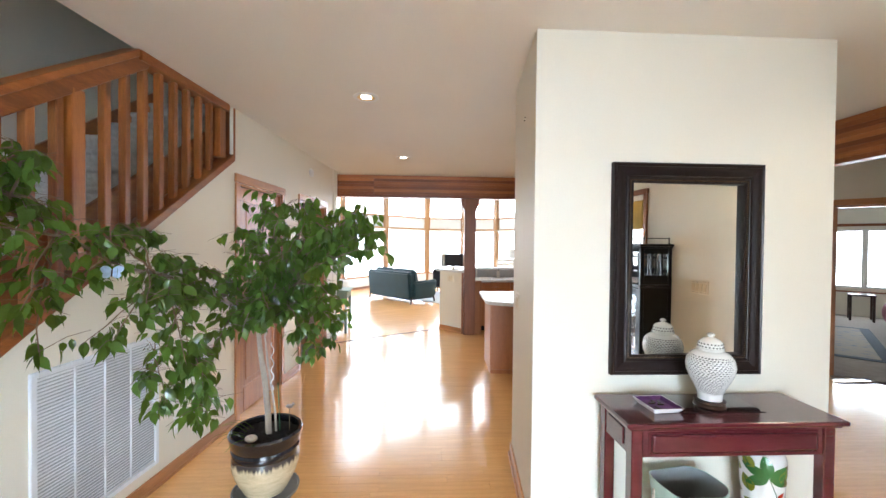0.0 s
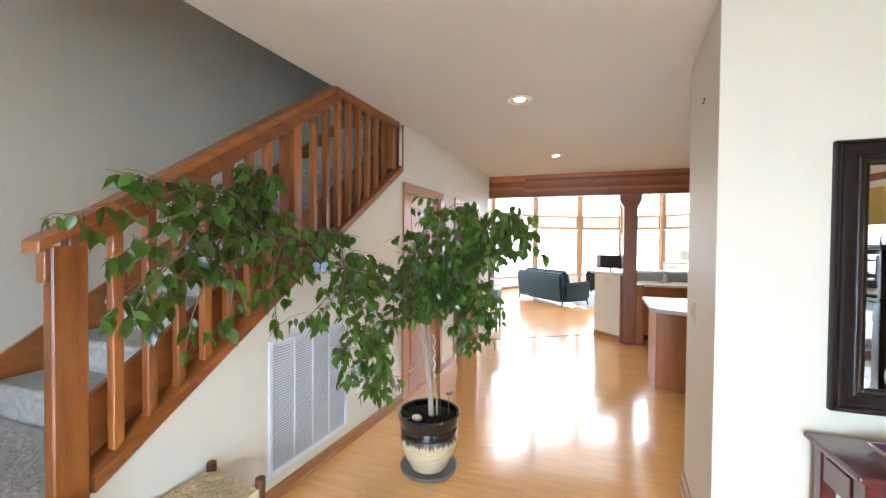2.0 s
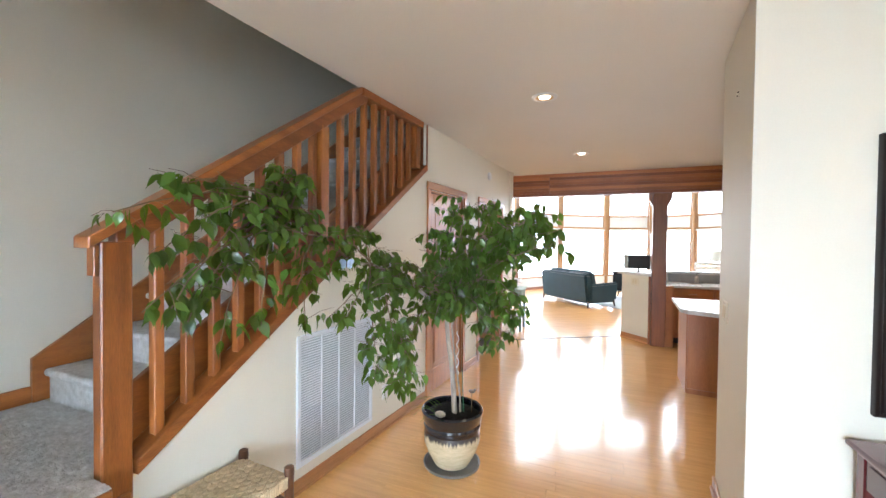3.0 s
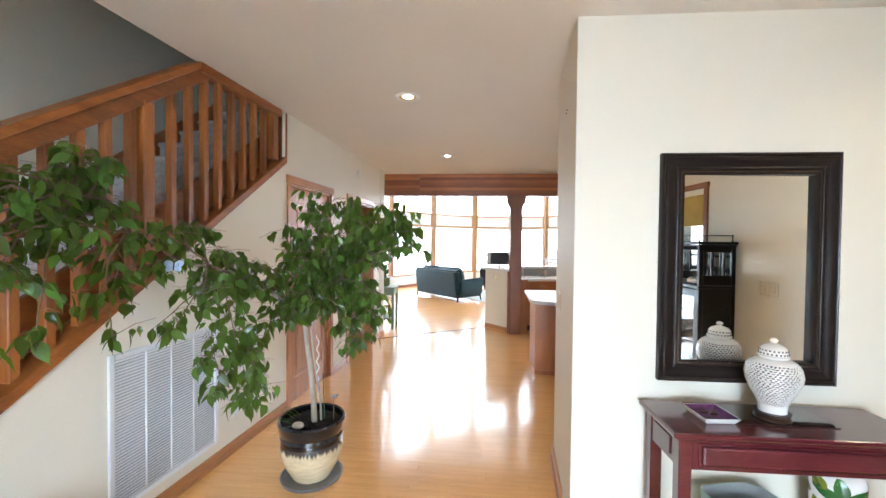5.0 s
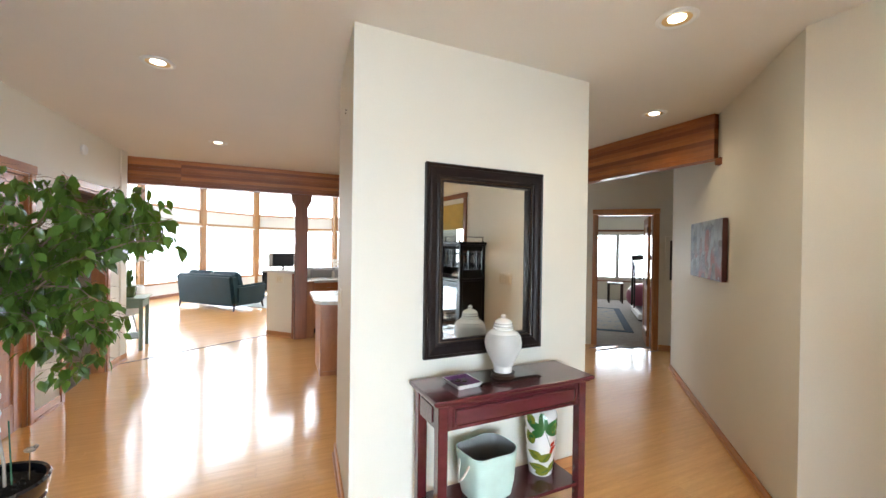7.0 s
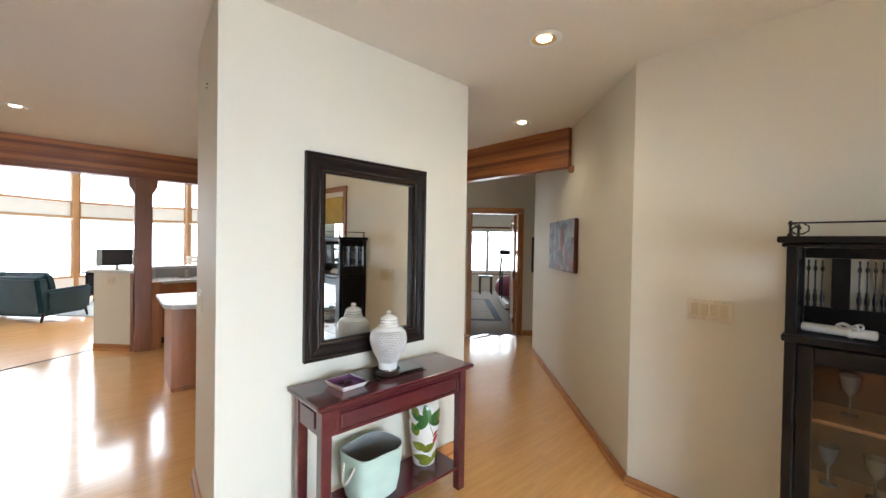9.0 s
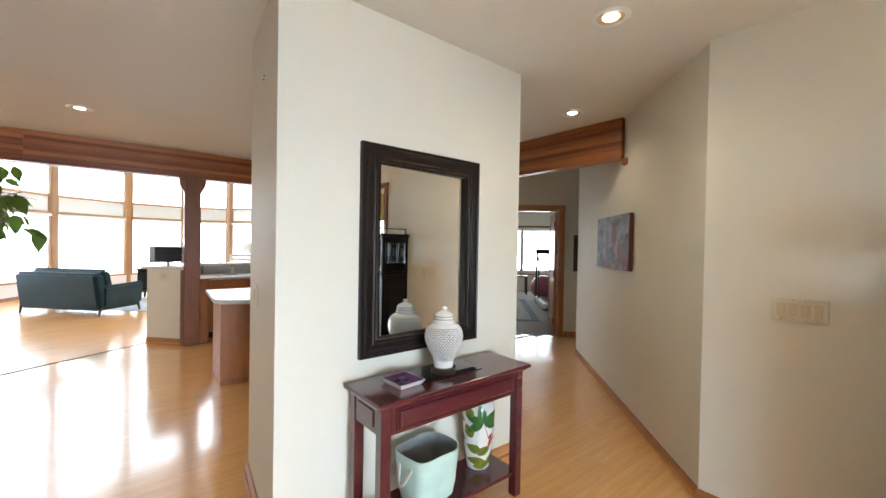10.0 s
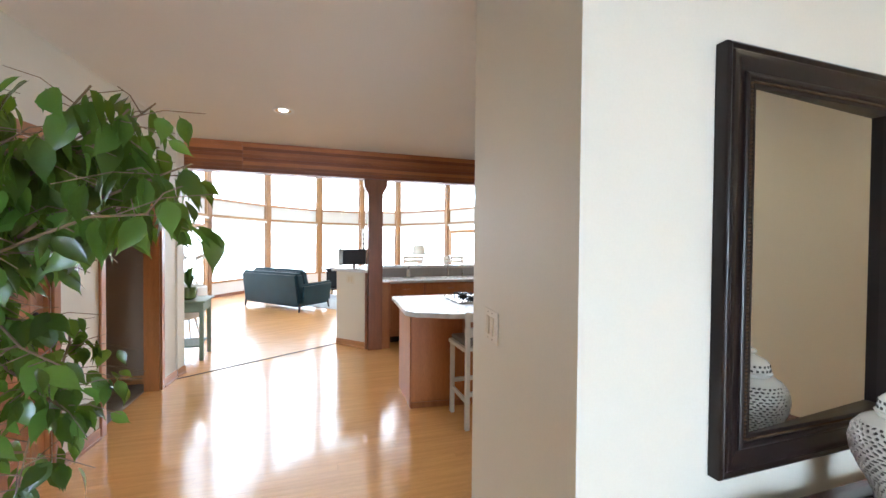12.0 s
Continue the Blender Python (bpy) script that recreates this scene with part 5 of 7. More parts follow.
# wire rail with scrolled ends on the top
IRON = material("black_iron", (0.012, 0.012, 0.013), 0.4, 0.6, vary=0.1)
rail_pts = [(0.03, 0.01, CH + 0.055), (CD - 0.0, 0.01, CH + 0.055), (CD - 0.0, CW - 0.01, CH + 0.055), (0.03, CW - 0.01, CH + 0.055)]
part("gallery_wire", tube(rail_pts, 0.004, 0.004, 6), IRON, cab)
for x, y in ((CD - 0.0, 0.01), (CD - 0.0, 0.32), (CD - 0.0, 0.63), (CD - 0.0, CW - 0.01), (0.03, 0.01), (0.03, CW - 0.01)):
    part("wire_post", lathe([(0.010, 0.0), (0.010, 0.008), (0.005, 0.012), (0.005, 0.045), (0.009, 0.052), (0.004, 0.064)], 8), IRON, cab).matrix_basis = pose(x, y, CH + 0.0005)
scroll = [(CD - 0.0, 0.012 + 0.022 + (0.006 + 0.0035 * k) * math.cos(k * 0.75), CH + 0.028 + (0.006 + 0.0022 * k) * math.sin(k * 0.75)) for k in range(11)]
part("scroll", tube(scroll, 0.004, 0.003, 6), IRON, cab)
roll = thing("ribboned_scroll", pose(2.605 - 0.255, 0.30, CS + 0.013, 0, 0, 78), "rolled white paper tied with a pale bow on the cabinet", "scroll")
PAPER = material("white_paper", (0.72, 0.70, 0.66), 0.6, vary=0.04, scale=20)
sp = bmesh.new()
ring0, ring1 = [], []
for k in range(40):
    a = k * 0.42
    r = 0.008 + 0.0008 * k * 0.45
    ring0.append(sp.verts.new((-0.09, r * math.cos(a), 0.023 + r * math.sin(a))))
    ring1.append(sp.verts.new((0.13, r * math.cos(a), 0.023 + r * math.sin(a))))
for k in range(39):
    sp.faces.new((ring0[k], ring0[k + 1], ring1[k + 1], ring1[k]))
part("paper_roll", sp, PAPER, roll, smooth=True)
part("ribbon", lathe([(0.0225, -0.006), (0.0235, -0.006), (0.0235, 0.006), (0.0225, 0.006)], 20), PORC, roll).matrix_basis = pose(-0.02, 0, 0.023, 0, 90, 0)
for a in (0.5, -0.5, 2.2, -2.2):
    loop = [(-0.02 + 0.045 * math.sin(math.pi * u / 8) * math.cos(a), 0.04 * math.sin(math.pi * u / 8) * math.sin(a), 0.047 + 0.010 * math.sin(2 * math.pi * u / 8)) for u in range(9)]
    part("bow_loop", tube(loop, 0.005, 0.004, 6), PORC, roll)
SMG = material("smoky_glassware", (0.07, 0.08, 0.085), 0.08, vary=0.1, coat=0.6)
for y, z, nm in ((0.16, 0.476, "glass_goblet"), (0.30, 0.476, "glass_goblet"), (0.62, 0.476, "glass_goblet"), (0.22, 0.796, "glass_goblet"), (0.70, 0.796, "glass_goblet")):
    g = thing(nm, pose(2.605 - 0.13, 0.50 - y, z), "pale glassware inside the cabinet", "glassware", "cabinet glassware")
    part("bowl", lathe([(0.030, 0.0005), (0.028, 0.006), (0.006, 0.012), (0.005, 0.08), (0.03, 0.11), (0.04, 0.17), (0.038, 0.17), (0.027, 0.112)], 20), SMG, g, smooth=True)



# ================= potted fig tree =================
BARK = material("pale_bark", (0.40, 0.33, 0.25), 0.8, vary=0.2, scale=20, fine=120, bump=0.5, bump_dist=0.003, stretch=(1, 1, 0.4))
TWIG = material("brown_twig", (0.20, 0.13, 0.06), 0.7, vary=0.2, scale=20)
SOIL = material("dark_soil", (0.022, 0.016, 0.012), 0.95, vary=0.5, scale=40, fine=180, bump=1.0, bump_dist=0.012)


def leaf_material(name, base, light):
    m = material(name, base, 0.24, vary=0.3, scale=18, fine=120, bump=0.05, random_amount=0.9, second=[c * 0.45 for c in base])
    nt = m.node_tree
    b = nt.nodes["Principled BSDF"]
    b.inputs["Transmission Weight"].default_value = 0.0
    tr = nt.nodes.new("ShaderNodeBsdfTranslucent")
    tr.inputs["Color"].default_value = (*light, 1)
    mx = nt.nodes.new("ShaderNodeMixShader")
    mx.inputs[0].default_value = 0.28
    nt.links.new(b.outputs[0], mx.inputs[1])
    nt.links.new(tr.outputs[0], mx.inputs[2])
    nt.links.new(mx.outputs[0], nt.nodes["Material Output"].inputs["Surface"])
    return m


LEAF = leaf_material("fig_leaf", (0.058, 0.116, 0.020), (0.28, 0.42, 0.03))
NAVY = material("black_glaze", (0.010, 0.010, 0.014), 0.12, vary=0.2, coat=0.7)
POTGLAZE = material("streaked_cream_glaze", (0.60, 0.50, 0.33), 0.25, vary=0.2, scale=5, fine=40, stretch=(2, 2, 9), second=(0.42, 0.34, 0.20), coat=0.5, bump=0.1)
# the dark rim glaze runs down over the cream in short drips
_nt = POTGLAZE.node_tree
_tc, _mp, _nz = _nt.nodes.new("ShaderNodeTexCoord"), _nt.nodes.new("ShaderNodeMapping"), _nt.nodes.new("ShaderNodeTexNoise")
_mp.inputs["Scale"].default_value = (60, 60, 5)
_nz.inputs["Scale"].default_value = 1.0
_sp, _ad, _rp, _mx = _nt.nodes.new("ShaderNodeSeparateXYZ"), _nt.nodes.new("ShaderNodeMath"), _nt.nodes.new("ShaderNodeValToRGB"), _nt.nodes.new("ShaderNodeMix")
_ad.operation, _ad.inputs[1].default_value, _mx.data_type = "MULTIPLY_ADD", 0.075, "RGBA"
_base = next(n for n in _nt.nodes if n.type == "VALTORGB" and n != _rp)
_nt.links.new(_tc.outputs["Object"], _mp.inputs[0])
_nt.links.new(_mp.outputs[0], _nz.inputs["Vector"])
_nt.links.new(_tc.outputs["Object"], _sp.inputs[0])
_nt.links.new(_nz.outputs["Fac"], _ad.inputs[0])
_nt.links.new(_sp.outputs["Z"], _ad.inputs[2])
_nt.links.new(_ad.outputs[0], _rp.inputs[0])
_rp.color_ramp.elements[0].position, _rp.color_ramp.elements[1].position = 0.245, 0.268
_rp.color_ramp.elements[0].color, _rp.color_ramp.elements[1].color = (0, 0, 0, 1), (1, 1, 1, 1)
_nt.links.new(_rp.outputs[0], _mx.inputs["Factor"])
_nt.links.new(_base.outputs[0], _mx.inputs["A"])
_mx.inputs["B"].default_value = (0.055, 0.045, 0.042, 1)
_nt.links.new(_mx.outputs["Result"], _nt.nodes["Principled BSDF"].inputs["Base Color"])
TX, TY = -0.985, 2.68
tree = thing("potted_fig_tree", pose(TX, TY, 0), "weeping fig tree with broad green leaves in a glazed pot", "plant")
part("saucer", lathe([(0.14, 0.0), (0.19, 0.003), (0.195, 0.022), (0.187, 0.024), (0.18, 0.010), (0.02, 0.009)], 40), material("grey_saucer", (0.16, 0.15, 0.14), 0.4, vary=0.1), tree, "grey saucer", True)
part("pot_lower", lathe([(0.108, 0.0115), (0.120, 0.016), (0.140, 0.05), (0.170, 0.11), (0.190, 0.17), (0.194, 0.22), (0.188, 0.26)], 48, close=False), POTGLAZE, tree, "cream streaked glaze", True)
part("pot_rim", lathe([(0.187, 0.238), (0.191, 0.255), (0.188, 0.272), (0.196, 0.285), (0.190, 0.300), (0.200, 0.318), (0.206, 0.352), (0.212, 0.378), (0.204, 0.390), (0.192, 0.384), (0.188, 0.33)], 48, close=False), NAVY, tree, "black glazed ribbed rim", True)
bm = bmesh.new()
for j in range(9):
    for i in range(28):
        a = 2 * math.pi * i / 28
        r = 0.19 * j / 8 + 0.0005
        bm.verts.new((r * math.cos(a), r * math.sin(a), 0.345 + 0.012 * noise.noise((r * 30 * math.cos(a), r * 30 * math.sin(a), 2)) + 0.02 * (1 - j / 8)))
bm.verts.ensure_lookup_table()
for j in range(8):
    for i in range(28):
        bm.faces.new([bm.verts[j * 28 + i], bm.verts[j * 28 + (i + 1) % 28], bm.verts[(j + 1) * 28 + (i + 1) % 28], bm.verts[(j + 1) * 28 + i]])
part("soil", bm, SOIL, tree, "dark potting soil", True)
bm = bmesh.new()
for k in range(120):
    a, r = random.uniform(0, 6.28), 0.17 * math.sqrt(random.random())
    add_box(bm, (r * math.cos(a), r * math.sin(a), 0.362), (random.uniform(0.006, 0.018), 0.007, 0.006), 0, Euler((random.random(), random.random(), random.uniform(0, 3))).to_matrix())
tagged(part("bark_mulch", bm, SOIL, tree), kind="stuff")

R = random.Random(7)
# trunk and limbs, in the tree's own frame
fork = Vector((-0.045, -0.02, 1.02))
trunk_pts = [(0.02, -0.01, 0.34), (0.012, -0.008, 0.50), (-0.005, -0.012, 0.68), (-0.03, -0.018, 0.86), tuple(fork)]
part("trunk", tube(trunk_pts, 0.019, 0.013, 12), BARK, tree, "pale slender trunk", True)
part("second_stem", tube([(0.055, 0.012, 0.34), (0.05, 0.014, 0.46), (0.036, 0.004, 0.60), (0.01, -0.004, 0.78), (-0.008, -0.006, 0.95), (0.03, 0.0, 1.10)], 0.007, 0.005, 10), BARK, tree, "thinner stem beside the trunk", True)


def limb(pts_, r0, r1):
    part("limb", tube(pts_, r0, r1, 7), BARK if r0 > 0.008 else TWIG, tree, "", True)
    return pts_


def arc(a, b, sag, n=8):
    a, b = Vector(a), Vector(b)
    return [a.lerp(b, i / n) + Vector((R.uniform(-0.012, 0.012), R.uniform(-0.012, 0.012), sag * math.sin(math.pi * i / n) + R.uniform(-0.01, 0.01))) for i in range(n + 1)]


# (start, end, lift, leaves per metre, droop) of the main sprays
SPRAYS = []
for end, lift in (((0.36, 0.12, 1.70), 0.10), ((0.14, -0.10, 1.76), 0.08), ((-0.08, 0.14, 1.80), 0.05), ((0.55, 0.10, 1.55), 0.14), ((0.28, -0.32, 1.50), 0.12), ((-0.10, -0.20, 1.62), 0.10),
                  ((-0.20, 0.16, 1.55), 0.08), ((0.40, -0.12, 1.28), 0.10), ((0.18, -0.42, 1.40), 0.12), ((0.60, -0.05, 1.62), 0.16), ((0.66, -0.20, 1.66), 0.16), ((0.52, -0.38, 1.60), 0.14), ((0.56, 0.02, 1.50), 0.16), ((0.30, 0.02, 1.80), 0.04), ((0.42, -0.44, 1.71), 0.06), ((0.62, -0.38, 1.71), 0.06), ((0.62, -0.14, 1.76), 0.06), ((0.36, -0.20, 1.79), 0.05), ((0.20, -0.28, 1.76), 0.05), ((-0.02, 0.06, 1.72), 0.05), ((0.46, 0.06, 1.78), 0.06), ((0.74, -0.30, 1.60), 0.12), ((0.70, -0.42, 1.50), 0.12), ((0.66, -0.34, 1.68), 0.08), ((0.60, -0.30, 1.66), 0.12), ((0.0, -0.02, 1.84), 0.02), 
                  ((-0.20, -0.30, 1.38), 0.10), ((-0.28, -0.48, 1.30), 0.10), ((0.22, 0.18, 1.20), 0.08), ((0.10, 0.22, 1.42), 0.06), ((0.30, -0.25, 1.03), 0.16), ((0.44, -0.05, 1.02), 0.18), ((0.02, -0.34, 1.06), 0.14), ((0.16, -0.38, 1.16), 0.14), ((0.50, -0.25, 1.20), 0.18), ((-0.12, -0.38, 0.98), 0.12), ((0.34, 0.12, 1.06), 0.14), ((0.24, -0.12, 1.10), 0.14)):
    SPRAYS.append((limb(arc(fork, end, lift), 0.006, 0.0018), 1.0))
main = limb(arc(fork, (-0.36, -0.72, 1.42), 0.08, 10), 0.014, 0.008)
main2 = limb(arc(main[-1], (-0.48, -1.25, 1.60), 0.10, 8), 0.008, 0.005)
for end, lift in (((-0.50, -1.50, 1.76), 0.08), ((-0.38, -1.72, 1.44), 0.14), ((-0.42, -1.55, 1.25), 0.12), ((-0.52, -1.10, 1.80), 0.05), ((-0.30, -1.35, 1.18), 0.10), ((-0.55, -0.92, 1.90), 0.06),
                  ((-0.35, -1.62, 1.24), 0.10), ((-0.55, -1.30, 1.75), 0.06), ((-0.33, -1.12, 1.30), 0.08), ((-0.50, -1.74, 1.60), 0.12), ((-0.40, -1.25, 1.50), 0.05), ((-0.30, -1.70, 1.30), 0.12), ((-0.28, -1.55, 1.18), 0.12), ((-0.32, -1.78, 1.30), 0.14), ((-0.45, -1.45, 1.62), 0.06), ((-0.44, -0.96, 1.86), 0.06), ((-0.38, -1.48, 1.36), 0.08), ((-0.36, -1.05, 1.14), 0.08), ((-0.46, -1.62, 1.72), 0.08)):
    SPRAYS.append((limb(arc(main2[R.randint(0, 6)], end, lift), 0.005, 0.002), 1.0))
for end, lift in (((-0.42, -0.62, 1.62), 0.06), ((-0.30, -0.80, 1.12), 0.10), ((-0.22, -0.60, 1.05), 0.10), ((-0.45, -0.90, 1.30), 0.08), ((-0.20, -0.75, 1.25), 0.08), ((-0.36, -0.45, 1.45), 0.06), ((-0.10, -0.62, 0.95), 0.12), ((-0.48, -0.72, 1.10), 0.1), ((-0.36, -0.95, 1.55), 0.06)):
    SPRAYS.append((limb(arc(main[R.randint(4, 9)], end, lift), 0.005, 0.002), 1.0))
# hanging tails
for a, end in (((-0.20, -0.45, 1.10), (-0.18, -0.44, 0.62)), ((0.40, 0.02, 1.25), (0.34, -0.10, 0.86)), ((-0.15, -0.50, 1.0), (-0.06, -0.52, 0.70)), ((-0.30, -0.55, 1.05), (-0.27, -0.52, 0.74))):
    SPRAYS.append((limb(arc(a, end, 0.02), 0.003, 0.0015), 1.2))


def leaf_template():
    bm = bmesh.new()
    rows = []
    prof = ((0.0, 0.05), (0.06, 0.06), (0.16, 0.60), (0.33, 1.0), (0.53, 0.92), (0.72, 0.52), (0.85, 0.16), (1.0, 0.02))
    for u, w in prof:
        x = -0.45 * u * u
        rows.append([(s_ * 0.5 * w, -u, x + 0.10 * abs(s_) * w - 0.03) for s_ in (-1, 0, 1)])
    return rows


LT = leaf_template()
LEAF_L, LEAF_W = 0.083, 0.039


def leaf_bm(bm, m, l, w):
    rows = [[bm.verts.new(m @ Vector((x * w, y * l, z * w))) for x, y, z in row] for row in LT]
    for a, b in zip(rows, rows[1:]):
        for k in range(2):
            bm.faces.new((a[k], a[k + 1], b[k + 1], b[k]))


single = bmesh.new()
leaf_bm(single, Matrix.Identity(4), LEAF_L, LEAF_W)
leaf_me = to_mesh("leaf", single, LEAF, True)
crown = bmesh.new()
twigs = bmesh.new()
poses = []
for pts_, dens in SPRAYS:
    pts_ = [Vector(p) for p in pts_]
    for k in range(2, len(pts_)):
        a, b = pts_[k - 1], pts_[k]
        for t_ in range((4 if R.random() < 0.35 else 3) if pts_[-1].y > -0.7 else (2 if R.random() < 0.65 else 1)):
            base = a.lerp(b, R.random())
            # a side twig with its own run of leaves
            az = R.uniform(0, 2 * math.pi)
            ln = R.uniform(0.07, 0.17)
            tip = base + Vector((math.cos(az) * ln, math.sin(az) * ln, R.uniform(-0.07, 0.05)))
            add_tube(twigs, [base, base.lerp(tip, 0.5) + Vector((0, 0, 0.012)), tip], 0.0015, 0.0009, 4)
            for q_ in range(R.randint(3, 4)):
                pos = base.lerp(tip, 0.25 + 0.75 * (q_ + R.random()) / 5)
                yaw = az + R.choice((-1, 1)) * R.uniform(0.3, 1.3)
                poses.append(Matrix.Translation(pos) @ Euler((0, 0, yaw + math.pi / 2)).to_matrix().to_4x4() @ Euler((R.uniform(0.55, 1.5), R.uniform(-0.8, 0.8), 0)).to_matrix().to_4x4() @ Matrix.Diagonal((*(3 * [R.uniform(0.55, 1.08)]), 1)))
for pts_, dens in SPRAYS:
    for q_ in range(6):
        yaw = R.uniform(0, 6.28)
        poses.append(Matrix.Translation(Vector(pts_[-1]).lerp(Vector(pts_[-2]), R.random())) @ Euler((0, 0, yaw)).to_matrix().to_4x4() @ Euler((R.uniform(0.8, 1.6), R.uniform(-0.5, 0.5), 0)).to_matrix().to_4x4() @ Matrix.Diagonal((*(3 * [R.uniform(0.6, 1.1)]), 1)))
# keep the crown clear of the railing
keep = [m for m in poses if TX + m.translation.x > left_x(TY + m.translation.y) + 0.07]
near = sorted(keep, key=lambda m: -(m.translation.x))
for i, m in enumerate(near):
    if i < 280:
        ob = new("leaf", leaf_me)
        ob.parent, ob.matrix_basis = tree, m
    else:
        leaf_bm(crown, m, LEAF_L, LEAF_W)
tagged(part("crown", crown, LEAF, tree, "mass of drooping green leaves", True), kind="stuff")
tagged(part("twig_mass", twigs, TWIG, tree), kind="stuff")

part("stake", tube([(0.075, 0.02, 0.35), (0.062, 0.02, 0.66)], 0.0035, 0.003, 8), material("green_stake", (0.03, 0.11, 0.04), 0.5), tree, "green plant stake")
wire = [(0.035 + 0.008 * math.cos(k * 1.1), 0.0 + 0.008 * math.sin(k * 1.1), 0.62 + 0.014 * k) for k in range(22)]
part("spiral_tie", tube(wire, 0.0035, 0.003, 6), PORC, tree, "white spiral plant tie", True)
for k in range(7):
    a = radians(150 + 14 * k)
    rr, hh = 0.14 + 0.012 * k, 0.035 + 0.012 * (k % 3)
    blade = [(0.12 * math.cos(a) + rr * u * math.cos(a + 0.5), 0.12 * math.sin(a) + rr * u * math.sin(a + 0.5), 0.36 + hh * math.sin(u * 2.6) + 0.02 * u) for u in (0, 0.2, 0.4, 0.6, 0.8, 1.0)]
    part("grass_blade", tube(blade, 0.0016, 0.0008, 5), LEAF, tree)
stone = thing("pebble", pose(TX - 0.045, TY - 0.11, 0.362), "smooth cream pebble on the soil", "pebble")
bm = bmesh.new()
bmesh.ops.create_icosphere(bm, subdivisions=3, radius=0.032)
for v in bm.verts:
    v.co = Vector((v.co.x * 1.15, v.co.y * 0.9, v.co.z * 0.62 + 0.014)) * (1 + 0.08 * noise.noise(v.co * 25))
part("stone", bm, material("cream_stone", (0.62, 0.52, 0.38), 0.5, vary=0.15, scale=30), stone, smooth=True)
bird = thing("garden_bird_ornament", pose(TX + 0.12, TY + 0.06, 0.35), "small bird ornament on a thin stick", "ornament")
part("stick", tube([(0, 0, 0), (0, 0, 0.13)], 0.0022), TWIG, bird)
bm = bmesh.new()
bmesh.ops.create_icosphere(bm, subdivisions=2, radius=0.016, matrix=Matrix.Translation((0, 0, 0.145)) @ Matrix.Diagonal((1.5, 0.8, 0.85, 1)))
bmesh.ops.create_icosphere(bm, subdivisions=2, radius=0.010, matrix=Matrix.Translation((0.022, 0, 0.158)))
part("body", bm, material("brown_bird", (0.30, 0.22, 0.15), 0.6, vary=0.3, scale=60), bird, smooth=True)
fly = thing("butterfly_ornament", pose(TX - 0.30, TY - 0.80, 1.40, 70, 0, 25) @ Matrix.Diagonal((0.75, 0.75, 0.75, 1)), "pale blue paper butterfly clipped in the tree", "ornament")
BLUE = material("pale_blue_wing", (0.42, 0.56, 0.72), 0.6, vary=0.12, scale=40)
for sx in (-1, 1):
    for l, w, an in ((0.055, 0.042, 0.6), (0.042, 0.034, -0.5)):
        bm = bmesh.new()
        pts2 = [(sx * (0.004 + l * 0.5 * (1 - math.cos(2 * math.pi * k / 14)) * 0.98), w * 0.5 * math.sin(2 * math.pi * k / 14)) for k in range(14)]
        rot_ = Matrix.Rotation(sx * an, 3, "Z")
        add_prism(bm, [(rot_ @ Vector((x, y, 0)))[:2] for x, y in pts2], 0.0, 0.0025)
        part("wing", bm, BLUE, fly)
part("body", tube([(0, -0.022, 0.002), (0, 0.022, 0.002)], 0.004, 0.003), DARKWOOD, fly)

# ================= rush bench =================
RUSH = material("woven_rush", (0.66, 0.51, 0.32), 0.8, vary=0.12, scale=30, fine=200, bump=0.4, random_amount=0.25)
BENCHWOOD = wood("walnut_bench", (0.10, 0.04, 0.018), (0.05, 0.018, 0.008), 0.35, (8, 8, 1))
bench = thing("rush_bench", pose(-1.40, 1.60, 0, 0, 0, 184 - 90), "low wooden bench with a woven rush seat", "bench")
# local x runs away from the far end along the wall (towards -y), local y towards the wall
bench.matrix_world = pose(-1.40, 1.60, 0, 0, 0, -94)
BLn, BWd, BH = 0.53, -0.32, 0.42
for x in (0.0, BLn):
    for y in (0.0, BWd):
        part("leg", lathe([(0.016, 0), (0.020, 0.05), (0.022, 0.2), (0.022, 0.40), (0.024, 0.43), (0.022, 0.455), (0.010, 0.462)], 14), BENCHWOOD, bench, smooth=True).matrix_basis = pose(x, y, 0)
for z in (0.14, 0.26):
    for y in (0.0, BWd):
        part("stretcher", tube([(0.02, y, z), (BLn - 0.02, y, z)], 0.010), BENCHWOOD, bench)
    for x in (0.0, BLn):
        part("stretcher", tube([(x, -0.02, z + 0.03), (x, BWd + 0.02, z + 0.03)], 0.010), BENCHWOOD, bench)
# basket weave: pairs of strands over and under
wv = box2((0.012, -0.312, BH - 0.035), (BLn - 0.012, -0.008, BH - 0.007), 0.006)
cell_x, cell_y = 0.034, 0.021
for i in range(int((BLn - 0.03) / cell_x)):
    for j in range(int(0.318 / cell_y)):
        x, y = 0.030 + i * cell_x, -0.012 - j * cell_y
        over = (i + j) % 2
        for k in range(3):
            dy = (k - 1) * 0.0062
            tilt_ = 0.42 if over else -0.42
            add_box(wv, (x + R.uniform(-0.001, 0.001), y + dy, BH - 0.004 + (0.0035 if k == 1 else 0.0)), (0.036, 0.0066, 0.010), 0.0028, Euler((0, 0.16 if over else -0.16, tilt_ + R.uniform(-0.05, 0.05))).to_matrix())
for i in range(int((BLn - 0.03) / 0.0125)):
    for y in (0.008, BWd - 0.008):
        add_box(wv, (0.022 + i * 0.0125, y, BH - 0.030), (0.0108, 0.011, 0.056), 0.003, Euler((R.uniform(-0.06, 0.06), R.uniform(-0.05, 0.05), 0)).to_matrix())
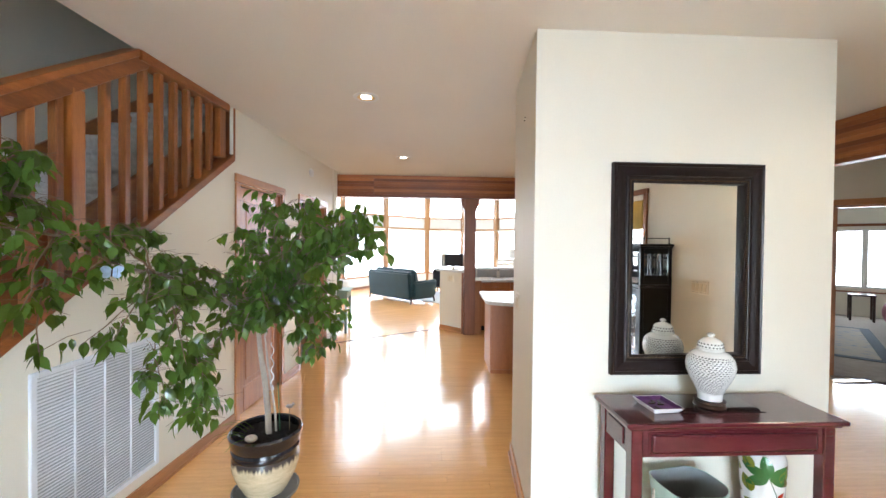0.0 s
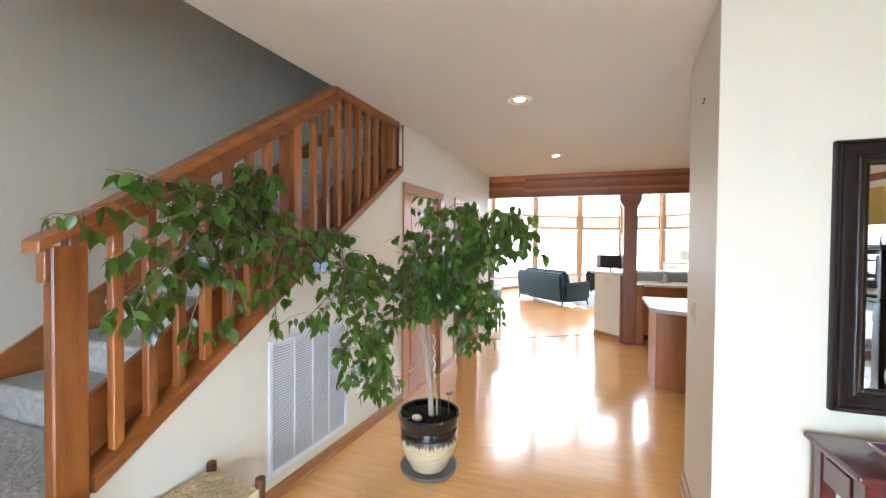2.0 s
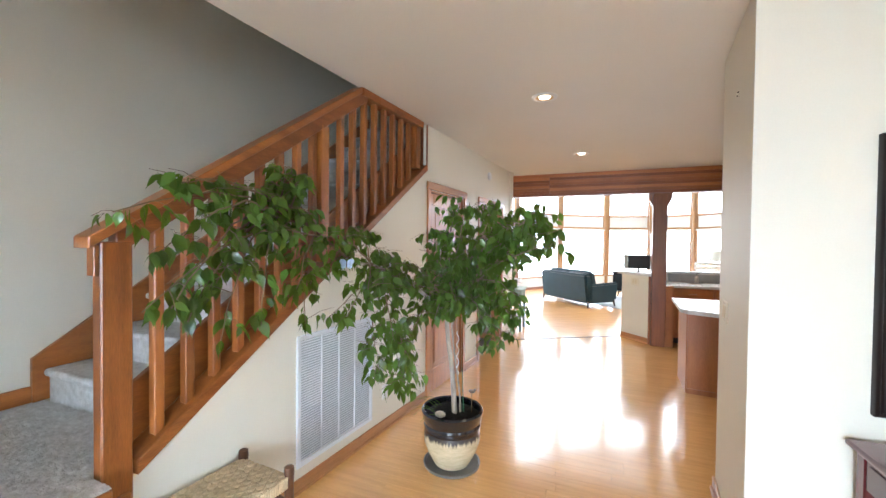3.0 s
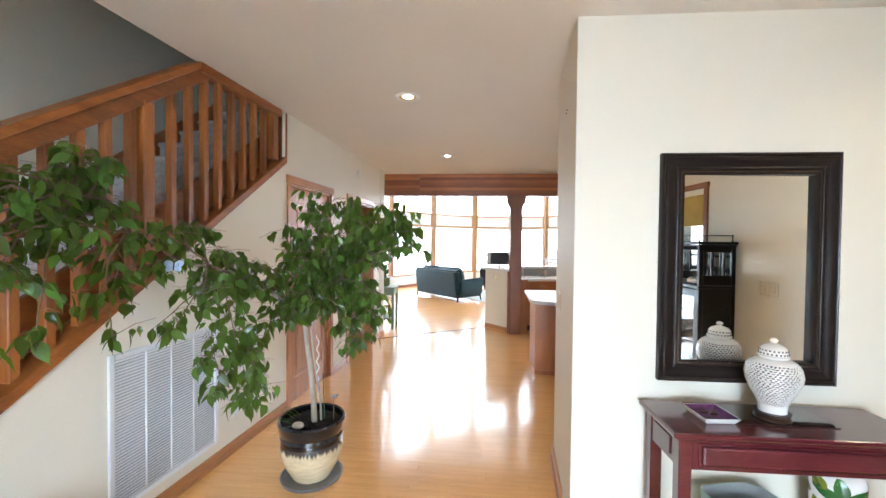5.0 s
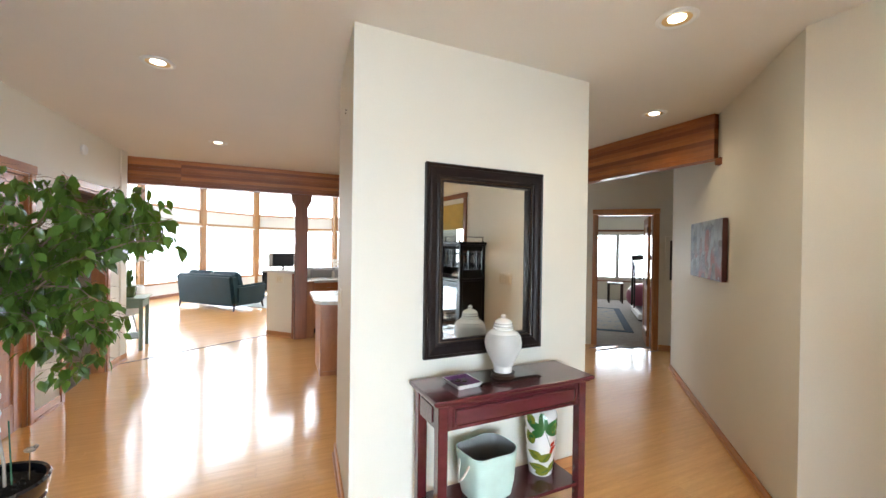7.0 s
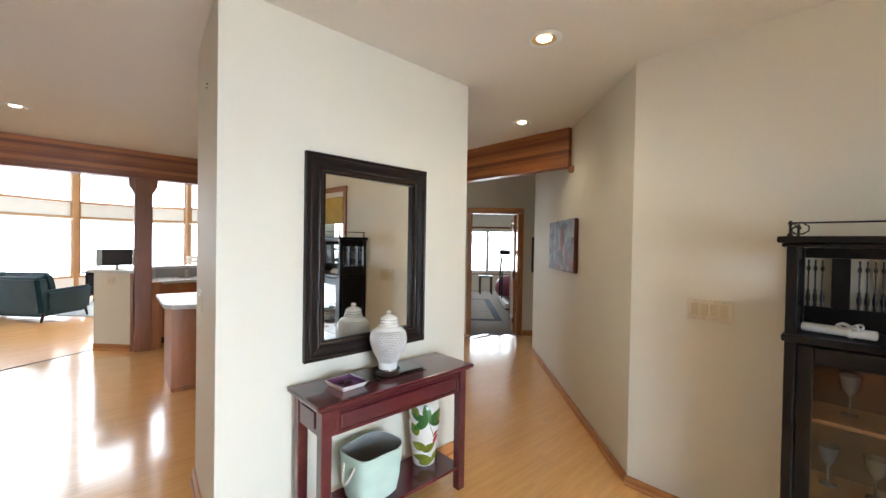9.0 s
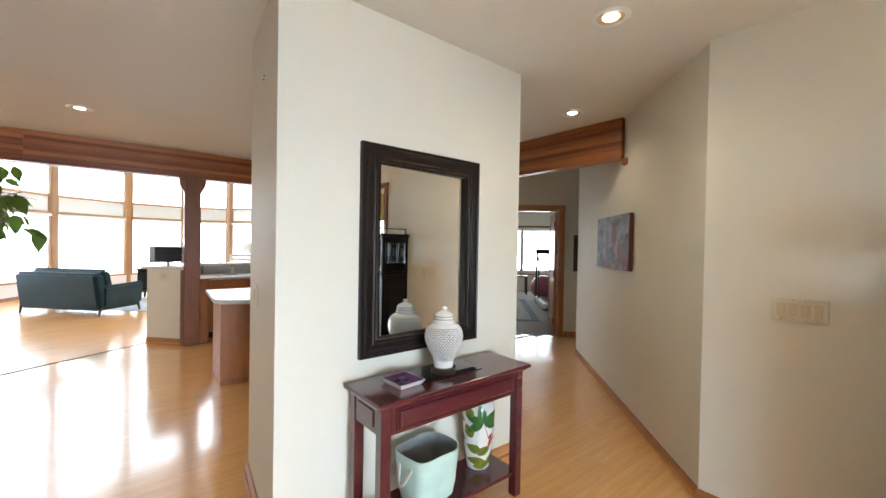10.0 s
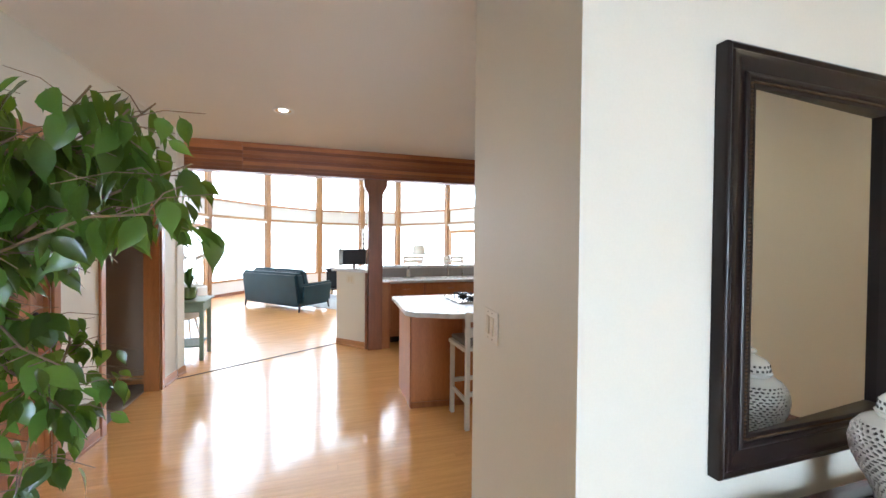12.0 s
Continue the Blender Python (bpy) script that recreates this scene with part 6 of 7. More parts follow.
for j in range(int(0.30 / 0.0125)):
    for x in (0.004, BLn - 0.004):
        add_box(wv, (x, -0.014 - j * 0.0125, BH - 0.030), (0.011, 0.0108, 0.056), 0.003, Euler((R.uniform(-0.05, 0.05), R.uniform(-0.06, 0.06), 0)).to_matrix())
tagged(part("woven_seat", wv, RUSH, bench, "woven tan rush seat"), kind="stuff")

# ================= kitchen =================
CABWOOD = wood("cherry_cabinet", (0.40, 0.155, 0.05), (0.29, 0.10, 0.03), 0.35, (6, 6, 0.9), coat=0.25, random_amount=0.2)
island = thing("kitchen_island", pose(0, 0, 0), "cherry wood kitchen island with chamfered corner", "island")
part("body", prism([(0.78, 4.83), (2.6, 4.62), (2.6, 5.40), (0.80, 5.40)], 0.0, 0.858), CABWOOD, island)
part("end_panel", prism([(0.768, 4.84), (0.779, 4.84), (0.799, 5.40), (0.786, 5.40)], 0.0, 0.857), CABWOOD, island, "lighter cherry end panel")
part("overhang_bracket", prism([(1.22, 4.50), (1.29, 4.49), (1.30, 4.76), (1.23, 4.77)], 0.55, 0.857), CABWOOD, island)
part("toe_trim", prism([(0.772, 4.815), (2.6, 4.607), (2.6, 4.62), (0.775, 4.829)], 0.0, 0.05), CABWOOD, island)
itop = thing("island_top", pose(0, 0, 0), "pale grey laminate island top with rounded front", "countertop")
bm = prism([(0.72, 5.46), (0.668, 4.60), (0.72, 4.50), (1.0, 4.36), (1.5, 4.28), (2.7, 4.28), (2.7, 5.46)], 0.860, 0.898)
bmesh.ops.bevel(bm, geom=list(bm.edges), offset=0.005, segments=2, affect="EDGES")
part("slab", bm, LAMINATE, itop)
cook = thing("gas_cooktop", pose(1.22, 4.83, 0.8985), "stainless gas cooktop with black grates", "cooktop")
part("plate", box2((0, 0, 0), (0.76, 0.52, 0.012), 0.004), CHROME, cook)
BLKENAMEL = material("black_enamel", (0.012, 0.012, 0.013), 0.35, vary=0.1)
for cx_, cy_ in ((0.18, 0.14), (0.18, 0.38), (0.56, 0.14), (0.56, 0.38)):
    part("burner", lathe([(0.055, 0.0125), (0.055, 0.020), (0.035, 0.022), (0.035, 0.032), (0.01, 0.034)], 20), BLKENAMEL, cook).matrix_basis = pose(cx_, cy_, 0)
    g = bmesh.new()
    for a in (0, 90, 45, 135):
        add_box(g, (cx_, cy_, 0.042), (0.20, 0.010, 0.010), 0.002, Euler((0, 0, radians(a))).to_matrix())
    for dx_, dy_ in ((-0.09, 0), (0.09, 0), (0, -0.09), (0, 0.09)):
        add_box(g, (cx_ + dx_, cy_ + dy_, 0.027), (0.010, 0.010, 0.03), 0.002)
    part("grate", g, BLKENAMEL, cook)
# sink run beyond the post
for k, (x0, x1) in enumerate(((0.955, 1.50), (1.505, 2.3), (2.305, 3.1), (3.105, 4.28))):
    base = thing("base_cabinet", pose(x0, 7.06, 0), "cherry kitchen base cabinet under the sink counter", "cabinet", "kitchen base cabinets")
    w = x1 - x0
    part("body", box2((0, 0.02, 0.09), (w, 0.60, 0.86), 0.002), CABWOOD, base)
    part("toe_kick", box2((0.01, 0.06, 0), (w - 0.01, 0.58, 0.089)), BLACKWOOD, base)
    d = part("door", box2((0.015, 0, 0.11), (w - 0.015, 0.019, 0.68), 0.004), CABWOOD, base)
    part("door_panel", box2((0.07, -0.004, 0.17), (w - 0.07, -0.0005, 0.62), 0.002), CABWOOD, d)
    dr = part("drawer", box2((0.015, 0, 0.70), (w - 0.015, 0.019, 0.845), 0.004), CABWOOD, base)
    part("pull", tube([(w / 2 - 0.05, -0.025, 0.775), (w / 2 + 0.05, -0.025, 0.775)], 0.005), CHROME, dr, "slim steel pull")
ctop = thing("sink_counter", pose(0, 0, 0), "pale grey laminate sink counter with raised splash", "countertop")
bm = prism([(0.845, 6.94), (0.95, 7.0), (1.5, 7.03), (4.28, 7.03), (4.28, 7.655), (0.98, 7.655), (0.845, 7.3)], 0.862, 0.90)
bmesh.ops.bevel(bm, geom=list(bm.edges), offset=0.004, segments=2, affect="EDGES")
part("slab", bm, LAMINATE, ctop)
part("splash", box2((0.99, 7.657, 0.901), (4.28, 7.70, 1.035), 0.003), material("grey_splash", (0.36, 0.35, 0.34), 0.35, vary=0.06), ctop, "grey laminate splash")
tap = thing("kitchen_faucet", pose(2.02, 7.52, 0.9005), "tall chrome kitchen faucet with arched spout", "faucet")
part("base", lathe([(0.028, 0), (0.028, 0.012), (0.016, 0.02), (0.016, 0.10)], 16), CHROME, tap, smooth=True)
part("spout", tube([(0, 0, 0.09), (0, 0, 0.26), (0, -0.03, 0.33), (0, -0.09, 0.355), (0, -0.15, 0.33), (0, -0.165, 0.27)], 0.010), CHROME, tap, smooth=True)
part("lever", tube([(0.02, 0, 0.07), (0.09, 0, 0.10)], 0.006), CHROME, tap)
spr = thing("side_sprayer", pose(2.28, 7.54, 0.9005), "small chrome side sprayer by the sink", "sprayer")
part("body", lathe([(0.018, 0), (0.014, 0.02), (0.010, 0.05), (0.014, 0.10), (0.006, 0.11)], 12), CHROME, spr, smooth=True)
soap = thing("soap_bottle", pose(1.36, 7.50, 0.916), "clear soap bottle with a dark pump", "bottle")
part("bottle", lathe([(0.030, 0), (0.032, 0.01), (0.032, 0.085), (0.014, 0.105), (0.014, 0.115)], 20), material("pale_soap", (0.62, 0.55, 0.48), 0.15, coat=0.5), soap, smooth=True)
part("pump", tube([(0, 0, 0.115), (0, 0, 0.15), (0.03, -0.01, 0.15)], 0.006), BLKENAMEL, soap)
dish = thing("soap_dish", pose(1.34, 7.49, 0.9005), "pale oval dish under the soap bottle", "dish")
part("dish", lathe([(0.09, 0.001), (0.12, 0.008), (0.125, 0.015), (0.02, 0.012)], 28), PORC, dish, smooth=True)


def bar_stool(m):
    WHITEWOOD = WHITE
    root = thing("bar_stool", m, "white painted wooden bar stool with a cushion", "stool")
    for x in (0, 0.37):
        part("front_leg", box2((x, 0, 0), (x + 0.035, 0.035, 0.60), 0.004), WHITEWOOD, root)
        part("back_leg", box2((x, 0.35, 0), (x + 0.035, 0.385, 0.92), 0.004), WHITEWOOD, root)
        part("side_stretcher", box2((x + 0.006, 0.036, 0.20), (x + 0.028, 0.349, 0.235), 0.003), WHITEWOOD, root)
    for z in (0.26,):
        part("footrest", box2((0.036, 0.006, z), (0.369, 0.03, z + 0.035), 0.003), WHITEWOOD, root)
        part("back_stretcher", box2((0.036, 0.356, z), (0.369, 0.378, z + 0.035), 0.003), WHITEWOOD, root)
    part("seat", box2((-0.01, -0.015, 0.602), (0.415, 0.345, 0.635), 0.008, 2), WHITEWOOD, root)
    part("cushion", box2((0.01, 0.0, 0.6365), (0.395, 0.335, 0.675), 0.016, 3), material("grey_cushion", (0.30, 0.29, 0.28), 0.9, vary=0.1, bump=0.3), root, "grey tied cushion", True)
    for z in (0.72, 0.84):
        part("back_slat", box2((-0.005, 0.352, z), (0.41, 0.378, z + 0.075), 0.006), WHITEWOOD, root)
    return root


bar_stool(pose(1.485, 4.67, 0, 0, 0, 180))

# ================= living room =================
LEATHER = material("teal_leather", (0.014, 0.042, 0.058), 0.42, vary=0.14, scale=4, fine=160, bump=0.15, bump_dist=0.002, spec=0.3)
sofa_l, sofa_m, sofa_r = Vector((-1.62, 11.24, 0)), Vector((-0.42, 9.93, 0)), Vector((0.19, 10.15, 0))
ang = math.degrees(math.atan2(sofa_m.y - sofa_l.y, sofa_m.x - sofa_l.x))
sofa = thing("leather_sofa", pose(sofa_l.x, sofa_l.y, 0, 0, 0, ang), "dark teal leather sofa with sloping arms", "sofa")
SL, SD = (sofa_m - sofa_l).length + 0.08, 0.86
part("base_frame", box2((0.05, 0.10, 0.11), (SL - 0.05, SD - 0.02, 0.36), 0.03, 3), LEATHER, sofa, smooth=True)


def slant_box(lo, hi, lean, bevel, segs=3):
    bm = box2(lo, hi)
    for v in bm.verts:
        if v.co.z > (lo[2] + hi[2]) / 2:
            v.co.y -= lean
    bmesh.ops.bevel(bm, geom=list(bm.edges), offset=bevel, segments=segs, affect="EDGES")
    return bm


bk = part("backrest", slant_box((0.03, 0.06, 0.10), (SL - 0.03, 0.26, 0.80), 0.09, 0.05, 4), LEATHER, sofa, smooth=True)
for k in (1, 2):
    part("seam", box((SL * k / 3, 0.012, 0.50), (0.006, 0.008, 0.52), 0.002, Euler((radians(7.7), 0, 0)).to_matrix()), LEATHER, bk)
for k in range(2):
    part("back_cushion", slant_box((0.12 + k * (SL - 0.24) / 2, 0.27, 0.46), (0.12 + (k + 1) * (SL - 0.24) / 2 - 0.01, 0.45, 0.86), 0.10, 0.05, 3), LEATHER, sofa, smooth=True)
    part("seat_cushion", box2((0.12 + k * (SL - 0.24) / 2, 0.28, 0.365), (0.12 + (k + 1) * (SL - 0.24) / 2 - 0.01, SD + 0.02, 0.46), 0.03, 3), LEATHER, sofa, smooth=True)
for x0, x1 in ((-0.02, 0.11), (SL - 0.11, SL + 0.02)):
    bm = box2((x0, 0.10, 0.15), (x1, SD + 0.03, 0.56))
    for v in bm.verts:
        if v.co.z > 0.3 and v.co.y > 0.5:
            v.co.z += 0.04
            v.co.y += 0.05
    bmesh.ops.bevel(bm, geom=list(bm.edges), offset=0.045, segments=4, affect="EDGES")
    part("arm", bm, LEATHER, sofa, smooth=True)
for x in (0.05, SL - 0.05):
    for y, l in ((0.10, -0.03), (SD - 0.02, 0.05)):
        part("leg", tube([(x, y, 0.17), (x, y + l, 0.0)], 0.028, 0.015, 10), DARKWOOD, sofa, "dark tapered wooden leg")
stove = thing("wood_stove", pose(0.55, 12.35, 0, 0, 0, -20), "small black cast iron stove", "stove")
bm = box2((-0.26, -0.20, 0.22), (0.26, 0.20, 0.70), 0.02, 2)
part("firebox", bm, IRON, stove)
part("top_plate", box2((-0.31, -0.25, 0.701), (0.31, 0.25, 0.735), 0.01, 2), IRON, stove)
part("hearth_lip", box2((-0.28, -0.28, 0.19), (0.28, 0.22, 0.219), 0.006), IRON, stove)
part("door", box2((-0.20, -0.216, 0.27), (0.20, -0.201, 0.65), 0.006), BLKENAMEL, stove)
for x in (-0.2, 0.2):
    for y in (-0.15, 0.15):
        part("leg", tube([(x, y, 0.19), (x * 1.15, y * 1.15, 0.0)], 0.025, 0.018), IRON, stove)
for k in range(5):
    part("grille_bar", box((0, 0.02 - 0.0, 0.745 + 0.0), (0.36, 0.012, 0.016), 0.003), IRON, stove).matrix_basis = pose(0, -0.10 + 0.05 * k, 0)
rug2 = thing("area_rug", pose(0.35, 11.5, 0.0, 0, 0, ang), "pale grey area rug before the sofa", "rug")
part("pile", box2((-1.05, -0.9, 0.0008), (1.05, 0.75, 0.012), 0.004), material("pale_rug_wool", (0.42, 0.44, 0.44), 0.95, vary=0.12, scale=12, fine=300, bump=0.5), rug2)
speaker = thing("speaker_tower", pose(1.35, 13.6, 0), "slim pale speaker tower with dark drivers", "speaker")
part("stand", box2((-0.12, -0.12, 0), (0.12, 0.12, 0.03), 0.006), BLKENAMEL, speaker)
part("column", box2((-0.045, -0.045, 0.031), (0.045, 0.045, 1.85), 0.008), WHITE, speaker)
for k in range(4):
    part("driver", lathe([(0.032, 0), (0.030, 0.006), (0.012, 0.003)], 16), BLKENAMEL, speaker).matrix_basis = pose(0, -0.0455, 1.25 + 0.14 * k, 90, 0, 0)

mon = thing("desktop_monitor", pose(0.49, 7.18, 1.0725, 0, 0, 8), "black flat monitor with silver speaker edge on the bar", "monitor")
part("screen", box2((-0.15, -0.012, 0.055), (0.17, 0.012, 0.275), 0.004), BLKENAMEL, mon)
for x0, x1 in ((-0.215, -0.152), (0.172, 0.235)):
    part("speaker_edge", box2((x0, -0.014, 0.05), (x1, 0.014, 0.278), 0.005), CHROME, mon, "silver speaker bar")
part("neck", box2((-0.01, 0.0125, 0.01), (0.03, 0.03, 0.10), 0.004), CHROME, mon)
part("foot", box2((-0.08, -0.06, 0), (0.10, 0.07, 0.0095), 0.004), CHROME, mon)

# dining chairs beyond the bar
def dining_chair(m):
    root = thing("dining_chair", m, "white slat-back dining chair beyond the bar", "chair", "dining chairs")
    for x in (-0.21, 0.18):
        part("front_leg", box2((x, -0.22, 0), (x + 0.035, -0.185, 0.44), 0.003), WHITE, root)
        part("back_leg", box2((x, 0.19, 0), (x + 0.035, 0.225, 1.16), 0.004), WHITE, root)
    part("seat", box2((-0.23, -0.24, 0.441), (0.23, 0.18, 0.475), 0.008), WHITE, root)
    for z in (0.93, 1.02, 1.10):
        part("back_slat", box2((-0.23, 0.195, z), (0.23, 0.218, z + 0.065), 0.006), WHITE, root)
    return root


c0 = dining_chair(pose(1.92, 9.75, 0, 0, 0, 184))
copy_thing(c0, pose(2.78, 9.6, 0, 0, 0, 178))
dt = thing("dining_table", pose(2.4, 10.55, 0), "pale dining table behind the bar", "table")
part("tabletop", box2((-0.85, -0.45, 0.71), (0.85, 0.45, 0.75), 0.008), WHITE, dt)
for x in (-0.78, 0.72):
    for y in (-0.4, 0.34):
        part("leg", box2((x, y, 0), (x + 0.06, y + 0.06, 0.709), 0.004), WHITE, dt)
tl = thing("table_lamp", pose(2.35, 10.7, 0.7505), "white table lamp on the dining table", "lamp")
part("base", lathe([(0.08, 0), (0.08, 0.015), (0.02, 0.03), (0.05, 0.12), (0.06, 0.2), (0.02, 0.30), (0.01, 0.42)], 24), PORC, tl, smooth=True)
part("shade", lathe([(0.17, 0.40), (0.12, 0.64), (0.118, 0.64), (0.168, 0.40)], 28, close=False), CLOTH_SHADE, tl, "white cloth shade", True)
for x, y in ((2.62, 9.2), (2.92, 9.1)):
    spot = thing("track_spotlight", pose(x, y, 2.98), "small dark spotlight on a stem", "spotlight", "spotlights")
    part("stem", tube([(0, 0, 0.02), (0, 0, HI_Z - 2.98)], 0.008), BLKENAMEL, spot)
    part("can", lathe([(0.03, -0.06), (0.05, -0.06), (0.045, 0.05), (0.02, 0.07)], 16), BLKENAMEL, spot, smooth=True).matrix_basis = pose(0, 0, 0, 25, 15, 0)

# green side table with a potted plant, and a white chair behind
GREENP = material("sage_green_paint", (0.17, 0.215, 0.135), 0.45, vary=0.1, scale=8)
gt = thing("side_table", pose(-1.31, 6.86, 0, 0, 0, 92), "sage green painted side table with a lower shelf", "table")
part("tabletop", box2((-0.05, -0.03, 0.705), (0.50, 0.47, 0.73), 0.006), GREENP, gt)
for x in (0.0, 0.41):
    for y in (0.0, 0.40):
        part("leg", box2((x, y, 0), (x + 0.042, y + 0.042, 0.704), 0.004), GREENP, gt)
for lo, hi in (((0.043, 0.004, 0.59), (0.409, 0.022, 0.704)), ((0.043, 0.418, 0.59), (0.409, 0.436, 0.704)), ((0.004, 0.043, 0.59), (0.022, 0.399, 0.704)), ((0.428, 0.043, 0.59), (0.446, 0.399, 0.704))):
    part("apron", box2(lo, hi, 0.002), GREENP, gt)
part("shelf", box2((0.005, 0.044, 0.17), (0.447, 0.398, 0.19), 0.003), GREENP, gt)
op = thing("orchid_plant", pose(-1.50, 7.03, 0.7305), "strappy green plant in a green glazed pot", "plant")
part("pot", lathe([(0.055, 0), (0.075, 0.02), (0.085, 0.12), (0.08, 0.14), (0.072, 0.13)], 24), material("green_glaze", (0.10, 0.14, 0.03), 0.2, coat=0.5, vary=0.2), op, smooth=True)
STRAP = leaf_material("strap_leaf", (0.06, 0.13, 0.03), (0.16, 0.30, 0.05))
for k in range(16):
    a = k * 2.4
    h, rr = R.uniform(0.18, 0.38), R.uniform(0.08, 0.20)
    bm = bmesh.new()
    prev = None
    for i in range(7):
        u = i / 6
        c_ = Vector((rr * u * math.cos(a), rr * u * math.sin(a), 0.12 + h * math.sin(u * 2.0) * 0.8))
        wd = 0.016 * math.sin(math.pi * (0.12 + 0.88 * u)) + 0.001
        s2 = Vector((-math.sin(a), math.cos(a), 0)) * wd
        cur = (bm.verts.new(c_ - s2), bm.verts.new(c_ + s2))
        if prev:
            bm.faces.new((prev[0], prev[1], cur[1], cur[0]))
        prev = cur
    part("strap_leaf", bm, STRAP, op, smooth=True)
for a, reach in ((0.9, 0.30), (2.3, 0.24), (-0.4, 0.26)):
    arch = [(0.01 * math.cos(a) + reach * u * u * math.cos(a), reach * u * u * math.sin(a), 0.12 + 0.42 * math.sin(u * 2.0)) for u in (0, 0.2, 0.4, 0.6, 0.8, 1.0)]
    part("flower_stem", tube(arch, 0.003, 0.002, 6), STRAP, op)
    for u in (0.62, 0.74, 0.86, 0.97):
        c_ = Vector((reach * u * u * math.cos(a), reach * u * u * math.sin(a), 0.12 + 0.42 * math.sin(u * 2.0) - 0.012))
        bm = bmesh.new()
        for k in range(5):
            w_ = 2 * math.pi * k / 5
            bmesh.ops.create_icosphere(bm, subdivisions=1, radius=0.013, matrix=Matrix.Translation(c_ + Vector((0.014 * math.cos(w_), 0.004, 0.014 * math.sin(w_)))) @ Matrix.Diagonal((1, 0.35, 1, 1)))
        part("blossom", bm, PORC, op, "white orchid blossom", True)
wc = thing("white_armchair", pose(-1.75, 7.75, 0, 0, 0, 40), "white rounded chair behind the side table", "chair")
part("shell", lathe([(0.10, 0.36), (0.24, 0.40), (0.27, 0.55), (0.27, 0.80), (0.25, 0.82), (0.24, 0.56), (0.10, 0.44)], 28), WHITE, wc, smooth=True)
for a in (45, 135, 225, 315):
    part("leg", tube([(0.13 * math.cos(radians(a)), 0.13 * math.sin(radians(a)), 0.38), (0.22 * math.cos(radians(a)), 0.22 * math.sin(radians(a)), 0)], 0.014, 0.010), WHITE, wc)

# ================= bedroom =================
rugm = bpy.data.materials.new("patterned_rug_wool")
rugm.use_nodes = True
nt = rugm.node_tree
tc = nt.nodes.new("ShaderNodeTexCoord")
w1 = nt.nodes.new("ShaderNodeTexVoronoi")
w1.inputs["Scale"].default_value = 7
nz = nt.nodes.new("ShaderNodeTexNoise")
nz.inputs["Scale"].default_value = 9
for k in (w1, nz):
    nt.links.new(tc.outputs["Object"], k.inputs["Vector"])
ad = nt.nodes.new("ShaderNodeMath")
ad.operation = "ADD"
nt.links.new(w1.outputs["Distance"], ad.inputs[0])
nt.links.new(nz.outputs["Fac"], ad.inputs[1])
rp = nt.nodes.new("ShaderNodeValToRGB")
els = rp.color_ramp.elements
els[0].position, els[0].color = 0.5, (0.10, 0.15, 0.20, 1)
els[1].position, els[1].color = 1.0, (0.34, 0.30, 0.25, 1)
e = els.new(0.75)
e.color = (0.25, 0.26, 0.27, 1)
nt.links.new(ad.outputs[0], rp.inputs[0])
nt.links.new(rp.outputs[0], nt.nodes["Principled BSDF"].inputs["Base Color"])
nt.nodes["Principled BSDF"].inputs["Roughness"].default_value = 0.95
RM = pose(*bed(1.15, -0.35), 0.0045, 0, 0, 45)
rug = thing("patterned_rug", RM, "worn patterned rug in slate blue and beige", "rug")
part("field", box2((0.14, -1.72, 0.001), (2.86, -0.1, 0.009), 0.003), rugm, rug)
RUGBLUE = material("rug_border_blue", (0.06, 0.085, 0.12), 0.95, vary=0.2, scale=20, fine=200, bump=0.4)
for lo, hi in (((0, -1.86, 0.001), (3.0, -1.722, 0.009)), ((0, -1.72, 0.001), (0.138, -0.1, 0.009)), ((2.862, -1.72, 0.001), (3.0, -0.1, 0.009))):
    part("border", box2(lo, hi, 0.003), RUGBLUE, rug, "slate blue border")
tm = thing("treadmill", pose(*bed(2.35, 1.72), 0.0045, 0, 0, 45), "black folding treadmill with handrails", "treadmill")
part("deck", box2((0.0, -0.62, 0.06), (1.5, -0.08, 0.14), 0.02), material("treadmill_grey", (0.30, 0.30, 0.31), 0.5), tm)
part("side_rail", box2((0.0, -0.075, 0.05), (1.5, 0.0, 0.165), 0.01), WHITE, tm, "white foot rail")
part("belt", box2((0.02, -0.56, 0.141), (1.48, -0.14, 0.146)), BLKENAMEL, tm)
for y in (-0.02, -0.62):
    part("upright", tube([(1.35, y, 0.05), (1.25, y, 1.25)], 0.024), BLKENAMEL, tm)
    part("handrail", tube([(1.25, y, 1.20), (0.95, y, 1.12), (0.88, y, 1.0), (0.9, y, 0.15)], 0.018), BLKENAMEL, tm)
part("console", box((1.28, -0.32, 1.30), (0.14, 0.66, 0.10), 0.02, Euler((0, radians(-20), 0)).to_matrix()), BLKENAMEL, tm)
for x in (0.1, 1.4):
    part("foot", box2((x, -0.60, 0.0), (x + 0.08, -0.02, 0.049)), BLKENAMEL, tm)
ball = thing("exercise_ball", pose(*bed(4.3, 2.0), 0.0045), "dusky pink exercise ball by the treadmill", "ball")
bm = bmesh.new()
bmesh.ops.create_uvsphere(bm, u_segments=32, v_segments=20, radius=0.32, matrix=Matrix.Translation((0, 0, 0.33)) @ Matrix.Diagonal((1.02, 1.02, 1.0, 1)))
part("ball_skin", bm, material("dusky_pink_vinyl", (0.36, 0.10, 0.16), 0.35, vary=0.08), ball, smooth=True)
part("valve", lathe([(0.012, 0.651), (0.012, 0.655)], 10), WHITE, ball)
CURT = material("cream_curtain", (0.55, 0.48, 0.36), 0.9, vary=0.08, scale=10, bump=0.2)
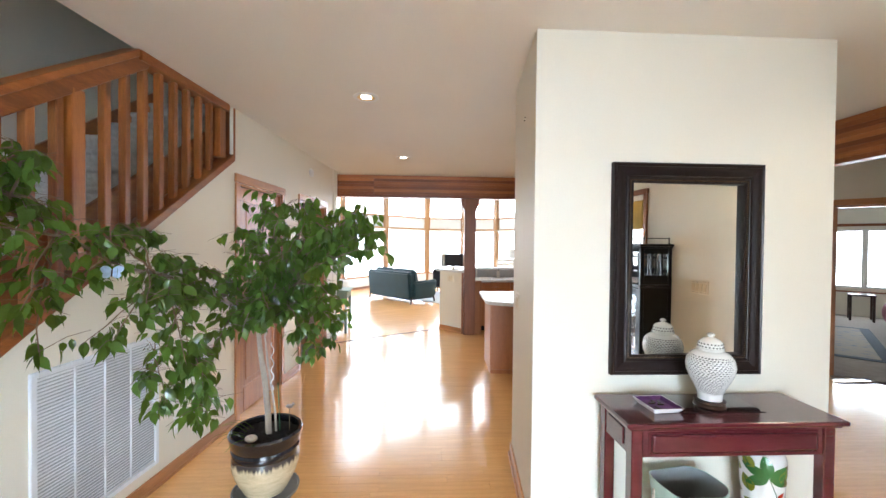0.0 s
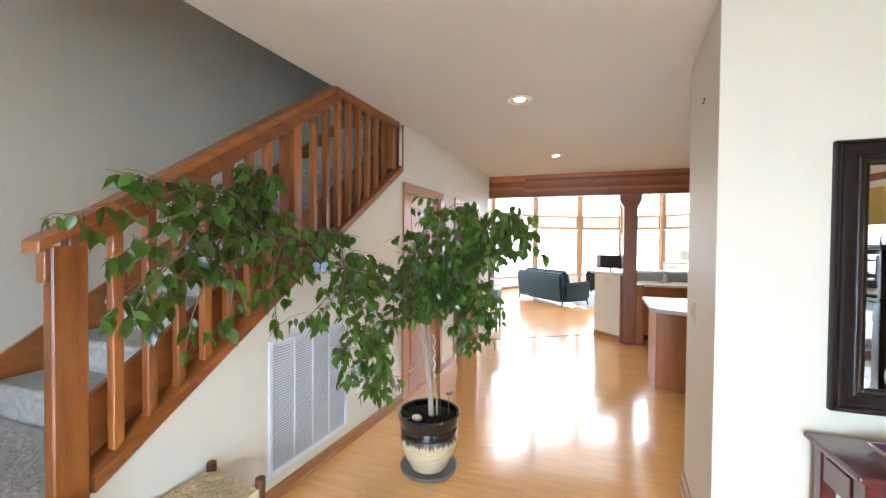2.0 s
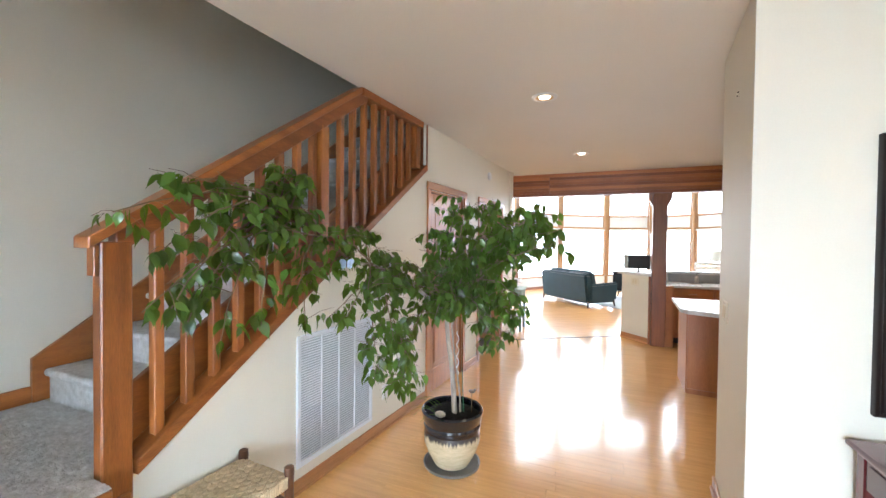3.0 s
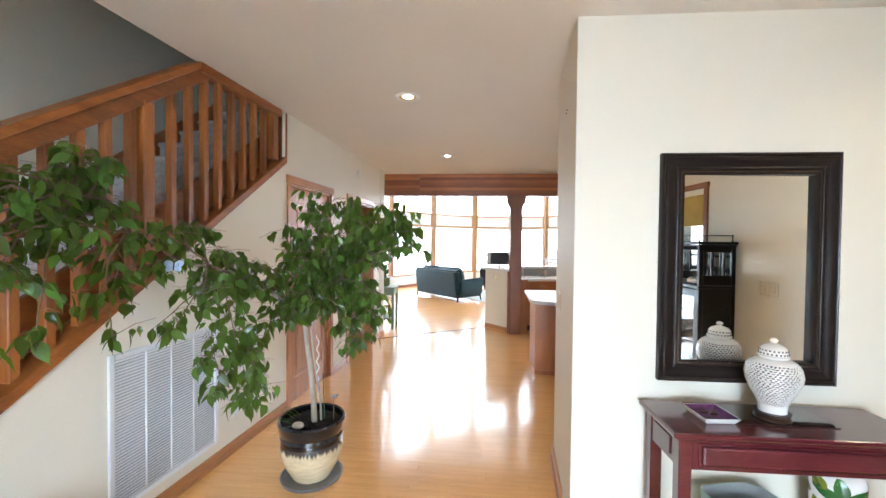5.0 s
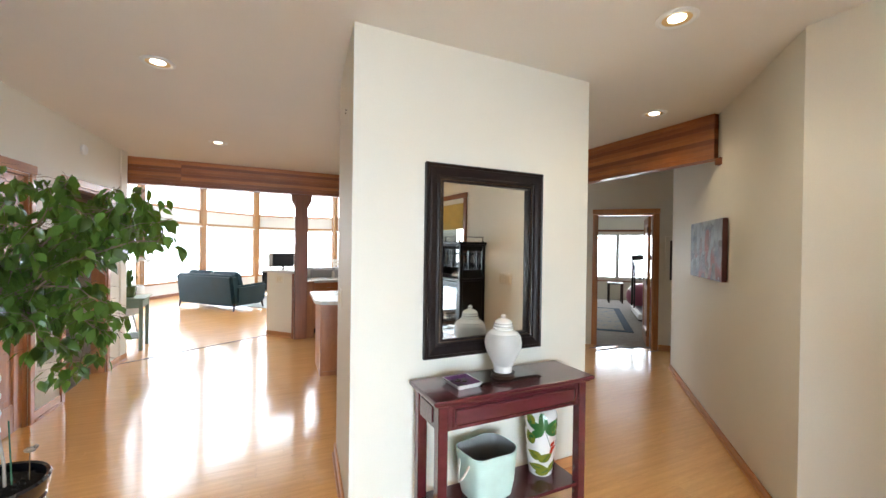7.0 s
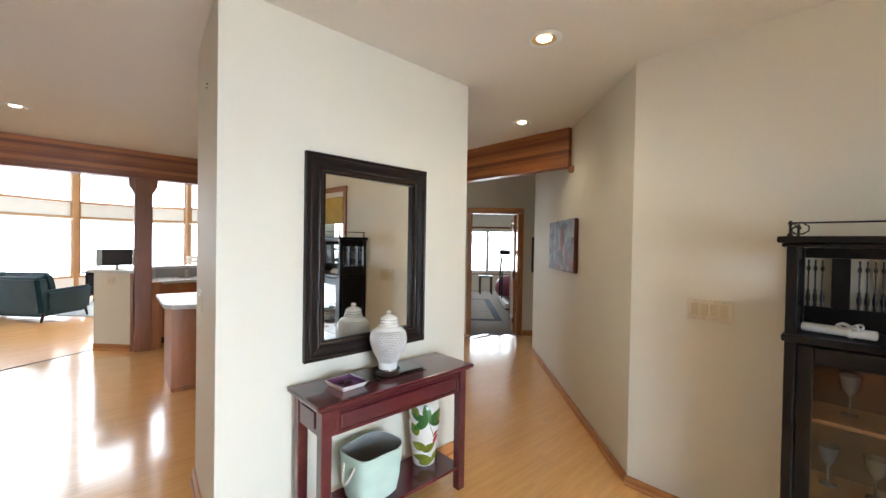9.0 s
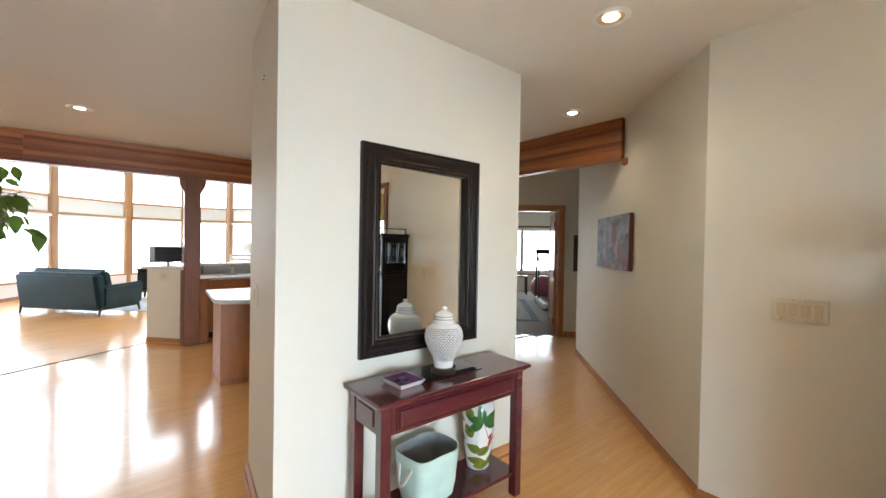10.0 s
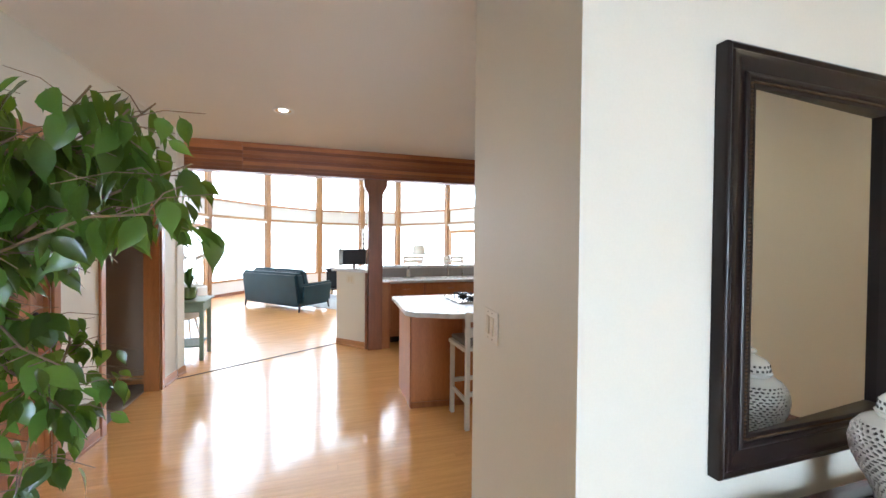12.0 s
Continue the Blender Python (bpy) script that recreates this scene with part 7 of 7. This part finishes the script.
for v0, v1, nm in ((0.02, 0.24, 1), (2.16, 2.42, -1)):
    cur = thing("window_curtain", pose(*bed(6.02, 0.4), 0, 0, 0, -45), "cream cloth curtain tied beside the window", "curtain", "bedroom curtains")
    bm = bmesh.new()
    cols_ = []
    for i in range(25):
        u = i / 24
        col = []
        for j, z in enumerate((2.02, 1.6, 1.2, 0.95, 0.6, 0.1)):
            sq = (1.0, 0.9, 0.6, 0.45, 0.7, 0.75)[j]
            base_v = v0 if nm > 0 else v1
            v_ = base_v + nm * u * (v1 - v0) * sq
            col.append(bm.verts.new((v_, -0.05 - 0.018 * math.sin(u * 38), z)))
        cols_.append(col)
    for a, b in zip(cols_, cols_[1:]):
        for j in range(5):
            bm.faces.new((a[j], b[j], b[j + 1], a[j + 1]))
    part("cloth", bm, CURT, cur, smooth=True)
    part("rod", tube([(v0 - 0.05, -0.05, 2.03), (v1 + 0.05, -0.05, 2.03)], 0.012), BRONZE, cur)
nt_ = thing("bedside_table", pose(*bed(5.2, 1.7), 0.0045, 0, 0, 45), "small dark wooden table by the bedroom window", "table")
part("tabletop", box2((0, 0, 0.52), (0.45, 0.4, 0.55), 0.004), DARKWOOD, nt_)
for x in (0.01, 0.40):
    for y in (0.01, 0.35):
        part("leg", box2((x, y, 0), (x + 0.04, y + 0.04, 0.519), 0.003), DARKWOOD, nt_)

# ================= plank floors =================
FR = random.Random(3)
floor_ob = bpy.data.objects["floor"]


def planks(x0, x1, y0, y1, width, inside, mat, limit, joined_name, m=Matrix.Identity(4), near_y=1e9):
    """Strip flooring: rows of planks with staggered ends, nearest rows as pieces of their own."""
    rest_v, rest_f = [], []
    made = 0
    meshes = {}
    row = 0
    y = y0
    while y < y1 - 1e-6:
        x = x0 - FR.uniform(0, 1.2)
        while x < x1:
            ln = FR.choice((0.7, 0.9, 1.1, 1.4, 1.8))
            a, b = max(x, x0), min(x + ln, x1)
            x += ln
            if b - a < 0.05:
                continue
            c_ = m @ Vector(((a + b) / 2, y + width / 2, 0))
            if not inside(c_.x, c_.y):
                continue
            g = 0.00015
            tilt = FR.uniform(-0.0003, 0.0003)
            if made < limit and y < near_y and abs((b - a) - ln) < 1e-6:
                if ln not in meshes:
                    bm = box((0, 0, -0.0055), (ln - 2 * g, width - 2 * g, 0.011), 0.0005)
                    meshes[ln] = to_mesh("plank", bm, mat)
                ob = new("plank", meshes[ln])
                ob.parent = floor_ob
                ob.matrix_basis = m @ Matrix.Translation(((a + b) / 2, y + width / 2, 0)) @ Euler((tilt, FR.uniform(-0.0002, 0.0002), 0)).to_matrix().to_4x4()
                made += 1
            else:
                k = len(rest_v)
                dz = math.sin(tilt) * width / 2
                for xx, yy, zz in ((a + g, y + g, -dz), (b - g, y + g, -dz), (b - g, y + width - g, dz), (a + g, y + width - g, dz)):
                    rest_v.append(m @ Vector((xx, yy, zz)))
                for xx, yy in ((a + g, y + g), (b - g, y + g), (b - g, y + width - g), (a + g, y + width - g)):
                    rest_v.append(m @ Vector((xx, yy, -0.011)))
                rest_f.append((k, k + 1, k + 2, k + 3))
                for q_ in range(4):
                    rest_f.append((k + q_, k + 4 + q_, k + 4 + (q_ + 1) % 4, k + (q_ + 1) % 4))
        y += width
        row += 1
    me = bpy.data.meshes.new(joined_name)
    me.from_pydata([tuple(v) for v in rest_v], [], rest_f)
    me.materials.append(mat)
    ob = new(joined_name, me)
    ob.parent = floor_ob
    tagged(ob, "maple strip flooring", kind="stuff")


def beyond_seam(x, y):
    return (y - 6.22) - (x + 1.40) * (1.03 / 1.662) > 0 if x < 0.30 else y > 7.26


def in_bedroom(x, y):
    return (x - DW0.x) * 0.7071 + (y - DW0.y) * 0.7071 > 0.03 and x > 4.2


def hall_in(x, y):
    return not beyond_seam(x, y - 0.9) and not in_bedroom(x, y) and not (x < -1.9)


def living_in(x, y):
    return (y - 6.22) * 0.85 - (x + 1.40) * 0.527 > 0.02 or (y > 8.0 and x > 0.9)


planks(-1.95, 6.2, 0.9, 8.2, 0.083, hall_in, MAPLE, 290, "far_planks", near_y=4.4)
planks(-1.95, 3.0, -2.6, 0.9, 0.083, lambda x, y: True, MAPLE, 0, "entry_planks")
rotm = pose(-1.40, 6.22, 0.004, 0, 0, 31.8)
planks(-6.0, 11.0, -4.552, 10.0, 0.083, lambda x, y: living_in(x, y) and 6.1 < y < 16.2 and -3.1 < x < 4.8, MAPLE_LR, 0, "living_planks", m=rotm)
